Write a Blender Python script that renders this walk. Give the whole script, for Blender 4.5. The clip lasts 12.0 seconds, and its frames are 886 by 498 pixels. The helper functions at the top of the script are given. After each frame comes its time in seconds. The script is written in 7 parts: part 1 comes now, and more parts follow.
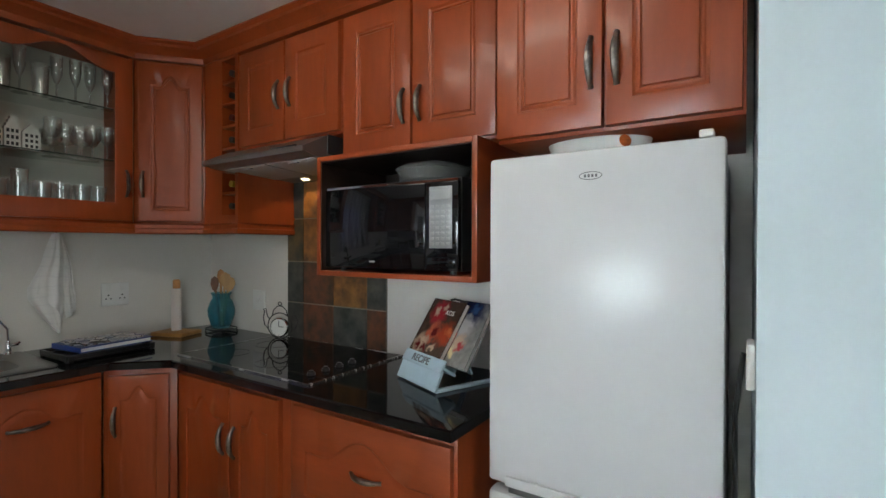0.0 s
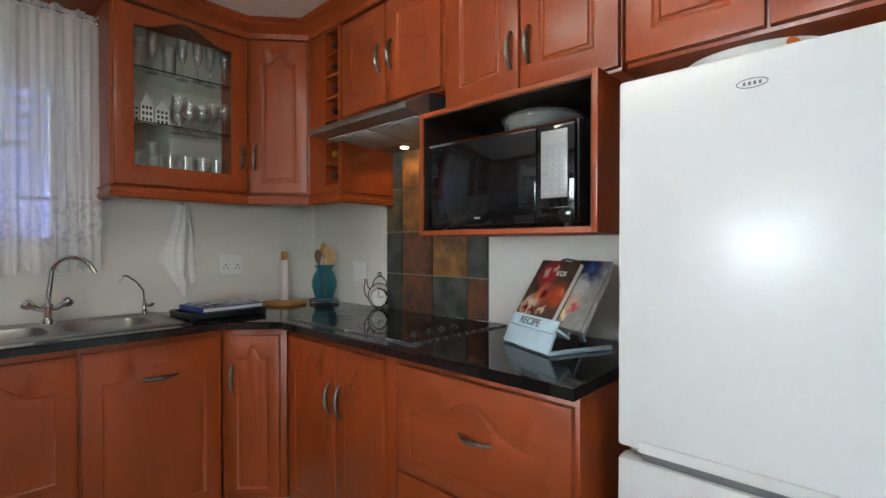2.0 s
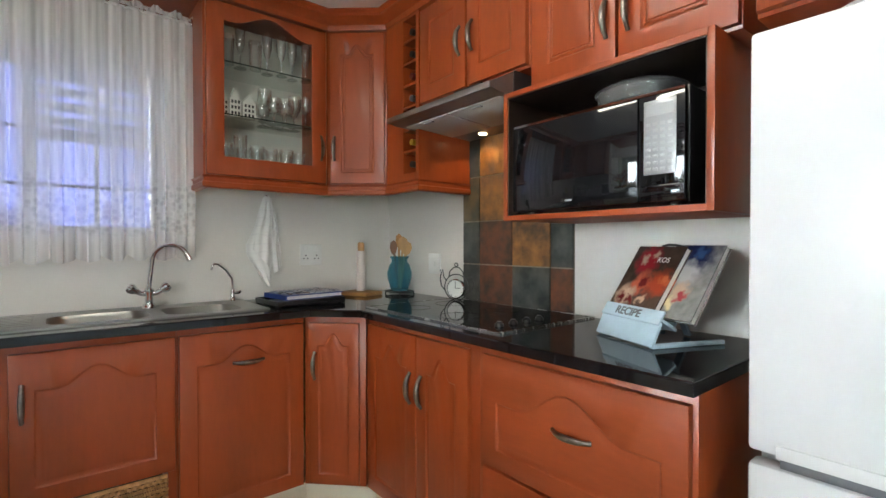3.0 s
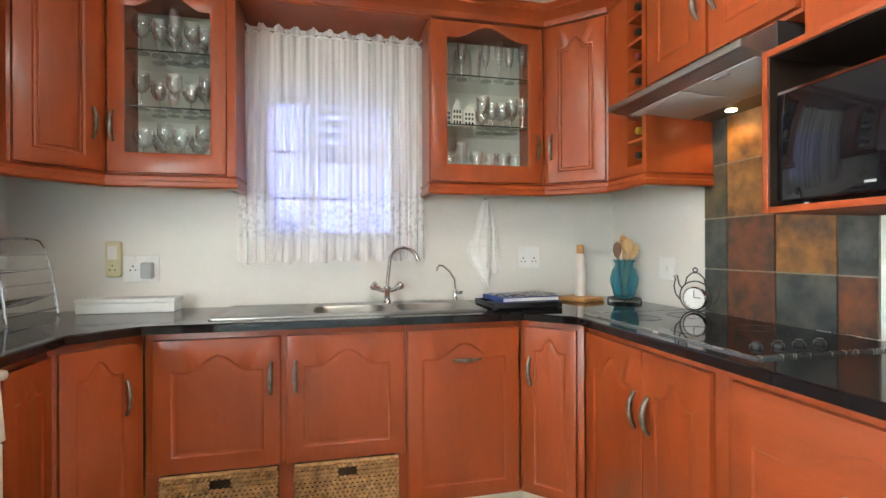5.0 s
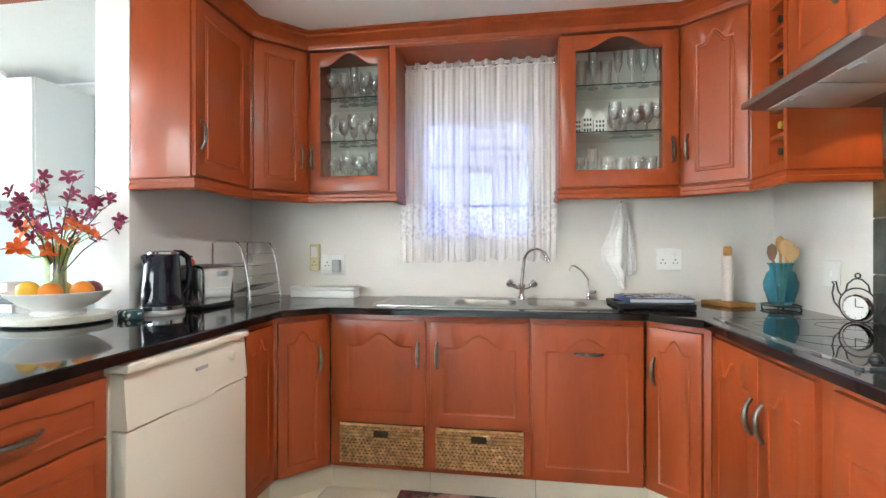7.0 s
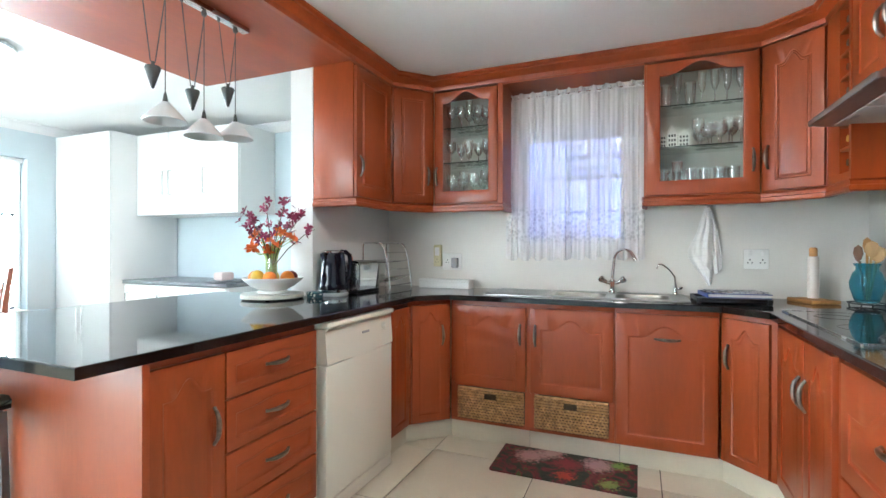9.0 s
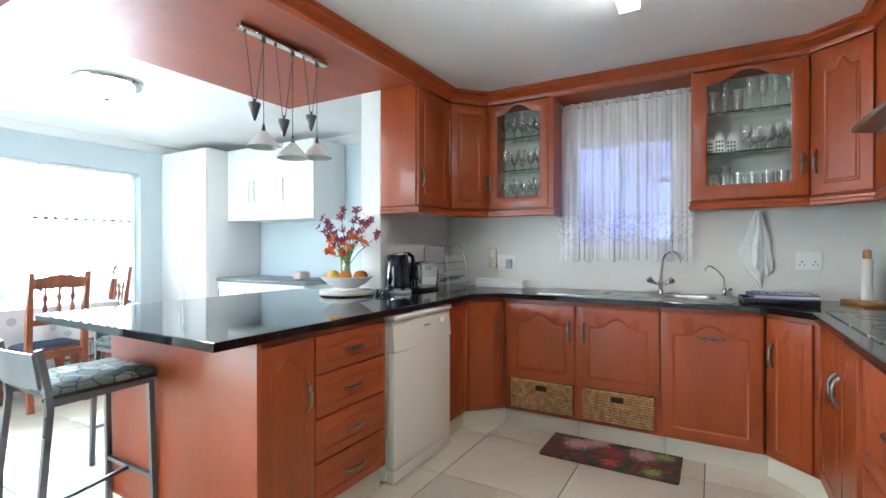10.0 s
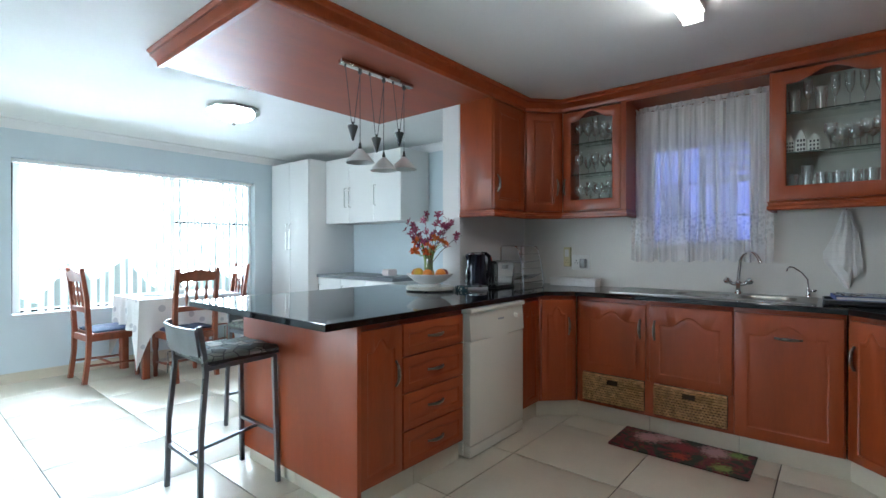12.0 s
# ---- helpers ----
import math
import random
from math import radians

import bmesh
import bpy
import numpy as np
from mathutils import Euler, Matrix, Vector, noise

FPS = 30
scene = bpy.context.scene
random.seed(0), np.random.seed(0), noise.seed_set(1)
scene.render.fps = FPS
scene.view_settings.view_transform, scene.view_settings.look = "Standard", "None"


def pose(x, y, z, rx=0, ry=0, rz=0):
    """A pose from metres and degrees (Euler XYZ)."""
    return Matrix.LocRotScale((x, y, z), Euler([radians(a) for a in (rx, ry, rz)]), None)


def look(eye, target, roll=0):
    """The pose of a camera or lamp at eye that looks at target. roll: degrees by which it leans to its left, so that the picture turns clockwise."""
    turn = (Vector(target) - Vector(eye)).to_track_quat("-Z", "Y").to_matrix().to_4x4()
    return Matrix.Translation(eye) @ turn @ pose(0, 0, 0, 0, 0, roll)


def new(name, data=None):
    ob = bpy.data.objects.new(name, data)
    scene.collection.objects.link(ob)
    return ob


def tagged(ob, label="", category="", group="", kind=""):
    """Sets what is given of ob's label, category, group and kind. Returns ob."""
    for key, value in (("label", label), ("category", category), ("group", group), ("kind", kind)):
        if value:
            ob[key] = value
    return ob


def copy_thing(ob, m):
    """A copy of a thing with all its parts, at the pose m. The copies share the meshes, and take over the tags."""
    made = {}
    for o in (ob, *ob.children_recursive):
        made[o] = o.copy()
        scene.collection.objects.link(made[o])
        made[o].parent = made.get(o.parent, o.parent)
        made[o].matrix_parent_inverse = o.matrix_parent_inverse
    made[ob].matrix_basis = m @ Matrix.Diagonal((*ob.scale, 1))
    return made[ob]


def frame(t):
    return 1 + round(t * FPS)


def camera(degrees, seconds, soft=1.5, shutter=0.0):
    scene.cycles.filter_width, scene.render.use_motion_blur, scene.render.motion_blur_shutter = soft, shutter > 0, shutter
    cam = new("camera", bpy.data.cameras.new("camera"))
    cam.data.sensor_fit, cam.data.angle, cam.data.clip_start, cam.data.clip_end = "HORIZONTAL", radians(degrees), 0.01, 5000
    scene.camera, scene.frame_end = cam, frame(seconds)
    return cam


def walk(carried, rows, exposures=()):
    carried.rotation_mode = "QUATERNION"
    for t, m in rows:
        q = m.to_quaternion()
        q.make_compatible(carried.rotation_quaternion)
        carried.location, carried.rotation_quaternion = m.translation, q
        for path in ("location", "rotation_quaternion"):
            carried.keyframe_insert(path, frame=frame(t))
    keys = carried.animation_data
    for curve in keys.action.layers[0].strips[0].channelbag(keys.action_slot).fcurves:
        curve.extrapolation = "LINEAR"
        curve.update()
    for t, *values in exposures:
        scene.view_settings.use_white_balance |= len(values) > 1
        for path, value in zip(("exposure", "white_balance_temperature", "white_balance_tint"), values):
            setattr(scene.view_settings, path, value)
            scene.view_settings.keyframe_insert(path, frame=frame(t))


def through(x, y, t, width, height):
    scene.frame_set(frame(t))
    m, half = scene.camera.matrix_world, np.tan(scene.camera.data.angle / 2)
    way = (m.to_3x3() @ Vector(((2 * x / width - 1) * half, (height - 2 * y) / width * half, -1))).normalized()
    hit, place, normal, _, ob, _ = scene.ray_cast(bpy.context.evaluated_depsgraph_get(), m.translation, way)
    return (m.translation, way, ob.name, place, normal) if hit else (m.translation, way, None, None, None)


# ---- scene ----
cam = camera(86.6, 12.0)
PATH = [
    (0, (0.101, 0.379, 1.402), (-0.98, 2.062, 1.389), 0.2),
    (0.5, (0.072, 0.386, 1.357), (-1.073, 2.025, 1.34), 0.3),
    (1, (0.041, 0.403, 1.312), (-1.166, 1.998, 1.294), 0.2),
    (1.5, (0.011, 0.411, 1.285), (-1.269, 1.947, 1.263), 0.1),
    (2, (-0.016, 0.409, 1.255), (-1.381, 1.871, 1.235), 0.0),
    (2.5, (-0.065, 0.4, 1.219), (-1.512, 1.781, 1.197), -0.0),
    (4.5, (-0.219, 0.423, 1.195), (-2.094, 1.12, 1.19), -0.2),
    (5, (-0.192, 0.475, 1.192), (-2.144, 0.911, 1.193), -0.2),
    (5.5, (-0.146, 0.536, 1.193), (-2.137, 0.725, 1.197), -0.1),
    (6, (-0.093, 0.585, 1.196), (-2.093, 0.56, 1.197), -0.1),
    (6.5, (-0.002, 0.639, 1.2), (-1.994, 0.463, 1.199), -0.1),
    (7, (0.089, 0.687, 1.202), (-1.887, 0.378, 1.201), 0.0),
    (9, (0.636, 0.874, 1.209), (-1.21, 0.104, 1.204), 0.1),
    (9.5, (0.778, 0.947, 1.22), (-1.013, 0.057, 1.214), 0.1),
    (10, (0.882, 1.021, 1.227), (-0.851, 0.024, 1.221), 0.0),
    (10.5, (0.965, 1.096, 1.231), (-0.706, -0.002, 1.226), 0.0),
    (11, (1.015, 1.164, 1.234), (-0.598, -0.019, 1.226), -0.0),
    (11.5, (1.057, 1.196, 1.231), (-0.515, -0.04, 1.223), 0.0),
    (12, (1.096, 1.222, 1.236), (-0.436, -0.064, 1.226), -0.0),
]
EXPOSURES = [(0.0, -1.4, 6400, 10), (2.5, -0.68, 6450, 10), (4.5, 0.15, 6550, 10), (5.5, 0.38, 6600, 10), (7.0, 0.42, 6350, 10), (9.0, 0.22, 5950, 8), (9.5, 0.12, 5850, 8), (10.5, -0.25, 5750, 8), (12.0, -0.98, 5600, 8)]
walk(cam, [(t, look(eye, target, roll)) for t, eye, target, roll in PATH], EXPOSURES)

# ---- plan, in metres ----
WX, HY, CEIL = -2.667, 2.045, 2.384       # window wall, cooker wall, ceiling
DY, DX = -4.5, -2.9                       # dining window wall, dining side wall
TOP, UNDER = 0.914, 0.882                 # granite
SF, HF, PF = -2.14, 1.46, -0.42           # fronts of the sink, cooker and peninsula units
US, UH, UP = -2.37, 1.71, -0.66           # fronts of the wall units above them
EX = 3.4                                  # far side of the open room

# ---- light ----
world = bpy.data.worlds.new("world")
scene.world = world
world.use_nodes = True
wn = world.node_tree.nodes
sky = wn.new("ShaderNodeTexSky")
sky.sky_type, sky.sun_disc = "NISHITA", False
sky.sun_elevation, sky.sun_rotation = radians(63), radians(-11)
world.node_tree.links.new(sky.outputs[0], wn["Background"].inputs[0])
wn["Background"].inputs[1].default_value = 0.12
sun = new("sun", bpy.data.lights.new("sun", "SUN"))
sun.data.energy, sun.data.angle, sun.data.color = 1.2, radians(12), (1, 0.96, 0.9)
sun.matrix_basis = look((0, 0, 10), (1.0, -5.0, 0))


GARDEN, YARD, EAST_FILL = 225.0, 3.0, 23.0      # glow of the views outside, the last one added as fill light
spot = new("hood_bulb_glow", bpy.data.lights.new("hood_bulb_glow", "SPOT"))
spot.data.energy, spot.data.color, spot.data.spot_size, spot.data.shadow_soft_size = 1.8, (1, 0.64, 0.26), radians(125), 0.02
spot.matrix_basis = look((-1.75, 1.975, 1.705), (-1.72, 1.99, 0))

# ---- materials ----
def mat(name, colour, rough=0.5, metal=0.0, coat=0.0, vary=0.0, scale=6.0, bump=0.0, bump_scale=120.0, stretch=(1, 1, 1),
        second=None, transmission=0.0, emit=None, strength=0.0, ior=1.5, rough_vary=0.0, detail=6.0):
    """A surface with two scales of variation, in object space, shifted from object to object."""
    m = bpy.data.materials.new(name)
    m.use_nodes = True
    n, l = m.node_tree.nodes, m.node_tree.links
    p = n["Principled BSDF"]
    p.inputs["Base Color"].default_value = (*colour, 1)
    p.inputs["Roughness"].default_value = rough
    p.inputs["Metallic"].default_value = metal
    p.inputs["Coat Weight"].default_value = coat
    p.inputs["Coat Roughness"].default_value = 0.12
    p.inputs["Transmission Weight"].default_value = transmission
    p.inputs["IOR"].default_value = ior
    if emit:
        p.inputs["Emission Color"].default_value = (*emit, 1)
        p.inputs["Emission Strength"].default_value = strength
    if vary or bump or rough_vary or second:
        co, info = n.new("ShaderNodeTexCoord"), n.new("ShaderNodeObjectInfo")
        shift, mp = n.new("ShaderNodeVectorMath"), n.new("ShaderNodeMapping")
        mul = n.new("ShaderNodeMath")
        mul.operation, mul.inputs[1].default_value = "MULTIPLY", 37.0
        l.new(info.outputs["Random"], mul.inputs[0])
        l.new(co.outputs["Object"], shift.inputs[0])
        l.new(mul.outputs[0], shift.inputs[1])
        mp.inputs["Scale"].default_value = stretch
        l.new(shift.outputs[0], mp.inputs[0])
        big, fine = n.new("ShaderNodeTexNoise"), n.new("ShaderNodeTexNoise")
        big.inputs["Scale"].default_value, big.inputs["Detail"].default_value = scale, detail
        fine.inputs["Scale"].default_value, fine.inputs["Detail"].default_value = bump_scale, 4
        l.new(mp.outputs[0], big.inputs[0])
        l.new(mp.outputs[0], fine.inputs[0])
        if vary or second:
            mix = n.new("ShaderNodeMix")
            mix.data_type = "RGBA"
            ramp = n.new("ShaderNodeMapRange")
            ramp.inputs[1].default_value, ramp.inputs[2].default_value = 0.3, 0.7
            add = n.new("ShaderNodeMath")
            add.operation = "MULTIPLY_ADD"
            add.inputs[1].default_value, add.inputs[2].default_value = 0.35, -0.17
            l.new(fine.outputs[0], add.inputs[0])
            tot = n.new("ShaderNodeMath")
            l.new(big.outputs[0], tot.inputs[0])
            l.new(add.outputs[0], tot.inputs[1])
            l.new(tot.outputs[0], ramp.inputs[0])
            a = tuple(c * (1 - vary) for c in colour)
            b = second or tuple(min(1, c * (1 + vary)) for c in colour)
            mix.inputs[6].default_value, mix.inputs[7].default_value = (*a, 1), (*b, 1)
            l.new(ramp.outputs[0], mix.inputs[0])
            l.new(mix.outputs[2], p.inputs["Base Color"])
        if rough_vary:
            rr = n.new("ShaderNodeMapRange")
            rr.inputs[3].default_value, rr.inputs[4].default_value = max(0.02, rough - rough_vary), rough + rough_vary
            l.new(big.outputs[0], rr.inputs[0])
            l.new(rr.outputs[0], p.inputs["Roughness"])
        if bump:
            bp = n.new("ShaderNodeBump")
            bp.inputs["Strength"].default_value, bp.inputs["Distance"].default_value = bump, 0.002
            l.new(fine.outputs[0], bp.inputs["Height"])
            l.new(bp.outputs[0], p.inputs["Normal"])
    return m


WOOD = mat("cherry_veneer", (0.264, 0.0475, 0.0108), 0.34, coat=0.10, ior=1.42, vary=0.15, scale=2.2, bump=0.05, bump_scale=22, stretch=(3, 3, 0.6), rough_vary=0.06)
WOOD_H = mat("cherry_veneer_across", (0.264, 0.0475, 0.0108), 0.46, coat=0.0, ior=1.42, vary=0.15, scale=2.2, bump=0.05, bump_scale=22, stretch=(0.6, 3, 3), rough_vary=0.04)
WOOD_IN = mat("cabinet_inside", (0.20, 0.045, 0.016), 0.5, vary=0.2, scale=3, stretch=(5, 5, 0.6))
GREY_IN = mat("cabinet_back_lining", (0.66, 0.67, 0.61), 0.6, vary=0.06, scale=3)
GRANITE = mat("black_granite", (0.005, 0.005, 0.0055), 0.06, vary=0.4, scale=160, second=(0.011, 0.011, 0.012), rough_vary=0.02)
PAINT = mat("kitchen_wall_paint", (0.78, 0.755, 0.71), 0.6, vary=0.035, scale=2.2, bump=0.12, bump_scale=90)
BLUE = mat("pale_blue_wall_paint", (0.62, 0.705, 0.75), 0.6, vary=0.03, scale=2.0, bump=0.1, bump_scale=90)
WHITE_PAINT = mat("white_paint", (0.80, 0.80, 0.79), 0.55, vary=0.02, scale=2.0, bump=0.08, bump_scale=80)
CEILING = mat("ceiling_paint", (0.88, 0.88, 0.88), 0.8, vary=0.03, scale=1.2, bump=0.1, bump_scale=60)
TILE = mat("cream_floor_tile", (0.61, 0.56, 0.45), 0.36, vary=0.05, scale=4.0, bump=0.02, bump_scale=60, rough_vary=0.05)
GROUT = mat("grey_grout", (0.13, 0.115, 0.095), 0.9, vary=0.15, scale=20)
APPLIANCE = mat("white_enamel", (0.63, 0.63, 0.645), 0.22, ior=1.38, vary=0.015, scale=2.0, bump=0.05, bump_scale=30, rough_vary=0.04)
CREAM = mat("ivory_enamel", (0.78, 0.75, 0.66), 0.3, vary=0.02, scale=3.0, bump=0.02, bump_scale=200)
WHITE_UNIT = mat("white_melamine", (0.87, 0.87, 0.86), 0.3, vary=0.015, scale=2)
GREY_TOP = mat("grey_speckled_laminate", (0.16, 0.17, 0.19), 0.3, vary=0.3, scale=90)
STEEL = mat("brushed_steel", (0.60, 0.59, 0.57), 0.26, metal=1.0, vary=0.06, scale=8, bump=0.03, bump_scale=60, stretch=(1, 12, 1), rough_vary=0.08)
CHROME = mat("chrome", (0.75, 0.75, 0.76), 0.07, metal=1.0, vary=0.02, scale=5)
PEWTER = mat("antique_pewter", (0.21, 0.19, 0.175), 0.33, metal=1.0, vary=0.35, scale=30, bump=0.03, rough_vary=0.1)
GREY_METAL = mat("grey_painted_steel", (0.17, 0.18, 0.20), 0.38, metal=0.7, vary=0.1, scale=12, bump=0.03)
BLACK = mat("black_plastic", (0.012, 0.012, 0.013), 0.3, vary=0.2, scale=20, bump=0.02)
GLOSS_BLACK = mat("black_glass", (0.006, 0.006, 0.007), 0.04, vary=0.1, scale=5)
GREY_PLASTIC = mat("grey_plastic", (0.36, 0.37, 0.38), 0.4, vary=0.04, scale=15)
WHITE_PLASTIC = mat("white_plastic", (0.84, 0.84, 0.82), 0.35, vary=0.02, scale=10)
HOOD_GREY = mat("hood_silver_grey", (0.25, 0.235, 0.225), 0.36, metal=0.8, vary=0.08, scale=10, rough_vary=0.06)
PINE = mat("varnished_pine", (0.20, 0.052, 0.022), 0.35, coat=0.2, vary=0.25, scale=4, bump=0.05, bump_scale=30, stretch=(5, 5, 0.7))
LIGHT_WOOD = mat("light_wood", (0.45, 0.22, 0.07), 0.5, vary=0.25, scale=6, bump=0.06, bump_scale=40, stretch=(1, 5, 5))
PAPER = mat("white_paper", (0.80, 0.78, 0.75), 0.8, vary=0.03, scale=12, bump=0.1, bump_scale=150)


def pane_material(name, tint, gloss=0.04, grow=0.45, power_of=3.0, bloom=0.0):
    """Thin flat glass: mostly clear, with a mirror share that grows at grazing angles; bloom mixes in white for glints.
    """
    m = bpy.data.materials.new(name)
    m.use_nodes = True
    n, l = m.node_tree.nodes, m.node_tree.links
    n.remove(n["Principled BSDF"])
    clear, shine, mix, fres = n.new("ShaderNodeBsdfTransparent"), n.new("ShaderNodeBsdfGlossy"), n.new("ShaderNodeMixShader"), n.new("ShaderNodeLayerWeight")
    clear.inputs[0].default_value = (*tint, 1)
    shine.inputs["Roughness"].default_value = 0.02
    fres.inputs["Blend"].default_value = 0.5
    power, share = n.new("ShaderNodeMath"), n.new("ShaderNodeMath")
    power.operation, power.inputs[1].default_value = "POWER", power_of
    share.operation, share.inputs[1].default_value, share.inputs[2].default_value = "MULTIPLY_ADD", grow, gloss
    l.new(fres.outputs["Facing"], power.inputs[0])
    l.new(power.outputs[0], share.inputs[0])
    l.new(share.outputs[0], mix.inputs[0])
    l.new(clear.outputs[0], mix.inputs[1])
    l.new(shine.outputs[0], mix.inputs[2])
    out = mix.outputs[0]
    # diffuse white painted in for the bright glints and caustics of glass
    if bloom:
        glint_white, glint_mix = n.new("ShaderNodeBsdfDiffuse"), n.new("ShaderNodeMixShader")
        glint_white.inputs[0].default_value = (0.9, 0.92, 0.92, 1)
        glint_mix.inputs[0].default_value = bloom
        l.new(out, glint_mix.inputs[1])
        l.new(glint_white.outputs[0], glint_mix.inputs[2])
        out = glint_mix.outputs[0]
    l.new(out, n["Material Output"].inputs[0])
    return m


PANE = pane_material("window_glass", (0.93, 0.96, 0.95))
GLASS = pane_material("clear_glass", (0.965, 0.975, 0.97), 0.12, 0.55, 2.0, 0.04)


def cloth_material(name, colour, sheer=0.0, lace=0.0, through=0.4, lace_z=(0, 0), streak=0.0):
    """Thin cloth: part diffuse, part let through; lace opens a pattern of small holes below a height."""
    m = bpy.data.materials.new(name)
    m.use_nodes = True
    n, l = m.node_tree.nodes, m.node_tree.links
    n.remove(n["Principled BSDF"])
    dif, tra, clear = n.new("ShaderNodeBsdfDiffuse"), n.new("ShaderNodeBsdfTranslucent"), n.new("ShaderNodeBsdfTransparent")
    a, b = n.new("ShaderNodeMixShader"), n.new("ShaderNodeMixShader")
    dif.inputs[0].default_value = tra.inputs[0].default_value = (*colour, 1)
    a.inputs[0].default_value, b.inputs[0].default_value = through, sheer
    l.new(dif.outputs[0], a.inputs[1])
    l.new(tra.outputs[0], a.inputs[2])
    l.new(a.outputs[0], b.inputs[1])
    l.new(clear.outputs[0], b.inputs[2])
    l.new(b.outputs[0], n["Material Output"].inputs[0])
    co = n.new("ShaderNodeTexCoord")
    weave = n.new("ShaderNodeTexNoise")
    weave.inputs["Scale"].default_value = 220
    l.new(co.outputs["Object"], weave.inputs[0])
    bp = n.new("ShaderNodeBump")
    bp.inputs["Strength"].default_value, bp.inputs["Distance"].default_value = 0.15, 0.001
    l.new(weave.outputs[0], bp.inputs["Height"])
    l.new(bp.outputs[0], dif.inputs["Normal"])
    if lace:
        sep, vor, band, hole, mul, add = (n.new("ShaderNodeSeparateXYZ"), n.new("ShaderNodeTexVoronoi"), n.new("ShaderNodeMapRange"),
                                          n.new("ShaderNodeMapRange"), n.new("ShaderNodeMath"), n.new("ShaderNodeMath"))
        l.new(co.outputs["Object"], sep.inputs[0])
        band.inputs[1].default_value, band.inputs[2].default_value = lace_z[1], lace_z[0]
        l.new(sep.outputs["Z"], band.inputs[0])
        vor.inputs["Scale"].default_value = 42
        l.new(co.outputs["Object"], vor.inputs["Vector"])
        hole.inputs[1].default_value, hole.inputs[2].default_value = 0.25, 0.6
        hole.inputs[3].default_value, hole.inputs[4].default_value = lace, 0.0
        l.new(vor.outputs["Distance"], hole.inputs[0])
        hem, both = n.new("ShaderNodeMapRange"), n.new("ShaderNodeMath")
        hem.inputs[1].default_value, hem.inputs[2].default_value = lace_z[0] - 0.22, lace_z[0] - 0.19
        l.new(sep.outputs["Z"], hem.inputs[0])
        both.operation = mul.operation = "MULTIPLY"
        l.new(band.outputs[0], both.inputs[0])
        l.new(hem.outputs[0], both.inputs[1])
        l.new(both.outputs[0], mul.inputs[0])
        l.new(hole.outputs[0], mul.inputs[1])
        wide, fold, folds = n.new("ShaderNodeMapping"), n.new("ShaderNodeTexNoise"), n.new("ShaderNodeMapRange")
        wide.inputs["Scale"].default_value = (1, 0, 0.03)
        l.new(co.outputs["Object"], wide.inputs[0])
        fold.inputs["Scale"].default_value, fold.inputs["Detail"].default_value = 19, 4
        l.new(wide.outputs[0], fold.inputs[0])
        folds.inputs[1].default_value, folds.inputs[2].default_value = 0.40, 0.66
        folds.inputs[3].default_value, folds.inputs[4].default_value = sheer - streak, sheer + streak
        l.new(fold.outputs[0], folds.inputs[0])
        l.new(folds.outputs[0], add.inputs[1])
        add.use_clamp = True
        l.new(mul.outputs[0], add.inputs[0])
        l.new(add.outputs[0], b.inputs[0])
    return m


BLIND = cloth_material("vertical_blind_cloth", (0.90, 0.90, 0.88), 0.0, through=0.5)


# ---- shape helpers ----
def box(bm, x0, x1, y0, y1, z0, z1, bevel=0.0, segments=2):
    made = bmesh.ops.create_cube(bm, size=1, matrix=Matrix.LocRotScale(((x0 + x1) / 2, (y0 + y1) / 2, (z0 + z1) / 2), None, (abs(x1 - x0), abs(y1 - y0), abs(z1 - z0))))
    if bevel:
        edges = {e for v in made["verts"] for e in v.link_edges}
        bmesh.ops.bevel(bm, geom=list(edges), offset=bevel, segments=segments, affect="EDGES", profile=0.5)
    return bm


def boxes(*rows, bevel=0.0):
    bm = bmesh.new()
    for r in rows:
        box(bm, *r, bevel=bevel)
    return bm


def lathe(profile, seg=24, bm=None, at=(0, 0, 0)):
    """A turned solid from (radius, height) rows, bottom to top or round a wall."""
    bm = bm or bmesh.new()
    rings = []
    for r, z in profile:
        if r < 1e-5:
            rings.append([bm.verts.new((at[0], at[1], at[2] + z))])
        else:
            rings.append([bm.verts.new((at[0] + r * math.cos(2 * math.pi * k / seg), at[1] + r * math.sin(2 * math.pi * k / seg), at[2] + z)) for k in range(seg)])
    for a, b in zip(rings, rings[1:]):
        for k in range(seg):
            q = [a[k % len(a)], a[(k + 1) % len(a)], b[(k + 1) % len(b)], b[k % len(b)]]
            q = list(dict.fromkeys(q))
            if len(q) > 2:
                bm.faces.new(q)
    return bm


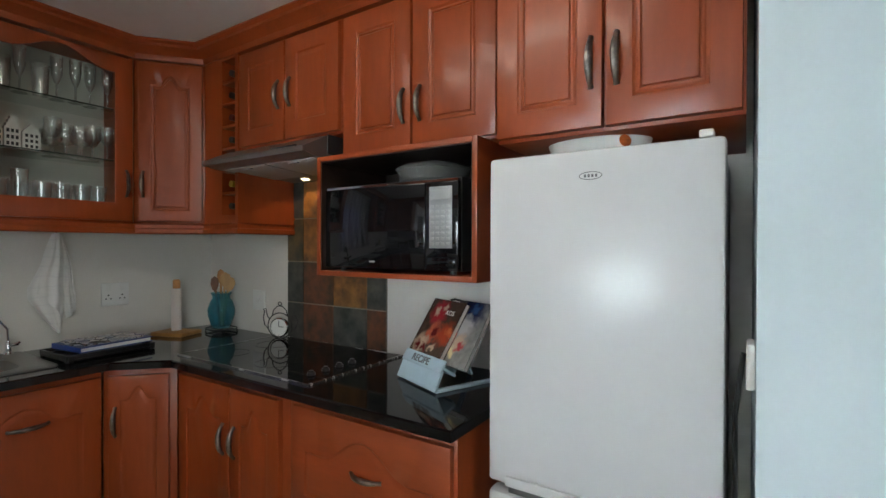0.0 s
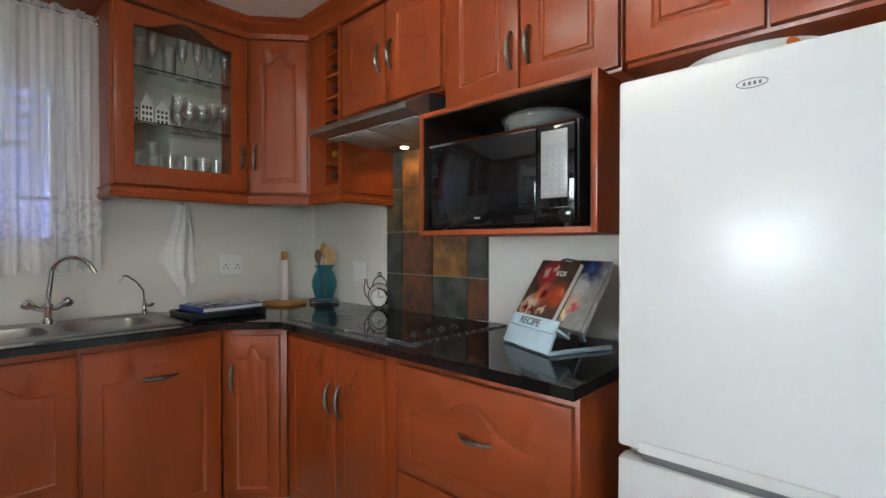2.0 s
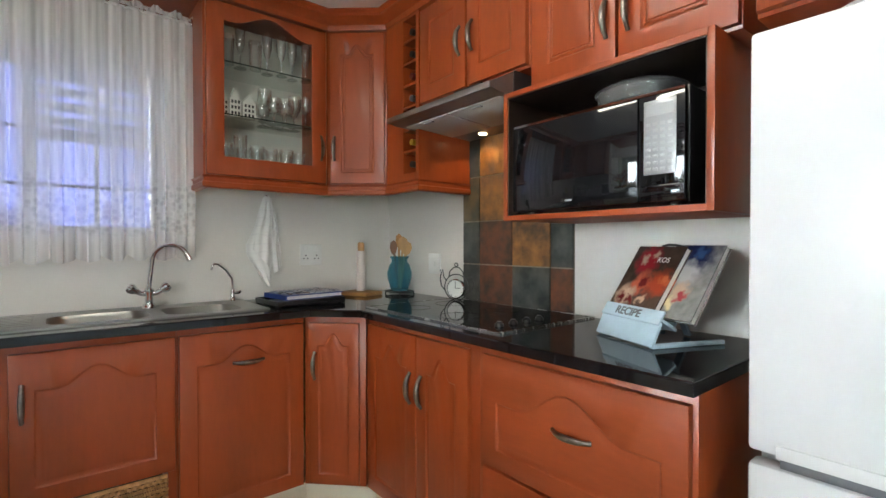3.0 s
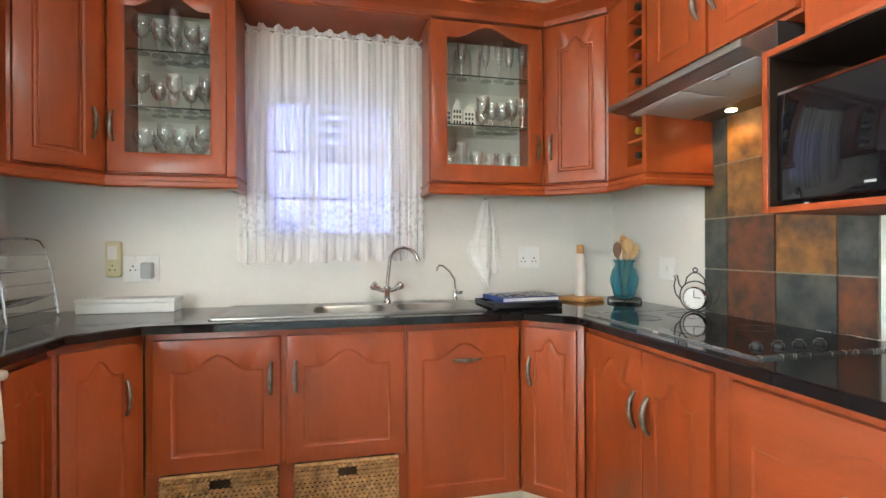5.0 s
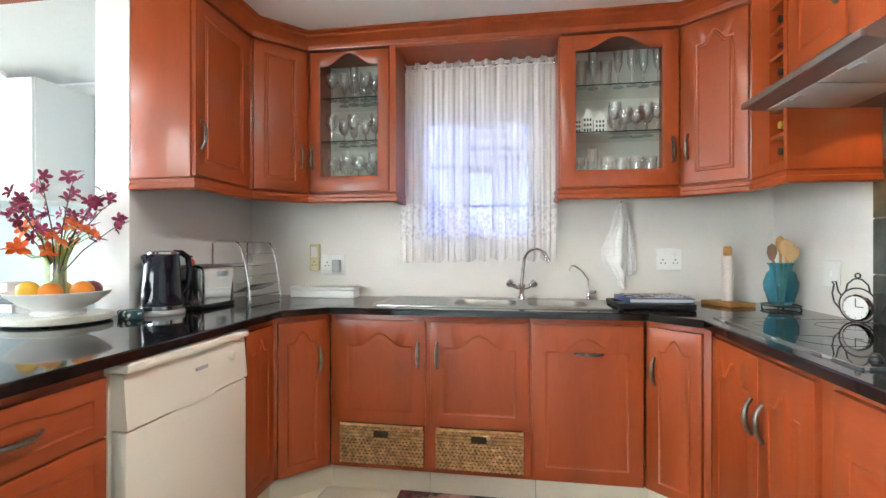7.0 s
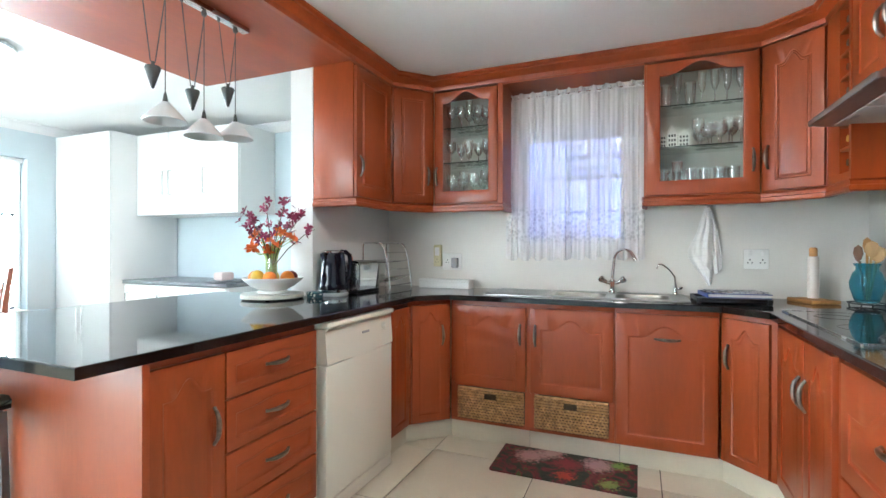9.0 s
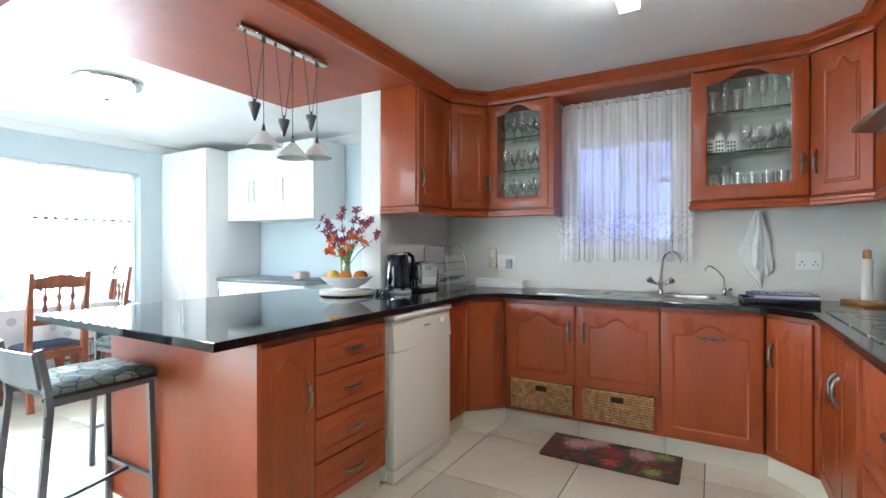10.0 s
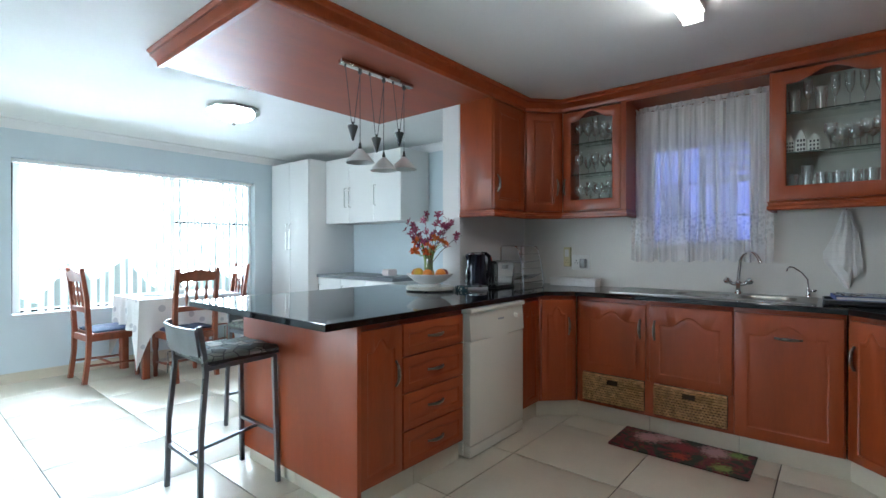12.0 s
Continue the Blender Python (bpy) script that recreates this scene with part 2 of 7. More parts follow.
def tube(points, radius, seg=8, bm=None, closed=False, flat=1.0):
    """A rod along points; radius may be one number or one for each point; flat squeezes it along its second axis."""
    bm = bm or bmesh.new()
    pts = [Vector(p) for p in points]
    radii = radius if isinstance(radius, (list, tuple)) else [radius] * len(pts)
    rings, side = [], None
    for i, p in enumerate(pts):
        ahead = (pts[(i + 1) % len(pts)] if closed or i + 1 < len(pts) else p) - (pts[i - 1] if closed or i else p)
        ahead.normalize()
        if side is None:
            side = ahead.orthogonal().normalized()
        side = (side - ahead * side.dot(ahead)).normalized()
        up = ahead.cross(side)
        rings.append([bm.verts.new(p + radii[i] * (math.cos(2 * math.pi * k / seg) * side + flat * math.sin(2 * math.pi * k / seg) * up)) for k in range(seg)])
    pairs = list(zip(rings, rings[1:])) + ([(rings[-1], rings[0])] if closed else [])
    for a, b in pairs:
        for k in range(seg):
            bm.faces.new((a[k], a[(k + 1) % seg], b[(k + 1) % seg], b[k]))
    if not closed:
        bm.faces.new(rings[0][::-1])
        bm.faces.new(rings[-1])
    return bm


def prism(points, z0, z1, bm=None, bevel=0.0, holes=()):
    """A flat slab with the outline points (x, y), and holes through it."""
    bm = bm or bmesh.new()
    edges = []
    for loop in (points, *holes):
        vs = [bm.verts.new((x, y, z1)) for x, y in loop]
        edges += [bm.edges.new((a, b)) for a, b in zip(vs, vs[1:] + vs[:1])]
    rim = edges[:len(points)]
    made = bmesh.ops.triangle_fill(bm, edges=edges, use_beauty=True)
    faces = [f for f in made["geom"] if isinstance(f, bmesh.types.BMFace)]
    top = bmesh.ops.extrude_face_region(bm, geom=faces)
    low = [v for v in top["geom"] if isinstance(v, bmesh.types.BMVert)]
    bmesh.ops.translate(bm, verts=low, vec=(0, 0, z0 - z1))
    if bevel:
        bmesh.ops.bevel(bm, geom=[e for e in rim if e.is_valid], offset=bevel, segments=2, affect="EDGES", profile=0.5)
    return bm


def sweep(path, profile, bm=None, closed=False):
    """A moulding: profile rows (outwards, height) carried along a path of (x, y), mitred; outwards is to the right of the way."""
    bm = bm or bmesh.new()
    n = len(path)
    rings = []
    for i in range(n):
        p = Vector(path[i])
        d0 = (p - Vector(path[i - 1])).normalized() if closed or i else None
        d1 = (Vector(path[(i + 1) % n]) - p).normalized() if closed or i + 1 < n else None
        d0, d1 = d0 or d1, d1 or d0
        n0, n1 = Vector((d0.y, -d0.x)), Vector((d1.y, -d1.x))
        m = (n0 + n1).normalized()
        m = m / max(0.3, m.dot(n0))
        rings.append([bm.verts.new((p.x + m.x * o, p.y + m.y * o, z)) for o, z in profile])
    k = len(profile)
    pairs = list(zip(rings, rings[1:])) + ([(rings[-1], rings[0])] if closed else [])
    for a, b in pairs:
        for j in range(k):
            bm.faces.new((a[j], b[j], b[(j + 1) % k], a[(j + 1) % k]))
    if not closed:
        bm.faces.new(rings[0])
        bm.faces.new(rings[-1][::-1])
    return bm


def mesh_of(bm, name, material, smooth=True):
    bmesh.ops.recalc_face_normals(bm, faces=bm.faces[:])
    me = bpy.data.meshes.new(name)
    bm.to_mesh(me)
    bm.free()
    if smooth:
        me.polygons.foreach_set("use_smooth", [True] * len(me.polygons))
        me.set_sharp_from_angle(angle=radians(38))
    me.materials.append(material)
    return me


def part(name, bm, material, parent, label="", smooth=True):
    """Links a bmesh, or a finished mesh, as one mesh object under a thing or a part."""
    ob = new(name, bm if isinstance(bm, bpy.types.Mesh) else mesh_of(bm, name, material, smooth))
    ob.parent = parent
    return tagged(ob, label)


def thing(name, m, label, category, group=""):
    ob = new(name)
    ob.empty_display_size = 0.05
    ob.matrix_basis = m
    return tagged(ob, label, category, group)


def solo(name, bm, material, m, label, category, group="", smooth=True):
    ob = new(name, mesh_of(bm, name, material, smooth))
    ob.matrix_basis = m
    return tagged(ob, label, category, group)


def structure(name, bm, material, label="", smooth=False):
    ob = new(name, mesh_of(bm, name, material, smooth))
    return tagged(ob, label, kind="structure")


HERE = Matrix()

# ---- walls, floor, ceiling ----
def wall_x(name, x0, x1, y0, y1, material, label, hole=None):
    """A wall along y with an opening (y, y, z, z)."""
    if not hole:
        return structure(name, boxes((x0, x1, y0, y1, 0, CEIL)), material, label)
    a, b, c, d = hole
    return structure(name, boxes((x0, x1, y0, a, 0, CEIL), (x0, x1, b, y1, 0, CEIL), (x0, x1, a, b, 0, c), (x0, x1, a, b, d, CEIL)), material, label)


def wall_y(name, x0, x1, y0, y1, material, label, hole=None):
    """A wall along x with an opening (x, x, z, z)."""
    if not hole:
        return structure(name, boxes((x0, x1, y0, y1, 0, CEIL)), material, label)
    a, b, c, d = hole
    return structure(name, boxes((x0, a, y0, y1, 0, CEIL), (b, x1, y0, y1, 0, CEIL), (a, b, y0, y1, 0, c), (a, b, y0, y1, d, CEIL)), material, label)


KW = (0.07, 0.80, 1.24, 2.02)             # kitchen window: y, y, z, z
DW = (-1.97, 0.35, 0.60, 2.05)            # dining window: x, x, z, z
wall_x("wall_west", WX - 0.23, WX, -0.97, HY + 0.2, PAINT, "pale grey painted kitchen wall with a window", KW)
wall_y("wall_north", WX, 0.32, HY, HY + 0.2, PAINT, "pale grey painted wall behind the cooker")
structure("wall_nib", boxes((0.12, 0.32, 1.40, HY, 0, CEIL)), BLUE, "pale blue wall end beside the fridge")
wall_y("wall_north_east", 0.32, EX, 1.40, 1.60, BLUE, "pale blue wall")
wall_y("wall_stub", DX, -1.712, -1.137, -0.97, WHITE_PAINT, "white wall end between kitchen and dining area")
wall_x("wall_dining_side", DX - 0.2, DX, DY - 0.2, -1.137, BLUE, "pale blue dining room wall")
SD = (-4.2, -1.7, 2.08)                   # unseen door added to the far wall for light: y, y, height
structure("wall_south", boxes((DX, DW[0], DY - 0.2, DY, 0, CEIL), (DW[1], EX + 0.2, DY - 0.2, DY, 0, CEIL), (DW[0], DW[1], DY - 0.2, DY, 0, DW[2]), (DW[0], DW[1], DY - 0.2, DY, DW[3], CEIL)), BLUE,
          "pale blue dining room wall with a wide window")
wall_x("wall_east", EX, EX + 0.2, DY, 1.60, BLUE, "pale blue far wall with an opening added for light", (SD[0], SD[1], 0, SD[2]))
structure("ceiling", boxes((DX - 0.2, EX + 0.2, DY - 0.2, HY + 0.2, CEIL, CEIL + 0.12)), CEILING, "white painted ceiling")
floor = structure("floor", boxes((DX - 0.2, EX + 0.2, DY - 0.2, HY + 0.2, -0.12, -0.006)), GROUT, "floor of large cream tiles with grey joints")
COVE = [(0, CEIL), (0.075, CEIL), (0.075, CEIL - 0.012), (0.05, CEIL - 0.03), (0.025, CEIL - 0.065), (0.012, CEIL - 0.08), (0, CEIL - 0.08)]
structure("trim", sweep([(DX, -1.137), (DX, DY), (EX, DY), (EX, 1.40), (0.12, 1.40)][::-1], COVE), CEILING, "white ceiling cornice")
SKIRT = [(0, 0), (0.012, 0), (0.012, 0.085), (0.008, 0.09), (0, 0.09)]
structure("baseboard", sweep([(DX, DY), (EX, DY)][::-1], SKIRT), TILE, "cream tile skirting")

# ---- cabinets ----
ARC = 17


def outline(w, h, m, d, rise, flat=0.16):
    """Points of a panel's edge: bottom left, bottom right, then the top from right to left with its arch."""
    pts = [(m + d, m + d), (w - m - d, m + d)]
    for k in range(ARC):
        u = 1 - k / (ARC - 1)
        s = abs(u - 0.5) / (0.5 - flat)
        lift = rise * 0.5 * (1 + math.cos(math.pi * s)) if s < 1 else 0.0
        pts.append((m + d + u * (w - 2 * m - 2 * d), h - m - d - rise + lift))
    return pts


def rim(w, h, d):
    pts = [(d, d), (w - d, d)]
    for k in range(ARC):
        u = 1 - k / (ARC - 1)
        pts.append((d + u * (w - 2 * d), h - d))
    return pts


def skin(bm, loops, cap=True):
    """Joins rings of points (x, z) at depths y."""
    rings = [[bm.verts.new((x, y, z)) for x, z in pts] for pts, y in loops]
    n = len(rings[0])
    for a, b in zip(rings, rings[1:]):
        for k in range(n):
            bm.faces.new((a[k], a[(k + 1) % n], b[(k + 1) % n], b[k]))
    if cap:
        bm.faces.new(rings[-1])
    return rings


def door_mesh(w, h, rise=0.0, m=0.062, lines=False):
    """A routed panel door: rounded slab with a groove round a raised field."""
    bm = bmesh.new()
    loops = [(rim(w, h, 0), 0.019), (rim(w, h, 0), 0.004), (rim(w, h, 0.0015), 0.001), (rim(w, h, 0.004), 0)]
    loops += [(outline(w, h, m, 0, rise), 0), (outline(w, h, m, 0.004, rise), 0.0035), (outline(w, h, m, 0.008, rise), 0.0045)]
    if lines:
        loops += [(outline(w, h, m, 0.012, rise), 0.0015), (outline(w, h, m, 0.016, rise), 0.0015), (outline(w, h, m, 0.019, rise), 0.0040)]
    loops += [(outline(w, h, m, 0.022, rise), 0.0008), (outline(w, h, m, 0.028, rise), 0.0)]
    rings = skin(bm, loops)
    bm.faces.new(rings[0][::-1])
    return bm


def glass_door_meshes(w, h, rise, side, foot, head):
    """A frame with an arched opening, and its pane."""
    bm = bmesh.new()

    def hole(d):
        got = [(side + d, foot + d), (w - side - d, foot + d)]
        for k in range(ARC):
            u = 1 - k / (ARC - 1)
            s = abs(u - 0.5) / 0.42
            lift = rise * 0.5 * (1 + math.cos(math.pi * s)) if s < 1 else 0.0
            got.append((side + d + u * (w - 2 * side - 2 * d), h - head - d - rise + lift))
        return got

    rings = skin(bm, [(rim(w, h, 0), 0.019), (rim(w, h, 0), 0.004), (rim(w, h, 0.0015), 0.001), (rim(w, h, 0.004), 0),
                      (hole(-0.008), 0), (hole(-0.004), 0.003), (hole(0), 0.004), (hole(0), 0.019)], cap=False)
    n = len(rings[0])
    for k in range(n):
        bm.faces.new((rings[-1][k], rings[-1][(k + 1) % n], rings[0][(k + 1) % n], rings[0][k]))
    pane = bmesh.new()
    skin(pane, [(hole(0.001), 0.011)])
    return bm, pane


HANDLE = None


def add_handle(parent, x, z, level=False):
    global HANDLE
    if HANDLE is None:
        HANDLE = mesh_of(tube([(0, -0.001 - 0.023 * (1 - abs(2 * k / 14 - 1) ** 2.6), (k / 14 - 0.5) * 0.122) for k in range(15)],
                              [0.0075 if k in (0, 14) else 0.0048 + 0.0056 * (1 - (2 * k / 14 - 1) ** 2) for k in range(15)], 10, flat=0.85), "handle", PEWTER)
    h = part("handle", HANDLE, PEWTER, parent, "pewter bow handle")
    h.matrix_basis = pose(x, 0, z, 0, 90 if level else 0, 0)
    return h


def add_door(parent, x0, x1, z0, z1, rise=0.0, handle=None, level=False, lines=False, m=0.062, name="door", material=None):
    """A door or drawer front on a cabinet: its front lies at y = 0."""
    d = part(name, door_mesh(x1 - x0, z1 - z0, rise, m, lines), material or WOOD, parent)
    d.matrix_basis = pose(x0, 0, z0)
    if handle:
        add_handle(d, handle[0] - x0, handle[1] - z0, level)
    return d


def add_glass_door(parent, x0, x1, z0, z1, rise, side, foot, head, handle=None):
    frame_bm, pane_bm = glass_door_meshes(x1 - x0, z1 - z0, rise, side, foot, head)
    d = part("door", frame_bm, WOOD, parent)
    d.matrix_basis = pose(x0, 0, z0)
    p = part("pane", pane_bm, PANE, d, "clear glass pane with an arched top")
    p.visible_shadow = False
    if handle:
        add_handle(d, handle[0] - x0, handle[1] - z0)
    return d


def cabinet(name, x, y, turn, w, deep, z0, z1, label, group, gap=0.0195, wider=0.0):
    """A carcass whose door fronts lie on the local line y = 0."""
    c = thing(name, pose(x, y, 0, 0, 0, turn), label, "cabinet", group)
    part("body", boxes((-wider, w + wider, gap, deep, z0, z1), bevel=0.0015), WOOD, c)
    return c


def shell(w, deep, z0, z1, front=0.0195, t=0.018, back=True):
    """A hollow carcass open at the front."""
    rows = [(0, t, front, deep, z0, z1), (w - t, w, front, deep, z0, z1), (t, w - t, front, deep, z0, z0 + t), (t, w - t, front, deep, z1 - t, z1)]
    return boxes(*rows)


BASE = "fitted base units"
WALL_UNITS = "fitted wall units"
KICK, DOOR_TOP = 0.115, 0.852

# cooker side, base
c = cabinet("base_cabinet", -1.955, HF, 0, 0.715, 0.565, KICK, UNDER, "cherry-wood base cabinet with two arched doors under the hob", BASE)
add_door(c, 0.015, 0.378, KICK + 0.01, DOOR_TOP, 0.07, (0.343, 0.645))
add_door(c, 0.381, 0.672, KICK + 0.01, DOOR_TOP, 0.07, (0.414, 0.645))
c = cabinet("drawer_cabinet", -1.24, HF, 0, 0.685, 0.565, KICK, UNDER, "cherry-wood pan drawer cabinet beside the fridge", BASE)
add_door(c, 0.03, 0.672, 0.497, DOOR_TOP, 0.085, (0.37, 0.69), True, name="drawer", material=WOOD_H, m=0.06)
add_door(c, 0.03, 0.672, KICK + 0.01, 0.489, 0.085, (0.36, 0.30), True, name="drawer", material=WOOD_H, m=0.06)
# corner beside the sink
c = cabinet("corner_base_cabinet", -2.14, 1.262, 45, 0.258, 0.34, KICK, UNDER, "narrow cherry-wood corner cabinet set at an angle", BASE, wider=0.013)
add_door(c, 0.012, 0.242, KICK + 0.01, DOOR_TOP, 0.055, (0.04, 0.66), m=0.045)
# sink side
c = thing("sink_base_cabinet", pose(SF, -0.215, 0, 0, 0, 90), "cherry-wood sink cabinet with arched doors and two basket bays", "cabinet", BASE)
part("body", boxes((-0.018, 0.966, 0.0195, 0.50, 0.352, UNDER), bevel=0.001), WOOD, c)
part("bottom_panel", boxes((-0.018, 0.966, 0.0195, 0.50, KICK, 0.135), bevel=0.001), WOOD, c)
for x0, x1 in ((-0.018, 0.030), (0.458, 0.516), (0.936, 0.966)):
    part("upright", boxes((x0, x1, 0.0195, 0.488, 0.1355, 0.3515)), WOOD, c)
part("back_panel", boxes((0.0, 0.95, 0.489, 0.50, 0.1355, 0.3515)), WOOD, c)
add_door(c, 0.012, 0.466, 0.345, DOOR_TOP, 0.062, (0.432, 0.69))
add_door(c, 0.492, 0.960, 0.345, DOOR_TOP, 0.062, (0.524, 0.69))
c = cabinet("dishwasher_front_cabinet", SF, 0.752, 90, 0.508, 0.50, KICK, UNDER, "cherry-wood cabinet with one full-height arched door", BASE)
add_door(c, 0.006, 0.500, KICK + 0.01, DOOR_TOP, 0.062, (0.262, 0.72), True)
# corner towards the peninsula
c = cabinet("corner_base_cabinet", -1.948, -0.42, 135, 0.262, 0.34, KICK, UNDER, "narrow cherry-wood corner cabinet set at an angle", BASE, wider=0.013)
add_door(c, 0.012, 0.246, KICK + 0.01, DOOR_TOP, 0.055, (0.212, 0.66), m=0.045)
c = cabinet("filler_cabinet", -1.70, PF, 180, 0.245, 0.50, KICK, UNDER, "narrow cherry-wood cabinet beside the dishwasher", BASE)
add_door(c, 0.012, 0.235, KICK + 0.01, DOOR_TOP, 0.055, m=0.045)
# peninsula
c = cabinet("drawer_chest", -0.553, PF, 180, 0.497, 0.50, KICK, UNDER, "cherry-wood chest of four drawers in the peninsula", BASE)
for k, (a, b) in enumerate(((0.690, DOOR_TOP), (0.505, 0.684), (0.318, 0.499), (KICK + 0.01, 0.312))):
    add_door(c, 0.004, 0.487, a, b, 0.012, (0.245, (a + b) / 2), True, name="drawer", material=WOOD_H, m=0.04)
c = cabinet("peninsula_cabinet", -0.25, PF, 180, 0.303, 0.50, KICK, UNDER, "cherry-wood peninsula cabinet with one narrow door", BASE)
add_door(c, 0.024, 0.300, KICK + 0.01, DOOR_TOP, 0.055, (0.255, 0.62), m=0.05)
solo("peninsula_end_panel", boxes((-0.272, -0.2485, -1.42, PF + 0.018, KICK - 0.03, UNDER), bevel=0.001), WOOD, HERE, "wide cherry-veneered end panel of the peninsula", "panel")
solo("peninsula_back_panel", boxes((-1.70, -0.274, -1.42, -0.925, KICK - 0.03, UNDER)), WOOD, HERE, "cherry-veneered back of the peninsula under the bar top", "panel")

# plinth tiles
def plinth(name, path):
    """A grouted backing with a row of tiles standing against it."""
    back = structure(name, sweep(path, [(0, 0), (0.006, 0), (0.006, 0.108), (0, 0.108)]), GROUT, "cream tile plinth under the base units")
    for p, q in zip(path, path[1:]):
        p, q = Vector(p), Vector(q)
        way = q - p
        n = max(1, round(way.length / 0.50))
        turn = math.degrees(math.atan2(way.y, way.x))
        for k in range(n):
            at = p + way * (k / n)
            tile = part("plinth_tile", boxes((0.0012, way.length / n - 0.0012, -0.0135, -0.0065, 0.0005, 0.113), bevel=0.0015), TILE, back)
            tile.matrix_basis = pose(at.x, at.y, 0, 0, 0, turn)


plinth("trim_plinth", [(-0.56, HF + 0.05), (-1.935, HF + 0.05), (-2.19, 1.285), (-2.19, -0.24), (-1.975, PF - 0.055), (-1.71, PF - 0.055)][::-1])
plinth("trim_plinth_peninsula", [(-1.05, PF - 0.055), (-0.29, PF - 0.055), (-0.29, -1.40), (-1.70, -1.40)][::-1])

# worktop
holes = [[(-2.255, a), (-2.255, b), (-2.515, b), (-2.515, a)] for a, b in ((0.36, 0.695), (0.735, 1.045))]
solo("worktop", prism([(-0.546, HF - 0.03), (-0.546, HY), (WX, HY), (WX, -0.97), (-1.708, -0.97), (-1.708, -1.735), (-0.075, -1.735),
                       (-0.075, -0.395), (-1.955, -0.395), (-2.105, -0.225), (-2.105, 1.265), (-1.94, HF - 0.03)], UNDER, TOP, bevel=0.005, holes=holes),
     GRANITE, HERE, "polished black granite worktop running round into a bar", "worktop", smooth=False)

# ---- wall units ----
UB, UD, UT, CR = 1.505, 1.515, 2.285, 2.325
c = thing("glass_wall_cabinet", pose(US, 0.90, 0, 0, 0, 90), "cherry-wood wall cabinet with an arched glass door, full of glasses", "cabinet", WALL_UNITS)
part("body", shell(0.582, 0.295, UB, CR), WOOD, c)
part("back_panel", boxes((0.018, 0.564, 0.285, 0.294, UB + 0.018, CR - 0.018)), GREY_IN, c, "pale lining")
add_glass_door(c, 0.01, 0.575, UD, UT, 0.062, 0.075, 0.085, 0.016, (0.545, 1.692))
SHELF_GLASS = pane_material("shelf_glass", (0.95, 0.975, 0.965), 0.03, 0.12)
SHELF_EDGE = mat("green_glass_edge", (0.015, 0.035, 0.028), 0.15, vary=0.1, scale=20)
part("floor_board", boxes((0.019, 0.563, 0.03, 0.284, UB + 0.0185, 1.588)), GREY_IN, c, "pale lining")
for z in (1.795, 2.035):
    sh = part("shelf", boxes((0.020, 0.562, 0.033, 0.28, z, z + 0.006)), SHELF_GLASS, c, "glass shelf")
    part("edge", boxes((0.020, 0.562, 0.030, 0.0328, z + 0.0005, z + 0.0055)), SHELF_EDGE, sh, "dark green polished edge")
c = thing("glass_wall_cabinet", pose(US, -0.455, 0, 0, 0, 90), "narrower cherry-wood wall cabinet with an arched glass door", "cabinet", WALL_UNITS)
part("body", shell(0.50, 0.295, UB, CR), WOOD, c)
part("stile", boxes((0.4645, 0.4995, 0.001, 0.019, UB + 0.001, CR - 0.001)), WOOD, c)
part("back_panel", boxes((0.018, 0.482, 0.285, 0.294, UB + 0.018, CR - 0.018)), GREY_IN, c, "pale lining")
add_glass_door(c, 0.006, 0.462, UD, UT, 0.066, 0.064, 0.085, 0.012, (0.028, 1.705))
part("floor_board", boxes((0.019, 0.481, 0.03, 0.284, UB + 0.0185, 1.588)), GREY_IN, c, "pale lining")
for z in (1.795, 2.035):
    sh = part("shelf", boxes((0.020, 0.480, 0.033, 0.28, z, z + 0.006)), SHELF_GLASS, c, "glass shelf")
    part("edge", boxes((0.020, 0.480, 0.030, 0.0328, z + 0.0005, z + 0.0055)), SHELF_EDGE, sh, "dark green polished edge")
c = cabinet("corner_wall_cabinet", US, 1.482, 48.7, 0.304, 0.24, UB, CR, "cherry-wood corner wall cabinet with one tall door", WALL_UNITS, wider=0.013)
add_door(c, 0.012, 0.292, UD, UT, 0.05, (0.034, 1.695), lines=True, m=0.055)
c = cabinet("corner_wall_cabinet", -2.145, UP, 137.5, 0.304, 0.24, UB, CR, "cherry-wood corner wall cabinet with one tall door", WALL_UNITS, wider=0.013)
add_door(c, 0.012, 0.292, UD, UT, 0.0, (0.264, 1.705), lines=True, m=0.055)
c = cabinet("wall_cabinet", -1.712, UP, 180, 0.435, 0.305, UB, CR, "cherry-wood wall cabinet with one door at the end of the run", WALL_UNITS)
add_door(c, 0.010, 0.425, UD, UT, 0.0, (0.045, 1.695), lines=True)
c = thing("wine_rack", pose(-2.165, UH, 0), "tall cherry-wood wine rack with square bottle bays", "wine rack", WALL_UNITS)
NB = 7
cell = (2.285 - 1.545) / NB
part("filler_panel", boxes((0, 0.145, 0.0, 0.33, UB, CR)), WOOD, c)
part("side_panel", boxes((0.248, 0.272, 0.0, 0.33, UB, CR)), WOOD, c)
part("bottom_panel", boxes((0.145, 0.248, 0.0, 0.33, UB, 1.545)), WOOD, c)
part("top_panel", boxes((0.145, 0.248, 0.0, 0.33, 2.285, CR)), WOOD, c)
part("back_panel", boxes((0.145, 0.248, 0.32, 0.33, 1.545, 2.285)), WOOD_IN, c)
for k in range(1, NB):
    part("divider", boxes((0.145, 0.248, 0.002, 0.32, 1.545 + k * cell - 0.006, 1.545 + k * cell + 0.006)), WOOD, c)
c = cabinet("wall_cabinet", -1.892, UH, 0, 0.652, 0.33, 1.845, CR, "cherry-wood wall cabinet with two doors over the cooker hood", WALL_UNITS)
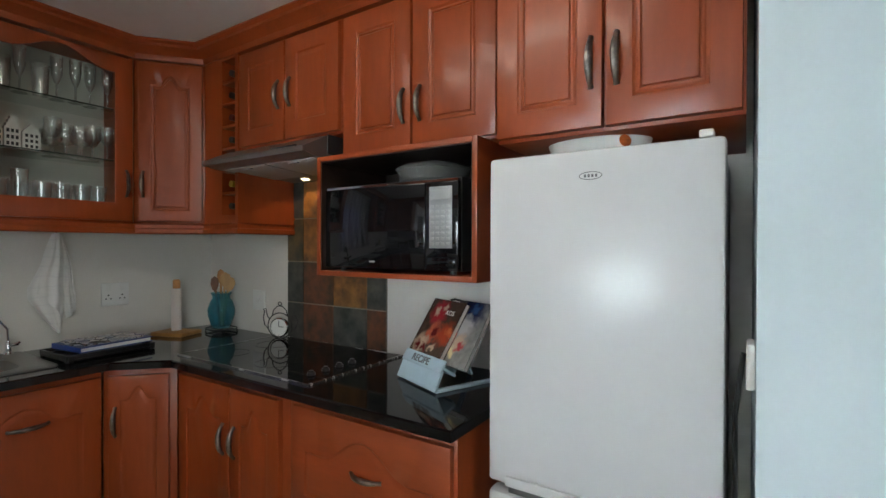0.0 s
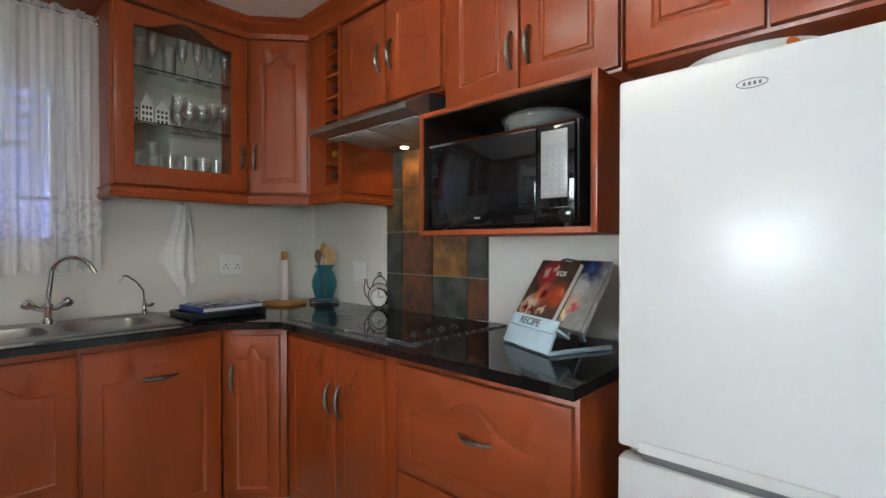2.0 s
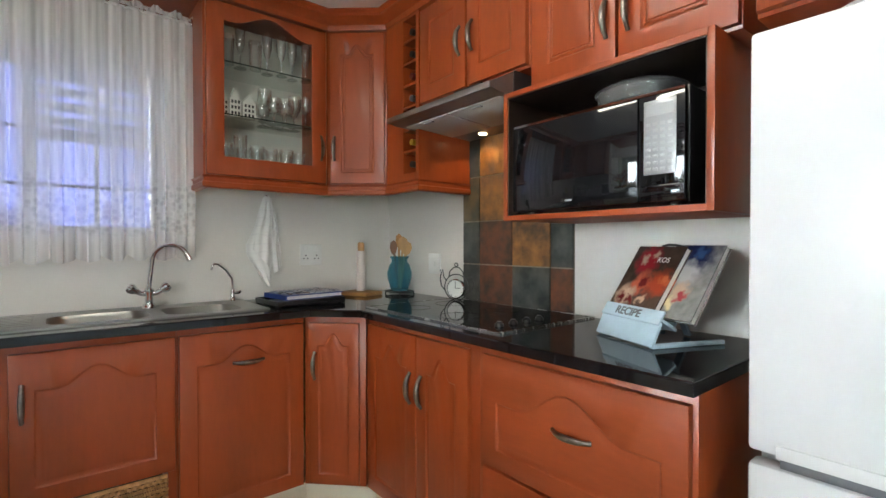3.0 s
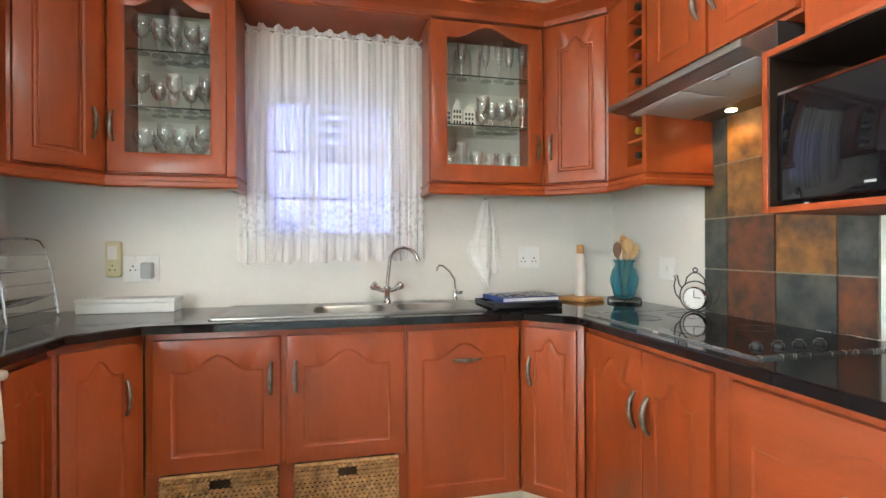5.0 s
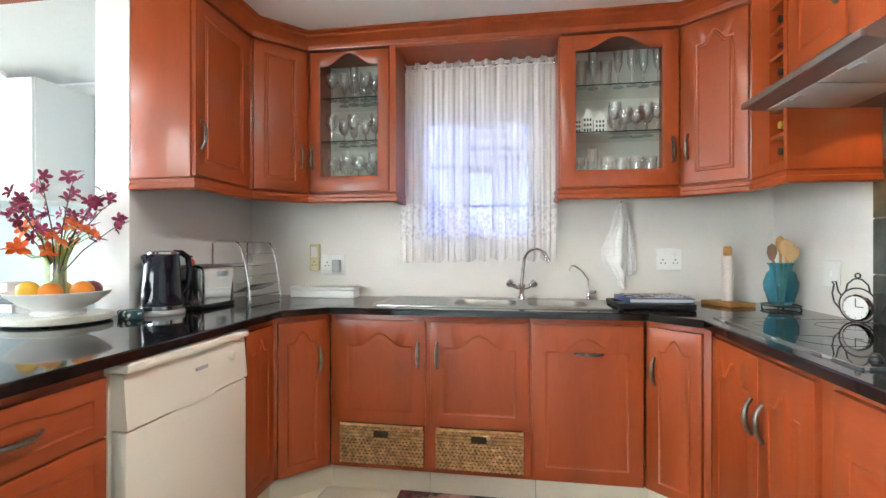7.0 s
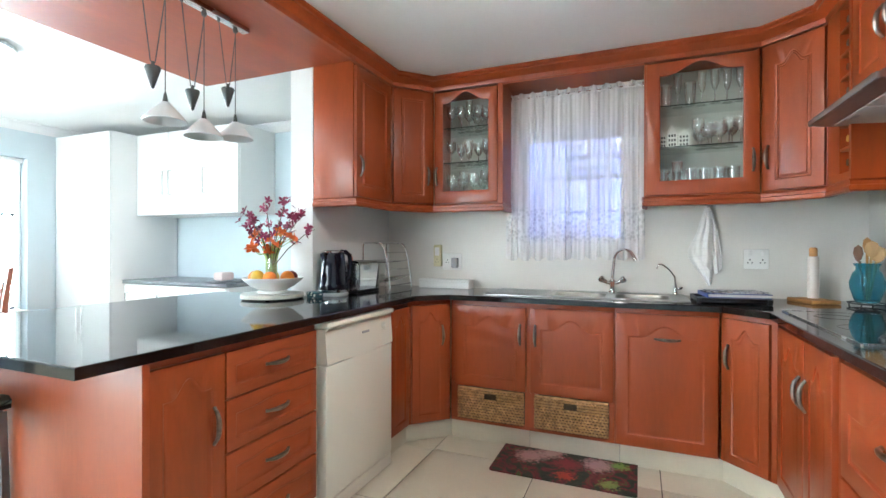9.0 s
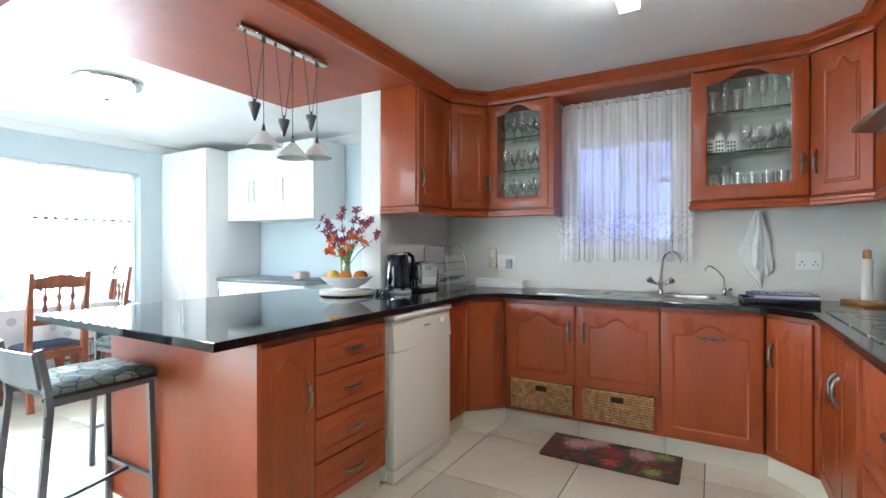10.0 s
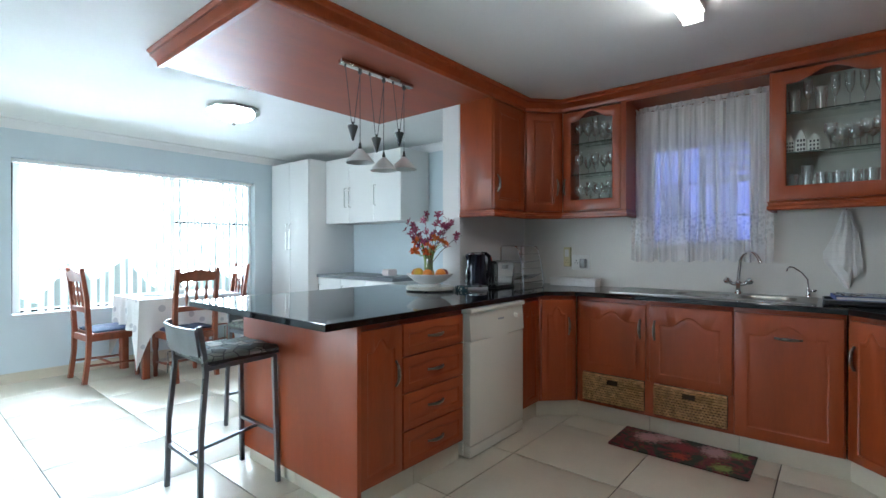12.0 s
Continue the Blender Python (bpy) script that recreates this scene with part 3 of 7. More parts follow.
add_door(c, 0.006, 0.320, 1.858, UT, 0.0, (0.286, 2.055), m=0.07)
add_door(c, 0.330, 0.646, 1.858, UT, 0.0, (0.362, 2.055), m=0.07)
c = cabinet("wall_cabinet", -1.236, UH, 0, 0.680, 0.33, 1.745, CR, "cherry-wood wall cabinet with two doors over the microwave", WALL_UNITS)
add_door(c, 0.016, 0.342, 1.755, UT, 0.0, (0.312, 1.898), lines=True, m=0.07)
add_door(c, 0.350, 0.676, 1.755, UT, 0.0, (0.384, 1.898), lines=True, m=0.07)
c = cabinet("wall_cabinet", -0.470, 1.53, 0, 0.572, 0.51, 1.68, CR, "deep cherry-wood wall cabinet with two doors over the fridge", WALL_UNITS)
add_door(c, 0.002, 0.281, 1.69, UT, 0.0, (0.255, 1.845), lines=True, m=0.06)
add_door(c, 0.289, 0.566, 1.69, UT, 0.0, (0.315, 1.845), lines=True, m=0.06)
c = thing("microwave_shelf", pose(-1.292, 1.645, 0), "open cherry-wood box shelf holding the microwave", "shelf", WALL_UNITS)
for x in (0, 0.685):
    part("side_panel", boxes((x, x + 0.018, 0, 0.40, 1.288, 1.742), bevel=0.001), WOOD, c)
part("bottom_panel", boxes((0.018, 0.685, 0, 0.40, 1.288, 1.306), bevel=0.001), WOOD_H, c)
part("top_panel", boxes((0.018, 0.685, 0, 0.40, 1.724, 1.742), bevel=0.001), WOOD_H, c)
# shade deep in the box shelf, put into near-black back and thin sheets
SHELF_SHADE = mat("shelf_inside_shade", (0.022, 0.012, 0.008), 0.45, vary=0.2, scale=8)
part("back_panel", boxes((0.018, 0.685, 0.39, 0.40, 1.306, 1.724)), SHELF_SHADE, c, "shelf inside coloured near black for its shade")
part("top_lining", boxes((0.019, 0.684, 0.004, 0.389, 1.720, 1.7238)), SHELF_SHADE, c, "shelf inside coloured near black for its shade")
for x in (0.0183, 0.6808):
    part("side_lining", boxes((x, x + 0.004, 0.004, 0.389, 1.3065, 1.7195)), SHELF_SHADE, c, "shelf inside coloured near black for its shade")
c = thing("pelmet", HERE, "cherry-wood bridge over the window between wall units", "pelmet")
part("soffit", boxes((US - 0.29, US - 0.02, 0.046, 0.899, 2.297, 2.325)), WOOD, c)
part("fascia", boxes((US - 0.0195, US, 0.046, 0.899, 2.285, 2.325)), WOOD, c)
# mouldings
FOOT = [(-0.02, 1.455), (0.004, 1.455), (0.010, 1.462), (0.010, 1.478), (0.004, 1.484), (0.004, 1.500), (0.012, 1.507), (-0.02, 1.507)]
CROWN = [(-0.02, 2.297), (0.006, 2.297), (0.010, 2.310), (0.010, 2.322), (0.030, 2.342), (0.050, 2.352), (0.050, 2.364), (0.066, 2.374), (0.066, CEIL - 0.002), (-0.02, CEIL - 0.002)]
solo("light_moulding", sweep([(US - 0.28, 0.90), (US, 0.90), (US, 1.482), (-2.17, UH), (-1.894, UH), (-1.894, HY - 0.01)], FOOT), WOOD, HERE, "cherry-wood moulding under the wall units", "moulding")
solo("light_moulding", sweep([(-1.712, -0.965), (-1.712, UP), (-2.145, UP), (US, -0.455), (US, 0.044), (US - 0.28, 0.044)], FOOT), WOOD, HERE, "cherry-wood moulding under the wall units", "moulding")
solo("crown_moulding", sweep([(0.042, -1.86), (0.042, UP), (-2.145, UP), (US, -0.455), (US, 1.482), (-2.17, UH), (-0.47, UH), (-0.47, 1.53), (0.102, 1.53)], CROWN), WOOD, HERE,
     "stepped cherry-wood crown moulding against the ceiling", "moulding")
c = thing("canopy", HERE, "cherry-wood canopy hung over the bar", "canopy")
part("underside", boxes((-1.712, 0.040, -1.86, UP - 0.001, 2.312, 2.330)), WOOD_H, c)
part("end_board", boxes((0.015, 0.039, -1.86, UP - 0.02, 2.331, CEIL - 0.003)), WOOD, c)
part("side_board", boxes((-1.712, 0.014, -1.86, -1.84, 2.331, CEIL - 0.003)), WOOD, c)

# ---- windows and what lies outside ----
def backdrop_material(name, bright, dark, strength, low, scale, split):
    """A far view that glows: bright above, with darker clumps lower down."""
    m = bpy.data.materials.new(name)
    m.use_nodes = True
    n, l = m.node_tree.nodes, m.node_tree.links
    n.remove(n["Principled BSDF"])
    em, co, no, ramp, mix, sep, up, add = (n.new("ShaderNodeEmission"), n.new("ShaderNodeTexCoord"), n.new("ShaderNodeTexNoise"), n.new("ShaderNodeMapRange"),
                                           n.new("ShaderNodeMix"), n.new("ShaderNodeSeparateXYZ"), n.new("ShaderNodeMapRange"), n.new("ShaderNodeMath"))
    mix.data_type = "RGBA"
    no.inputs["Scale"].default_value, no.inputs["Detail"].default_value = scale, 8
    l.new(co.outputs["Object"], no.inputs[0])
    l.new(co.outputs["Object"], sep.inputs[0])
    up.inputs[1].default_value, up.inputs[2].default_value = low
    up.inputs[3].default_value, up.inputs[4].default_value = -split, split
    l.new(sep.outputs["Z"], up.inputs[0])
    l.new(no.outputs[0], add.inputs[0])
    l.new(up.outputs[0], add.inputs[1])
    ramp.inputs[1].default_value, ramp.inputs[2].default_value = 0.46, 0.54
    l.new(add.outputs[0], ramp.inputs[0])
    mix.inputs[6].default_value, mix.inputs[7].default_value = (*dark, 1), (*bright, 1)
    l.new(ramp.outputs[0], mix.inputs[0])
    l.new(mix.outputs[2], em.inputs[0])
    em.inputs[1].default_value = strength
    l.new(em.outputs[0], n["Material Output"].inputs[0])
    return m


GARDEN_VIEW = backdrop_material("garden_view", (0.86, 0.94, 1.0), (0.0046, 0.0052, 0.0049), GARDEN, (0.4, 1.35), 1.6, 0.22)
YARD_VIEW = backdrop_material("yard_view", (0.30, 0.36, 1.0), (0.10, 0.12, 0.34), YARD, (1.0, 2.2), 1.4, 0.12)
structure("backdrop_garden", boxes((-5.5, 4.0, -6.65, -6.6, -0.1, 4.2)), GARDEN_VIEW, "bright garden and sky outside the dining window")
# glowing panel added beyond the east opening to brighten room and units
EAST_FILL_GLOW = backdrop_material("east_fill_glow", (0.94, 0.97, 1.0), (0.30, 0.36, 0.28), EAST_FILL, (0.0, 1.0), 1.2, 0.4)
structure("backdrop_east_fill", boxes((6.6, 6.65, -7.0, 1.6, -0.1, 4.4)), EAST_FILL_GLOW, "unseen glowing panel added to light the room from the east")
structure("backdrop_yard", boxes((-5.3, -5.25, -2.0, 3.2, -0.1, 3.6)), YARD_VIEW, "dim blue yard outside the kitchen window")
structure("ground", boxes((-60, 60, -60, 60, -0.25, -0.125)), mat("garden_soil", (0.10, 0.11, 0.05), 0.9, vary=0.4, scale=3, bump=0.3, bump_scale=20), "garden ground outside")
c = thing("louvred_screen", HERE, "white slatted screen in the yard outside the kitchen window", "screen")
SLAT_WHITE = mat("white_slat", (0.55, 0.56, 0.60), 0.5, emit=(0.75, 0.8, 1.0), strength=0.0)
for k in range(6):
    part("slat", boxes((-3.62, -3.58, 0.30, 1.05, 1.80 + 0.085 * k, 1.845 + 0.085 * k)), SLAT_WHITE, c)
for y in (0.28, 1.05):
    part("post", boxes((-3.63, -3.57, y, y + 0.04, -0.12, 2.32)), SLAT_WHITE, c)

FRAME_DARK = mat("bronze_aluminium", (0.035, 0.033, 0.032), 0.4, metal=0.6, vary=0.1, scale=8)
FRAME_WHITE = mat("white_window_frame", (0.72, 0.72, 0.72), 0.45, vary=0.03, scale=5)


def window_y(name, x0, x1, z0, z1, y, material, label, bars, rails):
    w = thing(name, HERE, label, "window")
    w["kind"] = "structure"
    part("window_frame", boxes((x0, x0 + 0.045, y - 0.03, y + 0.03, z0, z1), (x1 - 0.045, x1, y - 0.03, y + 0.03, z0, z1),
                               (x0 + 0.045, x1 - 0.045, y - 0.03, y + 0.03, z0, z0 + 0.045), (x0 + 0.045, x1 - 0.045, y - 0.03, y + 0.03, z1 - 0.045, z1)), material, w)
    for b in bars:
        part("mullion", boxes((b - 0.022, b + 0.022, y - 0.028, y + 0.028, z0 + 0.045, z1 - 0.045)), material, w)
    edges = [x0 + 0.045, *bars, x1 - 0.045]
    for (a, b), r in zip(zip(edges, edges[1:]), rails):
        if r:
            part("transom", boxes((a + 0.022, b - 0.022, y - 0.026, y + 0.026, r - 0.02, r + 0.02)), material, w)
        p = part("pane", boxes((a + 0.001, b - 0.001, y - 0.003, y + 0.003, z0 + 0.046, z1 - 0.046)), PANE, w)
        p.visible_shadow = False
    return w


w = window_y("window_1", DW[0], DW[1], DW[2], DW[3], DY - 0.14, FRAME_DARK, "wide dark aluminium dining window", (-1.04,), (None, None))
part("window_sill", boxes((DW[0], DW[1], DY - 0.105, DY + 0.02, DW[2] - 0.001, DW[2] + 0.018), bevel=0.003), WHITE_PAINT, w)
part("opener_rail", boxes((DW[0] + 0.05, -1.065, DY - 0.165, DY - 0.115, 1.50, 1.535)), FRAME_DARK, w)
part("opener_stile", boxes((-1.80, -1.765, DY - 0.165, DY - 0.115, 0.65, 2.0)), FRAME_DARK, w)
# out-of-view door, added so that fill light enters from the east
d = thing("door_1", HERE, "unseen sliding glass door added to let fill light in", "door")
d["kind"] = "structure"
xd = EX + 0.14
part("door_frame", boxes((xd - 0.05, xd + 0.05, SD[0], SD[0] + 0.05, 0, SD[2]), (xd - 0.05, xd + 0.05, SD[1] - 0.05, SD[1], 0, SD[2]), (xd - 0.05, xd + 0.05, SD[0] + 0.05, SD[1] - 0.05, SD[2] - 0.05, SD[2])), FRAME_DARK, d)
part("meeting_stile", boxes((xd - 0.03, xd + 0.03, -2.985, -2.915, 0.001, SD[2] - 0.05)), FRAME_DARK, d)
for a, b in ((SD[0] + 0.051, -2.986), (-2.914, SD[1] - 0.051)):
    p = part("pane", boxes((xd - 0.003, xd + 0.003, a, b, 0.001, SD[2] - 0.051)), PANE, d)
    p.visible_shadow = False
w = thing("window_2", HERE, "kitchen window with glazing bars and burglar bars behind lace", "window")
w["kind"] = "structure"
xw = WX - 0.14
a, b, z0, z1 = KW
part("window_frame", boxes((xw - 0.03, xw + 0.03, a, a + 0.045, z0, z1), (xw - 0.03, xw + 0.03, b - 0.045, b, z0, z1),
                           (xw - 0.03, xw + 0.03, a + 0.045, b - 0.045, z0, z0 + 0.045), (xw - 0.03, xw + 0.03, a + 0.045, b - 0.045, z1 - 0.045, z1)), FRAME_WHITE, w)
for y in (0.30, 0.545):
    part("glazing_bar", boxes((xw - 0.018, xw + 0.018, y - 0.008, y + 0.008, z0 + 0.045, z1 - 0.045)), FRAME_WHITE, w)
for z in (1.46, 1.70):
    part("burglar_bar", boxes((xw + 0.04, xw + 0.052, a + 0.002, b - 0.002, z - 0.006, z + 0.006)), FRAME_DARK, w)
p = part("pane", boxes((xw - 0.003, xw + 0.003, a + 0.046, b - 0.046, z0 + 0.046, z1 - 0.046)), PANE, w)
p.visible_shadow = False
part("window_sill", boxes((xw + 0.031, WX + 0.012, a, b, z0 - 0.001, z0 + 0.014)), WHITE_PAINT, w)


def curtain_mesh(wide, high, folds, deep, seed, scallop):
    """A gathered cloth in the local x-z plane, hanging from z = 0."""
    rng = random.Random(seed)
    nx, nz = 240, 26
    phases = [(rng.uniform(0.6, 1.5) * folds, rng.uniform(0, 6.3), rng.uniform(0.4, 1.0)) for _ in range(5)]
    bm = bmesh.new()
    grid = []
    for i in range(nx + 1):
        u = i / nx
        col = []
        for j in range(nz + 1):
            v = j / nz
            amp = deep * (0.55 + 0.45 * v)
            y = sum(s * math.sin(2 * math.pi * f * u + ph + 0.5 * v * math.sin(ph)) for f, ph, s in phases) * amp / 2.6
            y += 0.004 * math.sin(90 * u) * (1 - v)
            drop = high + scallop * abs(math.sin(math.pi * u * 10.0)) ** 0.7 + 0.006 * math.sin(5.0 * u + 1)
            x = (u - 0.5) * wide * (1 + 0.012 * v) + 0.006 * math.sin(2 * math.pi * folds * u + phases[0][1]) * v
            col.append(bm.verts.new((x, y, 0.012 * (1 - v) * math.sin(70 * u) - v * drop)))
        grid.append(col)
    for i in range(nx):
        for j in range(nz):
            bm.faces.new((grid[i][j], grid[i + 1][j], grid[i + 1][j + 1], grid[i][j + 1]))
    return bm


c = thing("lace_curtain", pose(-2.575, 0.463, 2.235, 0, 0, 90), "sheer white lace curtain with a scalloped hem", "curtain")
LACE_CLOTH = cloth_material("sheer_lace", (0.94, 0.93, 0.92), 0.27, 0.17, 0.30, (-0.78, -0.73), 0.18)
part("cloth", curtain_mesh(0.885, 1.080, 22, 0.017, 3, 0.030), LACE_CLOTH, c)
ruffle = part("header_ruffle", curtain_mesh(0.885, 0.030, 34, 0.018, 5, 0.004), LACE_CLOTH, c)
ruffle.matrix_basis = pose(0, 0, 0.031)
part("header_tape", tube([(-0.44 + 0.022 * k, 0.004 * math.sin(k * 2.1), 0.0) for k in range(41)], 0.008, 6), LACE_CLOTH, c)
c = thing("curtain_rod", HERE, "thin curtain rod under the pelmet", "curtain rod")
part("rod", tube([(-2.575, 0.050, 2.237), (-2.575, 0.896, 2.237)], 0.006, 8), CHROME, c)
for y in (0.052, 0.894):
    part("bracket", boxes((-2.59, -2.56, y - 0.004, y + 0.004, 2.222, 2.252), bevel=0.001), CHROME, c)

def vertical_blind(x0, x1, top, drop, seed):
    c = thing("vertical_blind", HERE, "white vertical blind with slats turned half open", "blind", "vertical blinds")
    part("headrail", boxes((x0 + 0.01, x1 - 0.01, DY - 0.085, DY - 0.045, top, top + 0.036)), WHITE_PLASTIC, c)
    slat_me = mesh_of(boxes((-0.037, 0.037, -0.0006, 0.0006, -drop, 0)), "slat", BLIND)
    rng = random.Random(seed)
    n = int((x1 - x0 - 0.06) / 0.0825)
    for k in range(n + 1):
        s = part("slat", slat_me, BLIND, c)
        s.matrix_basis = pose(x0 + 0.045 + k * 0.0825, DY - 0.065, top - 0.002, rng.uniform(-0.4, 0.4), rng.uniform(-0.5, 0.5), 36 + rng.uniform(-5, 5))


vertical_blind(DW[0], DW[1], 2.010, 1.385, 8)

# ---- lamps ----
TUBE_GLOW = mat("lit_tube", (0.9, 0.9, 0.85), 0.4, emit=(1.0, 0.95, 0.82), strength=50.0)
c = thing("fluorescent_light", HERE, "lit fluorescent batten on the kitchen ceiling", "ceiling light")
part("batten", boxes((-1.42, -0.30, 0.628, 0.740, 2.350, CEIL - 0.002), bevel=0.004), WHITE_PLASTIC, c)
part("diffuser", boxes((-1.415, -0.305, 0.641, 0.727, 2.314, 2.349), bevel=0.012), TUBE_GLOW, c, "glowing ribbed diffuser")
for x in (-1.424, -0.296):
    part("end_cap", boxes((x - 0.006, x + 0.006, 0.638, 0.730, 2.311, 2.3495), bevel=0.003), WHITE_PLASTIC, c)
OPAL = mat("lit_opal_glass", (0.84, 0.85, 0.85), 0.18, coat=0.3, vary=0.02, scale=4, emit=(0.93, 0.97, 1.0), strength=55.0)
c = thing("ceiling_light", pose(-0.79, -2.64, CEIL), "lit round opal ceiling light with a steel rim", "ceiling light")
part("rim", lathe([(0, -0.002), (0.205, -0.002), (0.21, -0.012), (0.205, -0.026), (0.17, -0.030), (0, -0.030)], 40), STEEL, c)
part("bowl", lathe([(0.165, -0.031), (0.16, -0.05), (0.135, -0.072), (0.09, -0.088), (0.03, -0.094), (0, -0.095)], 40), OPAL, c)
part("finial", lathe([(0, -0.138), (0.012, -0.132), (0.016, -0.12), (0.008, -0.106), (0.01, -0.095), (0, -0.094)], 16), PEWTER, c)
c = thing("pendant_light", HERE, "rise-and-fall pendant rail with three small glass shades", "pendant light")
part("rail", boxes((-1.175, -0.592, -0.982, -0.938, 2.287, 2.311), bevel=0.003), STEEL, c)
CORD = mat("pendant_cord", (0.05, 0.05, 0.055), 0.6, vary=0.1, scale=40)
SHADE = mat("frosted_glass_shade", (0.80, 0.82, 0.83), 0.3, coat=0.2, vary=0.02, scale=10)
IRON = mat("dark_iron", (0.06, 0.06, 0.06), 0.45, metal=0.6, vary=0.2, scale=20)
for x, zs, zc, xc in ((-0.735, 1.735, 1.855, -0.680), (-0.925, 1.712, 1.815, -0.865), (-1.105, 1.742, 1.885, -1.060)):
    y = -0.96
    s = part("shade", lathe([(0.083, zs), (0.085, zs + 0.004), (0.055, zs + 0.040), (0.022, zs + 0.075), (0.016, zs + 0.082), (0.014, zs + 0.078), (0.05, zs + 0.038), (0.083, zs)], 28, at=(x, y, 0)), SHADE, c)
    part("stem", lathe([(0, zs + 0.078), (0.012, zs + 0.080), (0.006, zs + 0.115), (0.0025, zs + 0.125), (0, zs + 0.125)], 10, at=(x, y, 0)), IRON, s)
    w = part("counterweight", lathe([(0, zc), (0.006, zc + 0.006), (0.030, zc + 0.085), (0.028, zc + 0.092), (0.006, zc + 0.094), (0.008, zc + 0.112), (0, zc + 0.116)], 18, at=(xc, y, 0)), IRON, c)
    part("cord", tube([(x, y, zs + 0.12), (x, y, 2.275)], 0.0022, 6), CORD, c)
    part("cord", tube([(x + 0.002, y + 0.006, 2.275), (xc - 0.010, y, zc + 0.11)], 0.0022, 6), CORD, c)
    part("cord", tube([(xc + 0.010, y, zc + 0.11), (xc + 0.055, y, 2.290)], 0.0022, 6), CORD, c)
    part("pulley", lathe([(0, 2.262), (0.010, 2.264), (0.013, 2.276), (0.008, 2.292), (0, 2.292)], 12, at=(x, y, 0)), IRON, c)
    part("pulley", lathe([(0, 2.274), (0.007, 2.276), (0.007, 2.292), (0, 2.292)], 10, at=(xc + 0.055, y, 0)), IRON, c)

# ---- appliances ----
c = thing("fridge_freezer", pose(-0.463, 1.48, 0), "white fridge-freezer with a matt textured front", "fridge")
FW, FH, SPLIT = 0.532, 1.628, 0.778
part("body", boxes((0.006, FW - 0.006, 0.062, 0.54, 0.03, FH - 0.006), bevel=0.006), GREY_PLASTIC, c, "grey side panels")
part("upper_door", boxes((0, FW, 0, 0.056, SPLIT + 0.012, FH), bevel=0.010), APPLIANCE, c)
part("lower_door", boxes((0, FW, 0, 0.056, 0.06, SPLIT - 0.012), bevel=0.010), APPLIANCE, c)
part("grip_strip", boxes((0.055, FW - 0.01, 0.008, 0.05, SPLIT - 0.011, SPLIT + 0.011)), GREY_METAL, c, "dark grey recessed grip between the doors")
part("grip_lip", boxes((0.050, FW - 0.004, -0.007, 0.010, SPLIT + 0.010, SPLIT + 0.036), bevel=0.004), APPLIANCE, c)
part("hinge_cap", boxes((FW - 0.05, FW - 0.022, 0.004, 0.05, FH, FH + 0.017), bevel=0.004), WHITE_PLASTIC, c)
INK = mat("grey_print", (0.10, 0.10, 0.11), 0.5)
part("badge_ring", tube([(0.262 + 0.026 * math.cos(0.2 * k), -0.0008, 1.566 + 0.0088 * math.sin(0.2 * k)) for k in range(31)], 0.0009, 5, closed=True), INK, c, "dark oval badge")
for k in range(4):
    part("badge_bar", boxes((0.2470 + 0.0086 * k, 0.2515 + 0.0086 * k, -0.0012, 0.0004, 1.5626, 1.5694)), INK, c)
for x in (0.06, FW - 0.06):
    part("foot", lathe([(0, 0), (0.02, 0), (0.02, 0.03), (0, 0.03)], 12, at=(x, 0.1, 0)), BLACK, c)
    part("foot", lathe([(0, 0), (0.02, 0), (0.02, 0.03), (0, 0.03)], 12, at=(x, 0.5, 0)), BLACK, c)
c = thing("power_plug", HERE, "white plug top with a black cable behind the fridge", "plug")
part("plug", boxes((0.1045, 0.1195, 1.455, 1.53, 1.125, 1.215), bevel=0.005), WHITE_PLASTIC, c)
part("cable", tube([(0.100, 1.495, 1.19), (0.086, 1.50, 1.06), (0.088, 1.51, 0.7), (0.090, 1.52, 0.3), (0.085, 1.56, 0.012)], 0.005, 8), BLACK, c, "black cable")

c = thing("microwave", pose(-1.264, 1.662, 1.3062), "black microwave with a silver keypad", "microwave")
MW, MH = 0.600, 0.320
part("body", boxes((0, MW, 0.022, 0.36, 0.012, MH), bevel=0.004), BLACK, c)
part("door", boxes((0.002, 0.468, 0, 0.021, 0.014, MH - 0.014), bevel=0.004), GLOSS_BLACK, c)
part("control_panel", boxes((0.471, MW - 0.002, 0, 0.021, 0.014, MH - 0.014), bevel=0.004), GLOSS_BLACK, c)
part("top_trim", boxes((0.004, MW - 0.004, 0.001, 0.02, MH - 0.0135, MH - 0.006)), CHROME, c)
KEYPAD = mat("silver_keypad", (0.32, 0.33, 0.34), 0.3, metal=0.2, vary=0.03, scale=20)
k0 = part("keypad", boxes((0.487, 0.576, -0.003, 0.001, 0.088, 0.290), bevel=0.002), KEYPAD, c)
for r in range(8):
    for q in range(4):
        part("key", boxes((0.493 + q * 0.0205, 0.507 + q * 0.0205, -0.0042, -0.0028, 0.098 + r * 0.0175, 0.107 + r * 0.0175), bevel=0.0006), GREY_PLASTIC, k0)
part("display", boxes((0.494, 0.570, -0.0042, -0.0028, 0.248, 0.280)), GREY_PLASTIC, k0)
part("release_bar", boxes((0.478, 0.588, -0.004, 0.002, 0.026, 0.060), bevel=0.004), GLOSS_BLACK, c)
part("door_mark", boxes((0.225, 0.250, -0.0012, 0.0006, 0.036, 0.042)), GREY_PLASTIC, c)
for x in (0.05, MW - 0.05):
    for y in (0.05, 0.33):
        part("foot", lathe([(0, 0), (0.012, 0), (0.012, 0.012), (0, 0.012)], 10, at=(x, y, 0)), BLACK, c)
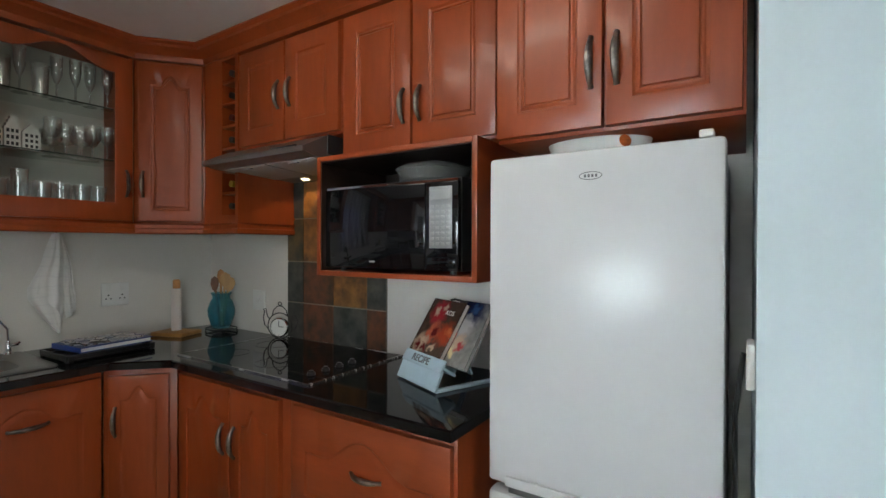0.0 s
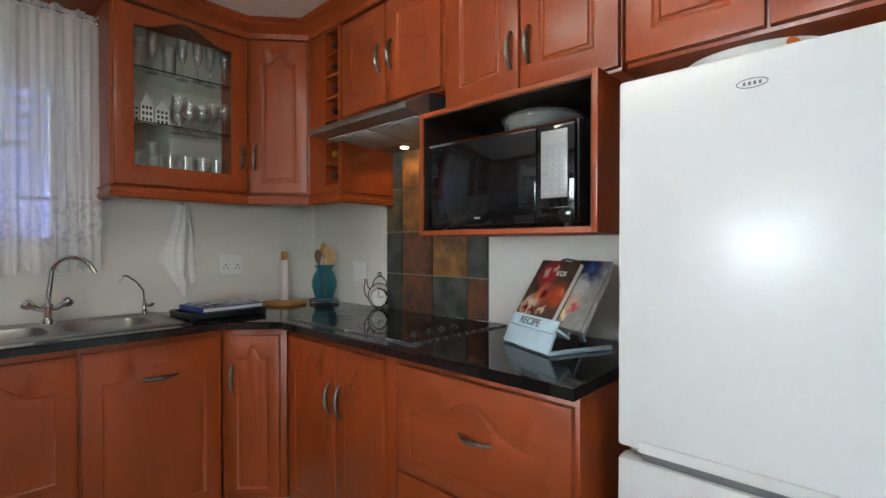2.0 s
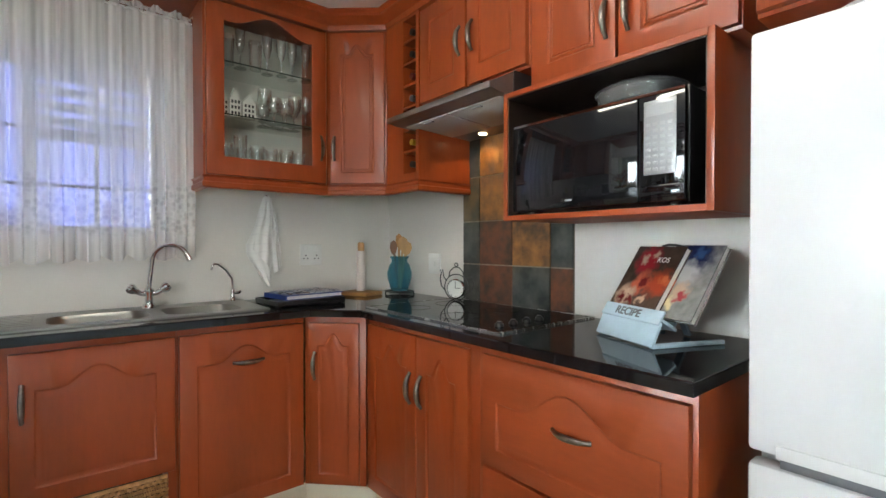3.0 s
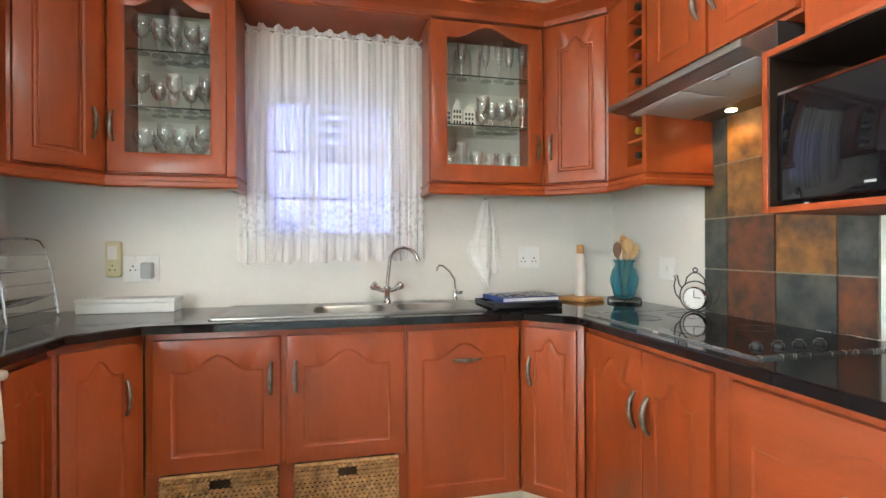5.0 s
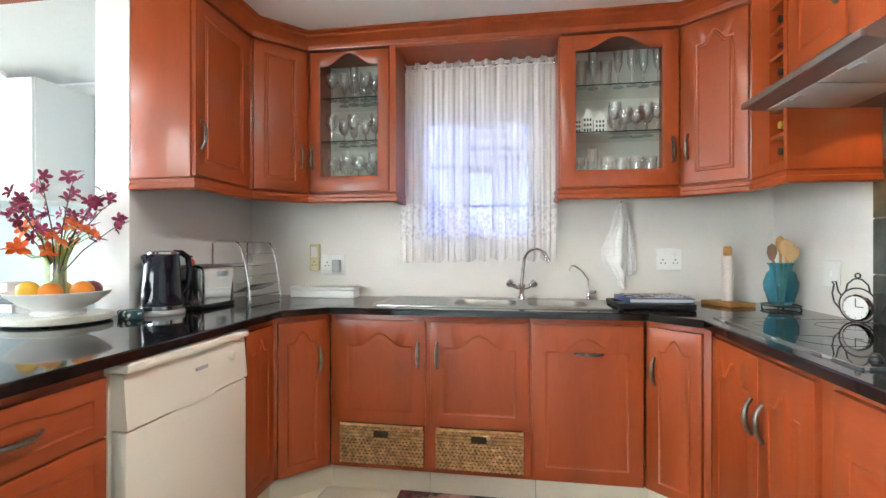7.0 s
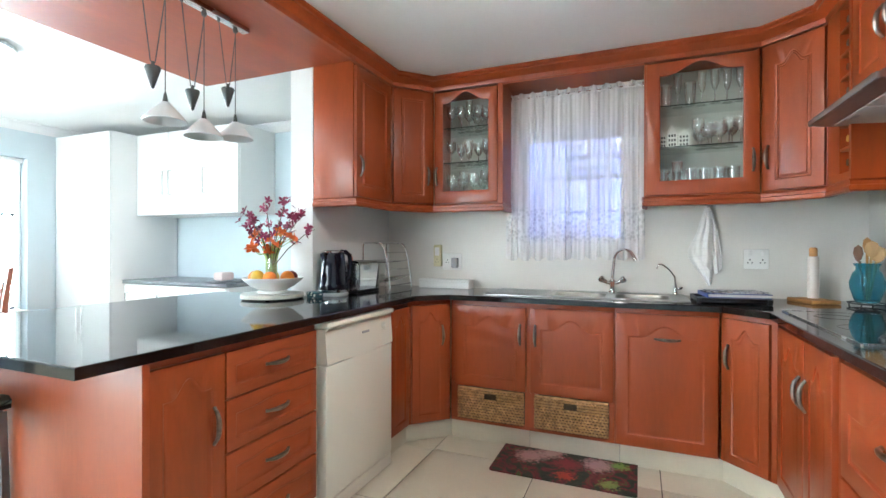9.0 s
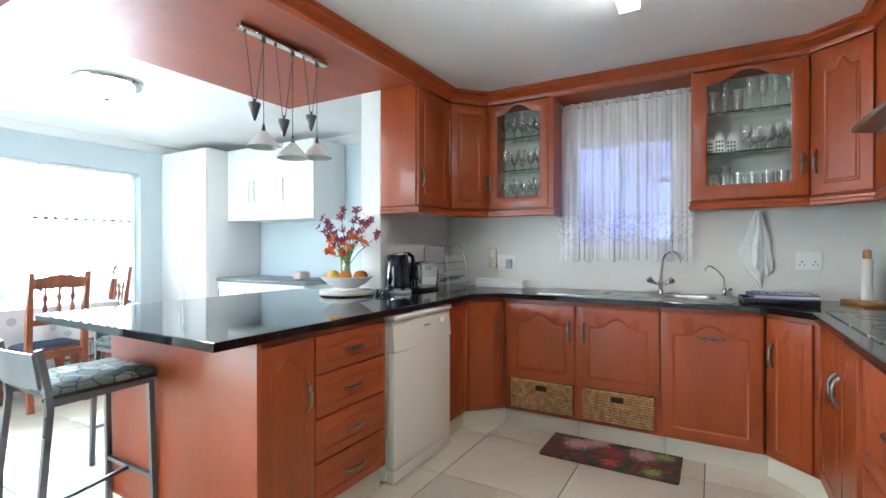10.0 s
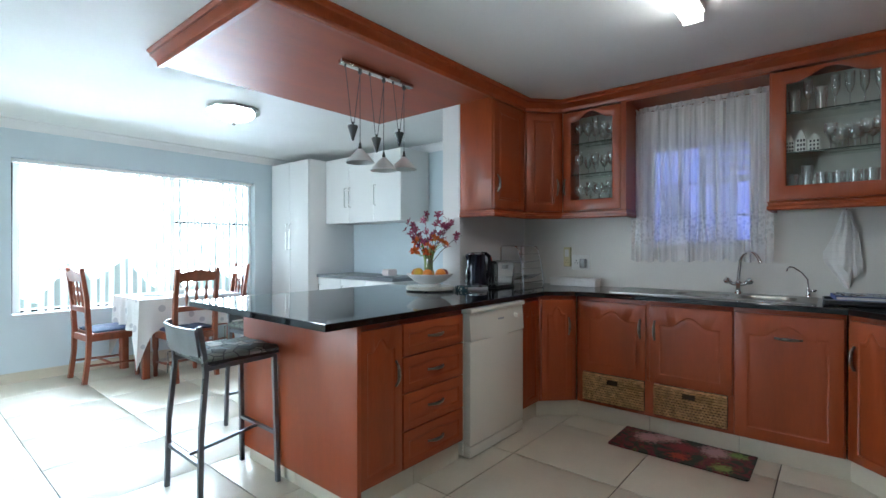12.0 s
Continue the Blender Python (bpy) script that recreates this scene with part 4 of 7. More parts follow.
COOK_GLASS = mat("smoked_oven_glass", (0.50, 0.52, 0.52), 0.08, transmission=0.75, ior=1.3)
c = thing("casserole", pose(-0.872, 1.83, 1.6265), "round lidded glass casserole on the microwave", "casserole")
part("dish", lathe([(0, 0), (0.115, 0), (0.128, 0.012), (0.135, 0.050), (0.142, 0.054), (0.131, 0.050), (0.122, 0.014), (0, 0.008)], 36), COOK_GLASS, c)
part("lid", lathe([(0.140, 0.0555), (0.136, 0.060), (0.11, 0.072), (0.05, 0.080), (0, 0.081), (0, 0.077), (0.05, 0.076), (0.11, 0.068), (0.134, 0.0555)], 36), COOK_GLASS, c)
part("knob", lathe([(0, 0.0812), (0.018, 0.0812), (0.014, 0.090), (0.020, 0.097), (0, 0.099)], 20), COOK_GLASS, c)

HOOD_DARK = mat("hood_dark_end", (0.03, 0.03, 0.032), 0.35, vary=0.1, scale=20)
c = thing("cooker_hood", pose(-1.955, 0, 0), "slim silver-grey cooker hood with a lit bulb", "cooker hood")
HW = 0.660
bm = bmesh.new()
prof = [(1.588, 1.760), (1.584, 1.768), (1.590, 1.784), (1.70, 1.838), (1.725, 1.8435), (2.043, 1.8435), (2.043, 1.728), (1.62, 1.752)]
va, vb = [bm.verts.new((0, y, z)) for y, z in prof], [bm.verts.new((HW, y, z)) for y, z in prof]
bm.faces.new(va)
bm.faces.new(vb[::-1])
for k in range(len(prof)):
    bm.faces.new((va[k], vb[k], vb[(k + 1) % len(prof)], va[(k + 1) % len(prof)]))
part("canopy", bm, HOOD_GREY, c)
part("visor_lip", boxes((-0.003, HW + 0.003, 1.574, 1.592, 1.756, 1.781), bevel=0.006), HOOD_GREY, c)
FILTER = mat("hood_filter_mesh", (0.46, 0.45, 0.43), 0.5, metal=0.1, vary=0.06, scale=120, bump=0.3, bump_scale=500)
for x in (0.03, 0.335):
    bm = boxes((x, x + 0.295, 1.66, 1.92, 1.7485, 1.7565), bevel=0.002)
    for v in bm.verts:
        v.co.z -= (v.co.y - 1.62) * 0.057
    f = part("filter", bm, FILTER, c)
    part("filter_catch", boxes((x + 0.12, x + 0.175, 1.675, 1.69, 1.741, 1.747), bevel=0.001), GREY_PLASTIC, f)
BULB = mat("lit_bulb", (1, 0.9, 0.7), 0.4, emit=(1.0, 0.80, 0.45), strength=14.0)
part("bulb", lathe([(0, 1.7265), (0.016, 1.7275), (0.021, 1.731), (0.021, 1.738), (0, 1.738)], 20, at=(0.215, 1.978, 0)), BULB, c, "lit warm bulb")
part("switch_strip", boxes((HW - 0.20, HW - 0.05, 1.583, 1.592, 1.781, 1.789), bevel=0.001), BLACK, c)
part("end_cap", boxes((HW, HW + 0.004, 1.70, 2.04, 1.765, 1.842)), HOOD_DARK, c)

c = thing("hob", HERE, "black glass hob set into the granite with four knobs", "hob")
part("trim_frame", boxes((-2.012, -1.165, 1.494, 1.500, TOP, TOP + 0.0065), (-2.012, -1.165, 2.018, 2.028, TOP, TOP + 0.007),
                         (-2.012, -2.002, 1.500, 2.018, TOP, TOP + 0.007), (-1.175, -1.165, 1.500, 2.018, TOP, TOP + 0.007)), STEEL, c)
part("glass_plate", boxes((-2.0015, -1.1755, 1.5005, 2.0175, TOP + 0.0005, TOP + 0.006)), GLOSS_BLACK, c)
RING = mat("hob_ring_print", (0.011, 0.011, 0.012), 0.15)
for x, y, r in ((-1.83, 1.64, 0.075), (-1.83, 1.87, 0.09), (-1.52, 1.64, 0.09), (-1.52, 1.87, 0.075)):
    part("cooking_zone", lathe([(r - 0.004, 0), (r, 0), (r, 0.0006), (r - 0.004, 0.0006), (r - 0.004, 0)], 40, at=(x, y, TOP + 0.0061)), RING, c)
for k in range(4):
    part("knob", lathe([(0, 0), (0.016, 0), (0.0155, 0.008), (0.010, 0.012), (0.009, 0.017), (0, 0.018)], 18, at=(-1.255, 1.585 + 0.072 * k, TOP + 0.006)), BLACK, c)

SINK_STEEL = mat("satin_sink_steel", (0.31, 0.305, 0.29), 0.30, metal=1.0, vary=0.03, scale=6, rough_vary=0.04)
c = thing("sink", HERE, "double-bowl stainless steel sink with a ribbed drainer", "sink")
def rounded(x0, x1, y0, y1, r, n=5):
    pts = []
    for cx, cy, s in ((x1 - r, y1 - r, 0), (x0 + r, y1 - r, 90), (x0 + r, y0 + r, 180), (x1 - r, y0 + r, 270)):
        pts += [(cx + r * math.cos(radians(s + 90 * k / n)), cy + r * math.sin(radians(s + 90 * k / n))) for k in range(n + 1)]
    return pts


SINKS = ((-2.510, -2.262, 0.367, 0.690), (-2.510, -2.262, 0.742, 1.038))
part("deck", prism(rounded(-2.650, -2.205, -0.035, 1.135, 0.03), TOP + 0.0005, TOP + 0.007, bevel=0.003, holes=[rounded(*s, 0.06) for s in SINKS]), SINK_STEEL, c)
for s in SINKS:
    bm = bmesh.new()
    rings = []
    for d, z in ((0, TOP + 0.0055), (0.004, TOP - 0.004), (0.012, TOP - 0.11), (0.035, TOP - 0.145)):
        rings.append([bm.verts.new((x, y, z)) for x, y in rounded(s[0] + d, s[1] - d, s[2] + d, s[3] - d, 0.06)])
    for p, q in zip(rings, rings[1:]):
        for k in range(len(p)):
            bm.faces.new((p[k], p[(k + 1) % len(p)], q[(k + 1) % len(q)], q[k]))
    bm.faces.new(rings[-1])
    bowl = part("bowl", bm, SINK_STEEL, c)
    part("waste", lathe([(0, 0.001), (0.035, 0.001), (0.03, 0.003), (0, 0.003)], 20, at=((s[0] + s[1]) / 2, (s[2] + s[3]) / 2, TOP - 0.145)), CHROME, bowl)
for k in range(7):
    part("drain_rib", boxes((-2.58 + 0.045 * k, -2.565 + 0.045 * k, 0.0, 0.33, TOP + 0.0068, TOP + 0.0088), bevel=0.0008), SINK_STEEL, c)

c = thing("mixer_tap", pose(-2.565, 0.716, TOP + 0.0072), "chrome swan-neck mixer tap with two cross handles", "tap")
part("base", lathe([(0, 0), (0.028, 0), (0.026, 0.012), (0.017, 0.022), (0.015, 0.055), (0.019, 0.062), (0.019, 0.082), (0.011, 0.092), (0, 0.092)], 20), CHROME, c)
neck = [(0, 0, 0.085), (0.003, 0.003, 0.13), (0.008, 0.008, 0.175)] + [(0.072 - 0.064 * math.cos(a), 0.072 - 0.062 * math.cos(a), 0.20 + 0.080 * math.sin(a)) for a in [math.pi * k / 12 for k in range(1, 11)]]
neck += [(0.138, 0.137, 0.212)]
part("spout", tube(neck, [0.0105] * (len(neck) - 1) + [0.0125], 12), CHROME, c)
for s in (-1, 1):
    part("arm", tube([(0, 0, 0.062), (0, s * 0.030, 0.066), (0, s * 0.048, 0.078)], [0.012, 0.011, 0.014], 12), CHROME, c)
    h = part("tap_handle", lathe([(0, 0), (0.015, 0), (0.020, 0.010), (0.024, 0.024), (0.019, 0.035), (0, 0.038)], 16), CHROME, c)
    h.matrix_basis = pose(0, s * 0.050, 0.076, -s * 52, 0, 0)
c = thing("filter_tap", pose(-2.62, 1.083, TOP + 0.0072), "small chrome filter tap with a thin bent spout", "tap")
part("base", lathe([(0, 0), (0.018, 0), (0.016, 0.008), (0.011, 0.014), (0.011, 0.050), (0.007, 0.058), (0, 0.058)], 16), CHROME, c)
part("spout", tube([(0, 0, 0.05), (0.0, -0.003, 0.11), (0.012, -0.035, 0.155), (0.028, -0.075, 0.185), (0.034, -0.094, 0.187), (0.038, -0.104, 0.177), (0.040, -0.108, 0.158)], 0.0048, 10), CHROME, c)
part("tap_handle", tube([(0, 0.008, 0.036), (0, 0.030, 0.040), (0, 0.040, 0.046)], [0.006, 0.009, 0.005], 10), CHROME, c)

c = thing("dishwasher", pose(-1.070, -0.395, 0, 0, 0, 180), "cream freestanding dishwasher under the worktop", "dishwasher")
part("body", boxes((0, 0.605, 0.052, 0.52, 0.015, 0.872), bevel=0.004), CREAM, c)
part("top", boxes((0.0, 0.605, -0.012, 0.50, 0.848, 0.876), bevel=0.010), CREAM, c)
bm = bmesh.new()
N = 17
prof = []
for k in range(N):
    u = k / (N - 1)
    prof.append((0.006 + 0.593 * u, 0.688 - 0.014 * math.exp(-((u - 0.5) / 0.14) ** 2)))
ring0 = [bm.verts.new((x, -0.004, z)) for x, z in prof] + [bm.verts.new((0.599, 0.008, 0.845)), bm.verts.new((0.006, 0.008, 0.845))]
ring1 = [bm.verts.new((v.co.x, 0.050, v.co.z)) for v in ring0]
bm.faces.new(ring0)
bm.faces.new(ring1[::-1])
for k in range(len(ring0)):
    bm.faces.new((ring0[k], ring0[(k + 1) % len(ring0)], ring1[(k + 1) % len(ring0)], ring1[k]))
panel = part("control_panel", bm, CREAM, c)
part("dial", lathe([(0, -0.018), (0.016, -0.018), (0.018, 0.006), (0, 0.006)], 20), CREAM, panel).matrix_basis = pose(0.505, 0.0, 0.79, -90, 0, 0)
part("brand_bar", boxes((0.30, 0.36, -0.0015, 0.006, 0.782, 0.793)), GREY_PLASTIC, panel)
part("door", boxes((0.006, 0.599, 0.0, 0.050, 0.080, 0.682), bevel=0.006), CREAM, c)
part("plinth", boxes((0.006, 0.599, 0.004, 0.05, 0.010, 0.073), bevel=0.002), CREAM, c)
for x in (0.05, 0.555):
    part("foot", lathe([(0, 0), (0.018, 0), (0.018, 0.018), (0, 0.018)], 10, at=(x, 0.10, 0)), BLACK, c)
    part("foot", lathe([(0, 0), (0.018, 0), (0.018, 0.018), (0, 0.018)], 10, at=(x, 0.46, 0)), BLACK, c)

# ---- stools, table and chairs ----
def fabric(name, rows, scale):
    """Printed cloth: rounded patches in several colours."""
    m = bpy.data.materials.new(name)
    m.use_nodes = True
    n, l = m.node_tree.nodes, m.node_tree.links
    co, vo, ramp, no, bp = n.new("ShaderNodeTexCoord"), n.new("ShaderNodeTexVoronoi"), n.new("ShaderNodeValToRGB"), n.new("ShaderNodeTexNoise"), n.new("ShaderNodeBump")
    l.new(co.outputs["Object"], vo.inputs["Vector"])
    vo.inputs["Scale"].default_value = scale
    sep = n.new("ShaderNodeSeparateColor")
    l.new(vo.outputs["Color"], sep.inputs[0])
    l.new(sep.outputs[0], ramp.inputs[0])
    ramp.color_ramp.interpolation = "CONSTANT"
    while len(ramp.color_ramp.elements) < len(rows):
        ramp.color_ramp.elements.new(0.5)
    for e, (at, colour) in zip(ramp.color_ramp.elements, rows):
        e.position, e.color = at, (*colour, 1)
    edge = n.new("ShaderNodeTexVoronoi")
    edge.feature = "DISTANCE_TO_EDGE"
    edge.inputs["Scale"].default_value = scale
    l.new(co.outputs["Object"], edge.inputs["Vector"])
    line, mix = n.new("ShaderNodeMapRange"), n.new("ShaderNodeMix")
    mix.data_type = "RGBA"
    line.inputs[1].default_value, line.inputs[2].default_value = 0.02, 0.06
    l.new(edge.outputs["Distance"], line.inputs[0])
    l.new(line.outputs[0], mix.inputs[0])
    mix.inputs[6].default_value = (0.03, 0.035, 0.04, 1)
    l.new(ramp.outputs[0], mix.inputs[7])
    l.new(mix.outputs[2], n["Principled BSDF"].inputs["Base Color"])
    n["Principled BSDF"].inputs["Roughness"].default_value = 0.85
    no.inputs["Scale"].default_value = 300
    l.new(co.outputs["Object"], no.inputs[0])
    bp.inputs["Strength"].default_value, bp.inputs["Distance"].default_value = 0.2, 0.001
    l.new(no.outputs[0], bp.inputs["Height"])
    l.new(bp.outputs[0], n["Principled BSDF"].inputs["Normal"])
    return m


CUSHION = fabric("pebble_print_cloth", [(0.0, (0.16, 0.19, 0.17)), (0.3, (0.30, 0.32, 0.28)), (0.5, (0.09, 0.11, 0.10)), (0.7, (0.40, 0.40, 0.35)), (0.88, (0.20, 0.26, 0.26))], 16)


def pad(w, d, z, thick, seed, bm=None, puff=0.010):
    """A quilted cushion, rounded at its rim."""
    bm = bm or bmesh.new()
    n = 20
    rng = random.Random(seed)
    tops, lows = [], []
    for i in range(n + 1):
        a, b = [], []
        for j in range(n + 1):
            u, v = i / n * 2 - 1, j / n * 2 - 1
            e = max(0, 1 - max(abs(u), abs(v)) ** 10)
            h = thick * (0.45 + 0.55 * e) + puff * e * (math.cos(u * math.pi * 2) * math.cos(v * math.pi * 2)) * 0.5 + rng.uniform(-0.001, 0.001)
            a.append(bm.verts.new((u * w / 2, v * d / 2, z + h)))
            b.append(bm.verts.new((u * w / 2 * 0.985, v * d / 2 * 0.985, z)))
        tops.append(a)
        lows.append(b)
    for i in range(n):
        for j in range(n):
            bm.faces.new((tops[i][j], tops[i + 1][j], tops[i + 1][j + 1], tops[i][j + 1]))
            bm.faces.new((lows[i][j + 1], lows[i + 1][j + 1], lows[i + 1][j], lows[i][j]))
    rt = [tops[i][0] for i in range(n + 1)] + [tops[n][j] for j in range(1, n + 1)] + [tops[i][n] for i in range(n - 1, -1, -1)] + [tops[0][j] for j in range(n - 1, 0, -1)]
    rl = [lows[i][0] for i in range(n + 1)] + [lows[n][j] for j in range(1, n + 1)] + [lows[i][n] for i in range(n - 1, -1, -1)] + [lows[0][j] for j in range(n - 1, 0, -1)]
    for k in range(len(rt)):
        bm.faces.new((rt[k], rl[k], rl[(k + 1) % len(rl)], rt[(k + 1) % len(rt)]))
    return bm


def bar_stool(m, label):
    """Facing local -x, the back at +x."""
    c = thing("bar_stool", m, label, "stool", "stools at the bar")
    sx, sy = 0.182, 0.185
    for y in (-sy, sy):
        part("front_leg", tube([(-sx - 0.004, y * 1.04, 0), (-sx + 0.010, y * 0.97, 0.67)], 0.0155, 4), GREY_METAL, c)
        part("back_leg", tube([(sx + 0.030, y * 1.06, 0), (sx + 0.022, y * 1.03, 0.35), (sx - 0.004, y * 0.98, 0.64), (sx + 0.002, y * 0.97, 0.72), (sx + 0.026, y * 0.96, 0.862)], 0.0155, 4), GREY_METAL, c)
        part("seat_rail", tube([(-sx + 0.01, y * 0.97, 0.668), (sx - 0.004, y * 0.97, 0.660)], 0.0145, 4), GREY_METAL, c)
    part("front_stretcher", tube([(-sx + 0.002, -sy, 0.255), (-sx + 0.002, sy, 0.255)], 0.012, 4), GREY_METAL, c)
    part("back_stretcher", tube([(sx + 0.022, -sy, 0.215), (sx + 0.022, sy, 0.215)], 0.012, 4), GREY_METAL, c)
    part("middle_stretcher", tube([(-sx + 0.002, 0, 0.255), (sx + 0.022, 0.02, 0.215)], 0.010, 4), GREY_METAL, c)
    part("seat_board", boxes((-sx - 0.015, sx, -sy - 0.005, sy + 0.005, 0.676, 0.692), bevel=0.004), BLACK, c)
    bm = bmesh.new()
    n = 12
    pts = [(sx + 0.020 + 0.022 * math.sin(math.pi * k / n), -sy * 0.98 + 2 * sy * 0.98 * k / n) for k in range(n + 1)]
    ring = [[bm.verts.new((x + o + (z - 0.73) * 0.15, y, z)) for x, y in pts] for o, z in ((0, 0.722), (0, 0.852), (0.010, 0.852), (0.010, 0.722))]
    for a, b in zip(ring, ring[1:] + ring[:1]):
        for k in range(n):
            bm.faces.new((a[k], a[k + 1], b[k + 1], b[k]))
    bm.faces.new([r[0] for r in ring])
    bm.faces.new([r[-1] for r in ring][::-1])
    part("backrest", bm, GREY_METAL, c)
    cu = part("cushion", pad(0.40, 0.385, 0.6925, 0.030, 4), CUSHION, c, "quilted pebble-print seat cushion")
    cu.matrix_basis = pose(-0.012, 0, 0)
    part("tie", tube([(sx - 0.01, -sy, 0.70), (sx + 0.035, -sy - 0.02, 0.69), (sx + 0.03, -sy - 0.025, 0.64), (sx + 0.035, -sy - 0.022, 0.58)], 0.004, 6), CUSHION, cu)
    part("tie", tube([(sx - 0.01, sy, 0.70), (sx + 0.036, sy + 0.022, 0.69), (sx + 0.03, sy + 0.024, 0.62), (sx + 0.035, sy + 0.022, 0.55)], 0.004, 6), CUSHION, cu)
    return c


s1 = bar_stool(pose(-0.054, -1.230, 0, 0, 0, 0), "grey metal bar stool with a quilted pebble-print cushion beside the peninsula")
s2 = copy_thing(s1, pose(-0.62, -1.80, 0, 0, 0, -90))
tagged(s2, "grey metal bar stool with a patterned cushion tucked under the bar")

NAVY = mat("navy_cushion", (0.03, 0.045, 0.09), 0.9, vary=0.35, scale=60, bump=0.2, bump_scale=200)


def dining_chair(m, label):
    """Facing local -y, the back at +y."""
    c = thing("dining_chair", m, label, "chair", "chairs round the dining table")
    for x in (-0.185, 0.185):
        part("back_leg", tube([(x, 0.235, 0), (x, 0.205, 0.25), (x, 0.200, 0.45), (x, 0.215, 0.75), (x, 0.255, 1.04)], [0.026, 0.026, 0.028, 0.026, 0.022], 4), PINE, c)
        part("front_leg", lathe([(0, 0), (0.018, 0), (0.022, 0.03), (0.018, 0.06), (0.027, 0.16), (0.020, 0.24), (0.027, 0.28), (0.027, 0.43), (0, 0.43)], 12, at=(x, -0.19, 0)), PINE, c)
        part("side_rail", boxes((x - 0.012, x + 0.012, -0.165, 0.185, 0.375, 0.43)), PINE, c)
        part("stretcher", tube([(x, -0.175, 0.14), (x, 0.21, 0.16)], 0.011, 8), PINE, c)
    part("front_rail", boxes((-0.165, 0.165, -0.203, -0.18, 0.375, 0.43)), PINE, c)
    part("back_rail", boxes((-0.165, 0.165, 0.19, 0.213, 0.375, 0.43)), PINE, c)
    part("middle_stretcher", tube([(-0.185, 0.02, 0.15), (0.185, 0.02, 0.15)], 0.011, 8), PINE, c)
    part("seat", boxes((-0.215, 0.215, -0.225, 0.178, 0.431, 0.450), bevel=0.006), PINE, c)
    bm = bmesh.new()
    n = 16
    lo = [bm.verts.new((-0.165 + 0.33 * k / n, 0.222, 0.915)) for k in range(n + 1)]
    hi = [bm.verts.new((-0.165 + 0.33 * k / n, 0.245, 1.000 + 0.022 * math.sin(math.pi * k / n) ** 2)) for k in range(n + 1)]
    lo2 = [bm.verts.new((v.co.x, v.co.y + 0.024, v.co.z)) for v in lo]
    hi2 = [bm.verts.new((v.co.x, v.co.y + 0.024, v.co.z)) for v in hi]
    for r, s in ((lo, hi), (hi, hi2), (hi2, lo2), (lo2, lo)):
        for k in range(n):
            bm.faces.new((r[k], r[k + 1], s[k + 1], s[k]))
    bm.faces.new((lo[0], hi[0], hi2[0], lo2[0]))
    bm.faces.new((lo[-1], lo2[-1], hi2[-1], hi[-1]))
    part("top_rail", bm, PINE, c)
    part("lower_back_rail", boxes((-0.162, 0.162, 0.205, 0.228, 0.640, 0.690), bevel=0.004), PINE, c)
    for x in (-0.09, 0, 0.09):
        sp = part("spindle", lathe([(0, 0), (0.008, 0), (0.010, 0.03), (0.017, 0.075), (0.008, 0.12), (0.011, 0.135), (0.016, 0.155), (0.008, 0.19), (0.008, 0.226), (0, 0.226)], 10), PINE, c)
        sp.matrix_basis = pose(x, 0.2165, 0.690, -4.5, 0, 0)
    cu = part("cushion", pad(0.40, 0.37, 0.4505, 0.030, 7, puff=0.006), NAVY, c, "dark blue seat cushion")
    cu.matrix_basis = pose(0, -0.025, 0)
    return c


d1 = dining_chair(pose(-0.77, -3.585, 0, 0, 0, 4), "varnished pine spindle-back chair with its back to the bar")
d2 = copy_thing(d1, pose(-0.28, -4.14, 0, 0, 0, -86))
tagged(d2, "varnished pine spindle-back chair side-on beside the window")
d3 = copy_thing(d1, pose(-1.36, -4.17, 0, 0, 0, 84))
tagged(d3, "varnished pine spindle-back chair at the far end of the table")

TX, TY = -0.88, -4.03
c = thing("dining_table", pose(TX, TY, 0), "dining table under a white cloth", "table")
part("tabletop", boxes((-0.46, 0.46, -0.36, 0.36, 0.715, 0.742), bevel=0.004), PINE, c)
for x in (-0.40, 0.40):
    for y in (-0.30, 0.30):
        part("leg", boxes((x - 0.03, x + 0.03, y - 0.03, y + 0.03, 0, 0.715), bevel=0.004), PINE, c)
CLOTH = cloth_material("tablecloth_cotton", (0.82, 0.81, 0.80), 0.0, through=0.12)
kn, kl = CLOTH.node_tree.nodes, CLOTH.node_tree.links
kco, dots, kedge, kmix = kn.new("ShaderNodeTexCoord"), kn.new("ShaderNodeTexVoronoi"), kn.new("ShaderNodeMapRange"), kn.new("ShaderNodeMix")
dots.inputs["Scale"].default_value, dots.inputs["Randomness"].default_value, kmix.data_type = 7.0, 0.6, "RGBA"
kedge.inputs[1].default_value, kedge.inputs[2].default_value = 0.22, 0.25
kl.new(kco.outputs["Object"], dots.inputs["Vector"])
kl.new(dots.outputs["Distance"], kedge.inputs[0])
kl.new(kedge.outputs[0], kmix.inputs[0])
kmix.inputs[6].default_value, kmix.inputs[7].default_value = (0.52, 0.52, 0.55, 1), (0.82, 0.81, 0.80, 1)
for node in kn:
    if node.bl_idname == "ShaderNodeBsdfDiffuse":
        kl.new(kmix.outputs[2], node.inputs[0])
bm = bmesh.new()
n = 44
rows = []
